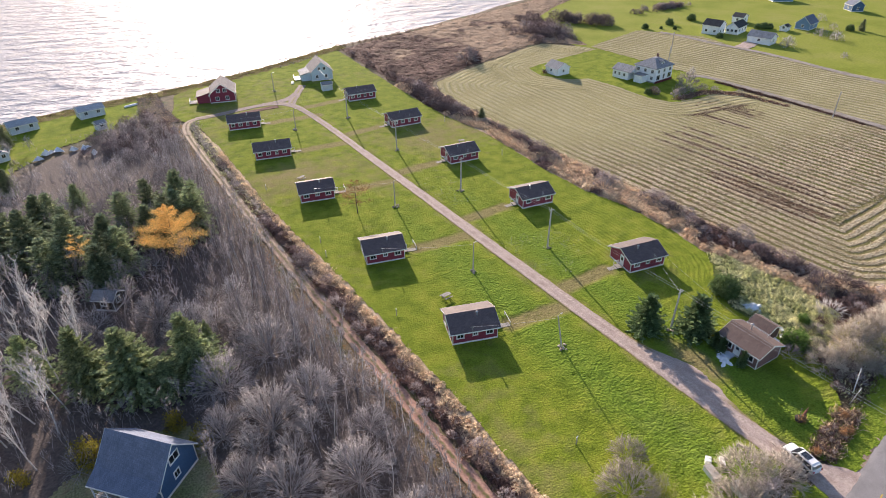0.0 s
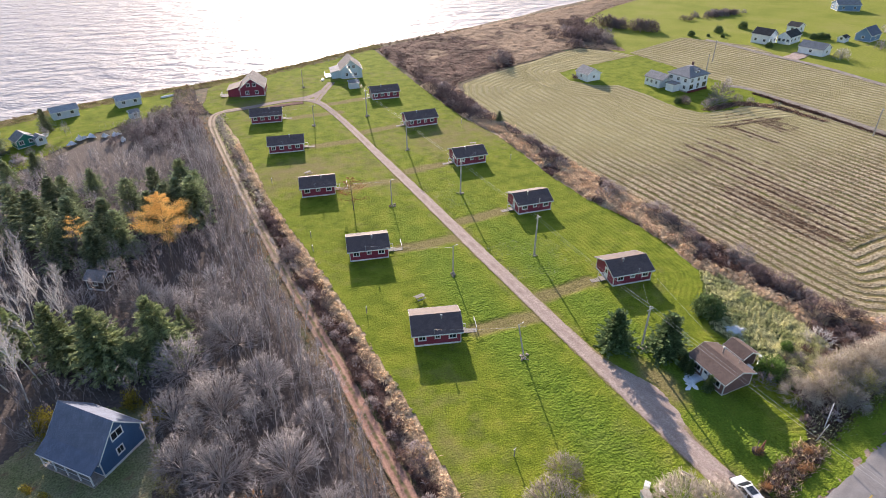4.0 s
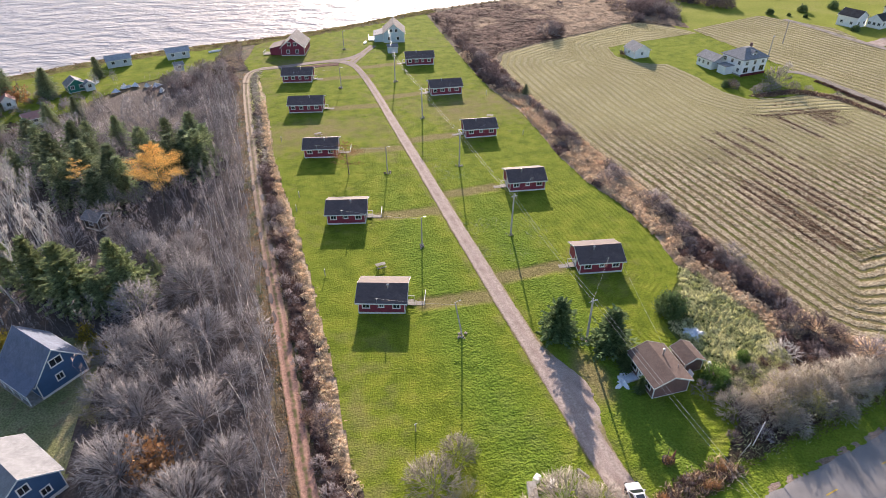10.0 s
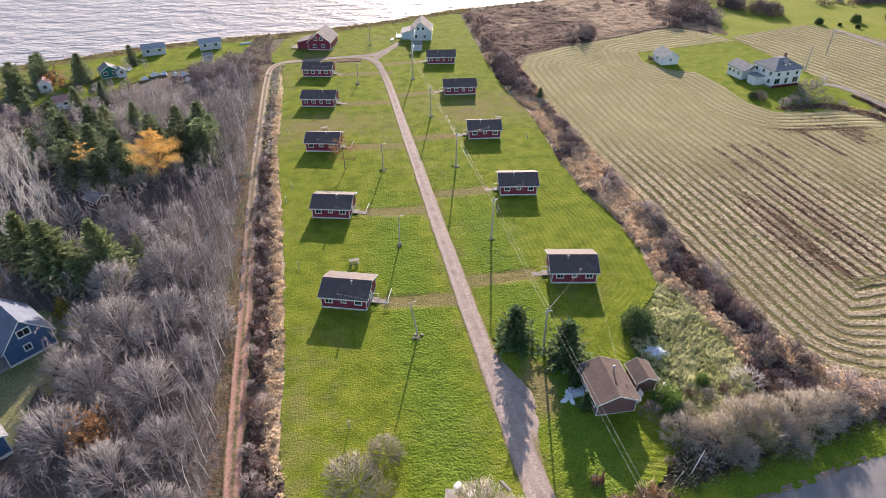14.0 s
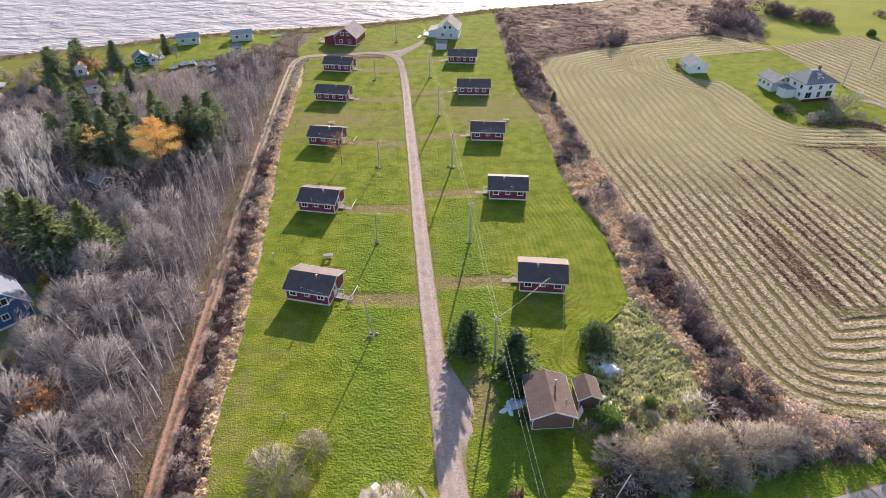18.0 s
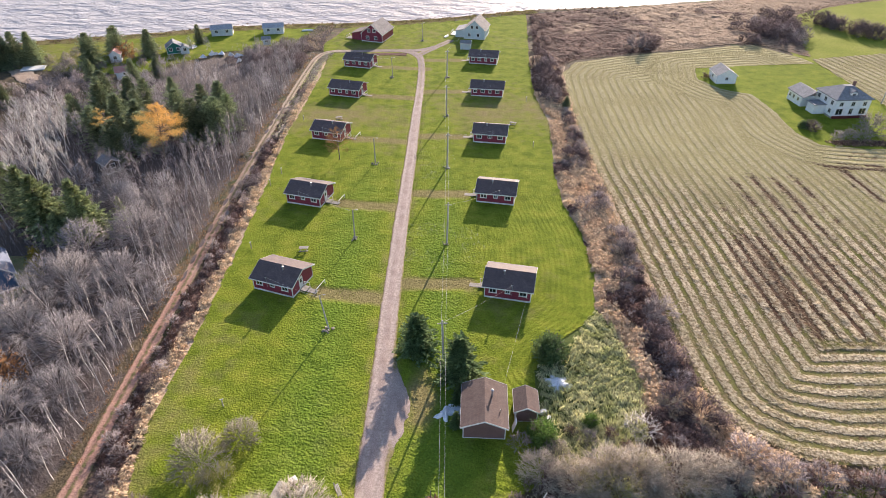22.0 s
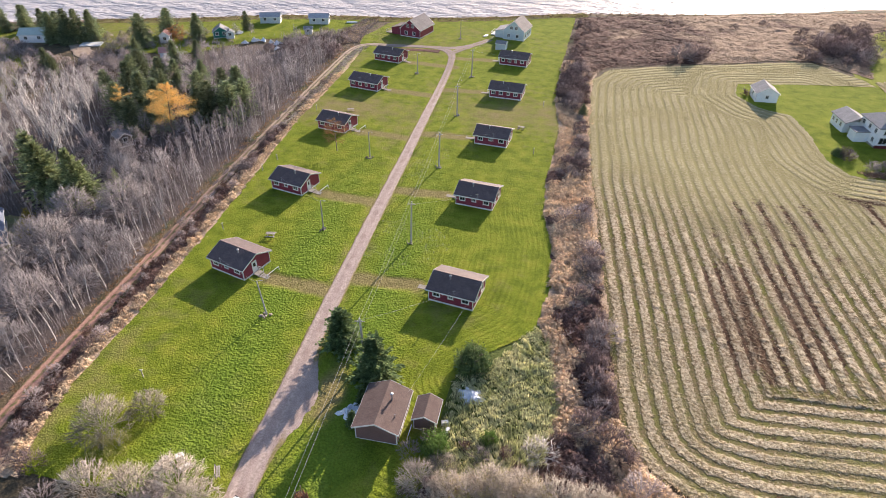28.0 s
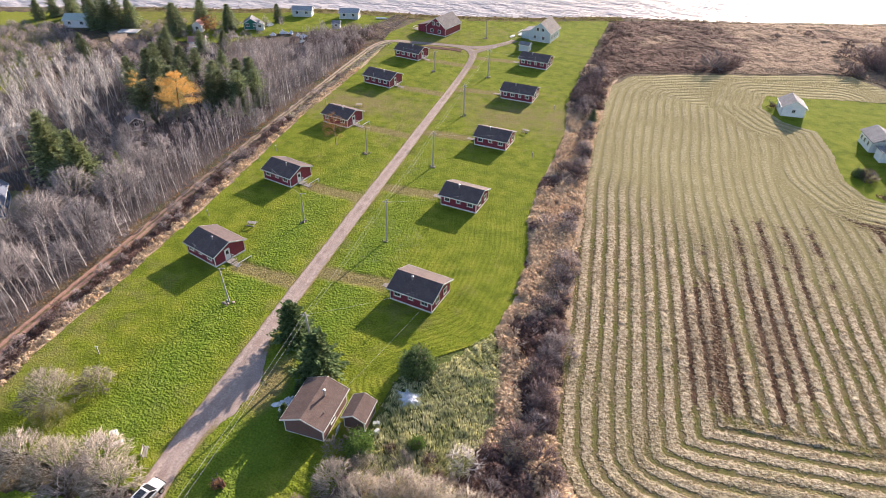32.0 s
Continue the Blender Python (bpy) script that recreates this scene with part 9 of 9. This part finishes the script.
def rail_fence(points, label):
    r = thing("rail_fence", None, label, "fence")
    for a, b in zip(points, points[1:]):
        for z in (0.45, 0.9):
            piece("rail", tubes("rail", [([(*a, z), (*b, z)], [0.05, 0.045])], M_OLDWOOD, 5), r)
    for x, y in points:
        piece("post", tubes("post", [([(x, y, -0.3), (x, y, 1.15)], [0.08, 0.07])], M_OLDWOOD, 6), r)


rail_fence([(14, 258), (8, 254.5), (2, 251.5), (-4, 249)], "low grey fence along the shore")


def dinghy(x, y, rz, l, material, label):
    V, F = [], []
    for i in range(7):
        u = i / 6
        w = 0.62 * math.sin(math.pi * (0.12 + 0.78 * u)) ** 0.6
        for k in range(7):
            a = math.pi * k / 6
            V.append(((u - 0.5) * l, w * math.cos(a), 0.02 + 0.55 * math.sin(a) * (0.8 + 0.2 * math.sin(math.pi * u))))
    for i in range(6):
        for k in range(6):
            q = i * 7 + k
            F.append((q, q + 1, q + 8, q + 7))
    F += [tuple(range(7)), tuple(range(48, 41, -1))]
    ob = new("dinghy", mesh_of("dinghy", V, F, material, True))
    ob.matrix_basis = pose(x, y, 0, 0, 0, rz)
    return tagged(ob, label, "boat")


dinghy(-58.8, 231.3, 15, 4.2, M_WHITE, "white dinghy turned over on the shore grass")
dinghy(-6.0, 227.5, 70, 3.0, M_WHITE, "small white boat on the grass near the drive")
tr = thing("trailer", pose(-96.2, 101.0, 0, 0, 0, 62), "white camping trailer parked behind the wood", "trailer")
part("body", boxes((-3.2, 3.2, -1.2, 1.2, 0.55, 2.75), bevel=0.18), M_WHITE, tr)
for u in (-1.8, 0.2, 2.0):
    part("window", boxes((u - 0.5, u + 0.5, -1.215, -1.2, 1.5, 2.1)), M_GLASS, tr)
for s in (-1, 1):
    piece("wheel", tubes("wheel", [([(0.3, s * 1.0, 0.32), (0.3, s * 1.18, 0.32)], [0.33, 0.33])], M_BLACK, 12), tr)
part("jockey_stand", boxes((2.9, 3.0, -0.05, 0.05, -0.05, 0.549)), M_METAL, tr)
part("jockey_stand", boxes((-3.0, -2.9, -0.05, 0.05, -0.05, 0.549)), M_METAL, tr)
deck = thing("garden_deck", pose(-96.3, 189.6, 0, 0, 0, 20), "low pale wooden platform on the grass", "platform")
for i in range(8):
    part("board", boxes((-1.6, 1.6, -1.0 + i * 0.25, -0.78 + i * 0.25, 0.1, 0.16)), M_OLDWOOD, deck)
part("bearer", boxes((-1.4, -1.3, -1.0, 0.97, -0.05, 0.098)), M_OLDWOOD, deck)
part("bearer", boxes((1.3, 1.4, -1.0, 0.97, -0.05, 0.098)), M_OLDWOOD, deck)
plain_house("junk_shed", -69.5, 211.6, 20, 2.6, 2.6, 1.9, 0.7, M_GREYSIDE, M_ROOFGREY, "small grey shed in the scrub", True, "shed", 1)
wl = np.array(ROAD[3:5], float)
for i in range(9):
    f = i * 0.11 + 0.02
    p = wl[0] + (wl[1] - wl[0]) * f * 2.4
    d = new("lane_line", mesh_of("lane_line", [(-0.9, -0.06, 0), (0.9, -0.06, 0), (0.9, 0.06, 0), (-0.9, 0.06, 0)], [(0, 1, 2, 3)], M_YELLOW))
    d.matrix_basis = pose(p[0], p[1], 0.168, 0, 0, 11.5)
    d.parent = road


# puddles in the ruts of the track
tc, tn = smooth_line(TRACK, 1.0)
pr = np.random.RandomState(9)
for i in np.nonzero((tc[:, 1] > 76) & (tc[:, 1] < 160))[0][::5]:
    side = pr.choice([-0.8, 0.8])
    x, y = tc[i] + tn[i] * side
    d = tc[min(i + 1, len(tc) - 1)] - tc[i]
    V = [(0, 0, 0)] + [((1.3 + 0.5 * pr.rand()) * math.cos(a), (0.28 + 0.14 * pr.rand()) * math.sin(a), 0) for a in np.linspace(0, 6.28, 15)[:-1]]
    ob = new("puddle", mesh_of("puddle", V, [(0, k, k % 14 + 1) for k in range(1, 15)], M_PUDDLE))
    ob.matrix_basis = pose(x, y, 0.035, 0, 0, math.degrees(math.atan2(d[1], d[0])))
    tagged(ob, "muddy puddle in a wheel rut of the track", "puddle", "puddles on the track")
slab = thing("concrete_slab", pose(-134.2, 181.2, 0, 0, 0, 22), "pale concrete slab beside the dirt yard", "slab")
part("slab_top", boxes((-3.4, 3.4, -2.2, 2.2, 0.02, 0.26)), M_WHITE, slab)
part("slab_base", boxes((-3.5, 3.5, -2.3, 2.3, -0.2, 0.016)), M_CONC, slab)
raft = thing("wooden_platform", pose(-96.9, 189.4, 0, 0, 0, 30), "low pale wooden platform on the shore lawn", "platform")
for i in range(8):
    part("plank", boxes((-1.7, 1.7, -1.3 + i * 0.33, -1.0 + i * 0.33, 0.3, 0.36)), M_OLDWOOD, raft)
part("skid", boxes((-1.5, -1.3, -1.3, 1.3, -0.05, 0.296)), M_OLDWOOD, raft)
part("skid", boxes((1.3, 1.5, -1.3, 1.3, -0.05, 0.296)), M_OLDWOOD, raft)
plain_house("tool_shed", -93.6, 199.2, 28, 2.6, 2.4, 2.0, 0.8, M_GREYSIDE, M_ROOFGREY, "small pale shed beside the green shed", False, "shed", 1)
stump = thing("tree_stump", pose(6.4, 40.6, 0, 4, -3, 30), "splintered reddish tree stump on the lawn", "stump")
for i, (dx, dy, h, r0) in enumerate(((0, 0, 2.3, 0.2), (0.22, 0.05, 1.5, 0.14), (-0.2, 0.12, 1.1, 0.13), (0.05, -0.22, 0.8, 0.14))):
    piece("splinter" if i else "trunk", tubes("stump_part", [([(dx, dy, -0.2), (dx * 1.1, dy * 1.1, h * 0.5), (dx * 1.3, dy * 1.3, h)], [r0, r0 * 0.8, 0.03])], M_STUMP, 7), stump)
marker = thing("marker_post", pose(14.5, 39.0, 0, 6, 10, 0), "white-topped leaning marker post by the ditch", "post")
piece("shaft", tubes("shaft", [([(0, 0, -0.4), (0, 0, 2.3)], [0.05, 0.05])], M_POLE, 7), marker)
piece("cap", tubes("cap", [([(0, 0, 2.304), (0, 0, 3.0)], [0.055, 0.05])], M_WHITE, 7), marker)
board = thing("leaning_board", pose(15.2, 51.6, 0, 0, 14, 2), "pale blue board leaning beside the bungalow", "board")
part("panel", boxes((-0.03, 0.03, -0.5, 0.5, 0.0, 1.9), bevel=0.01), M_TARP, board)
part("batten", boxes((0.032, 0.07, -0.5, 0.5, 0.9, 1.0)), M_OLDWOOD, board)
for x, y, rz, w, h in ((19.3, 54.6, 20, 0.9, 0.5), (19.9, 53.4, 70, 0.7, 0.7), (19.0, 52.6, 40, 1.1, 0.3)):
    storage_box(x, y, rz, w, w * 0.6, h, "pale crate lying beside the brown shed", False)
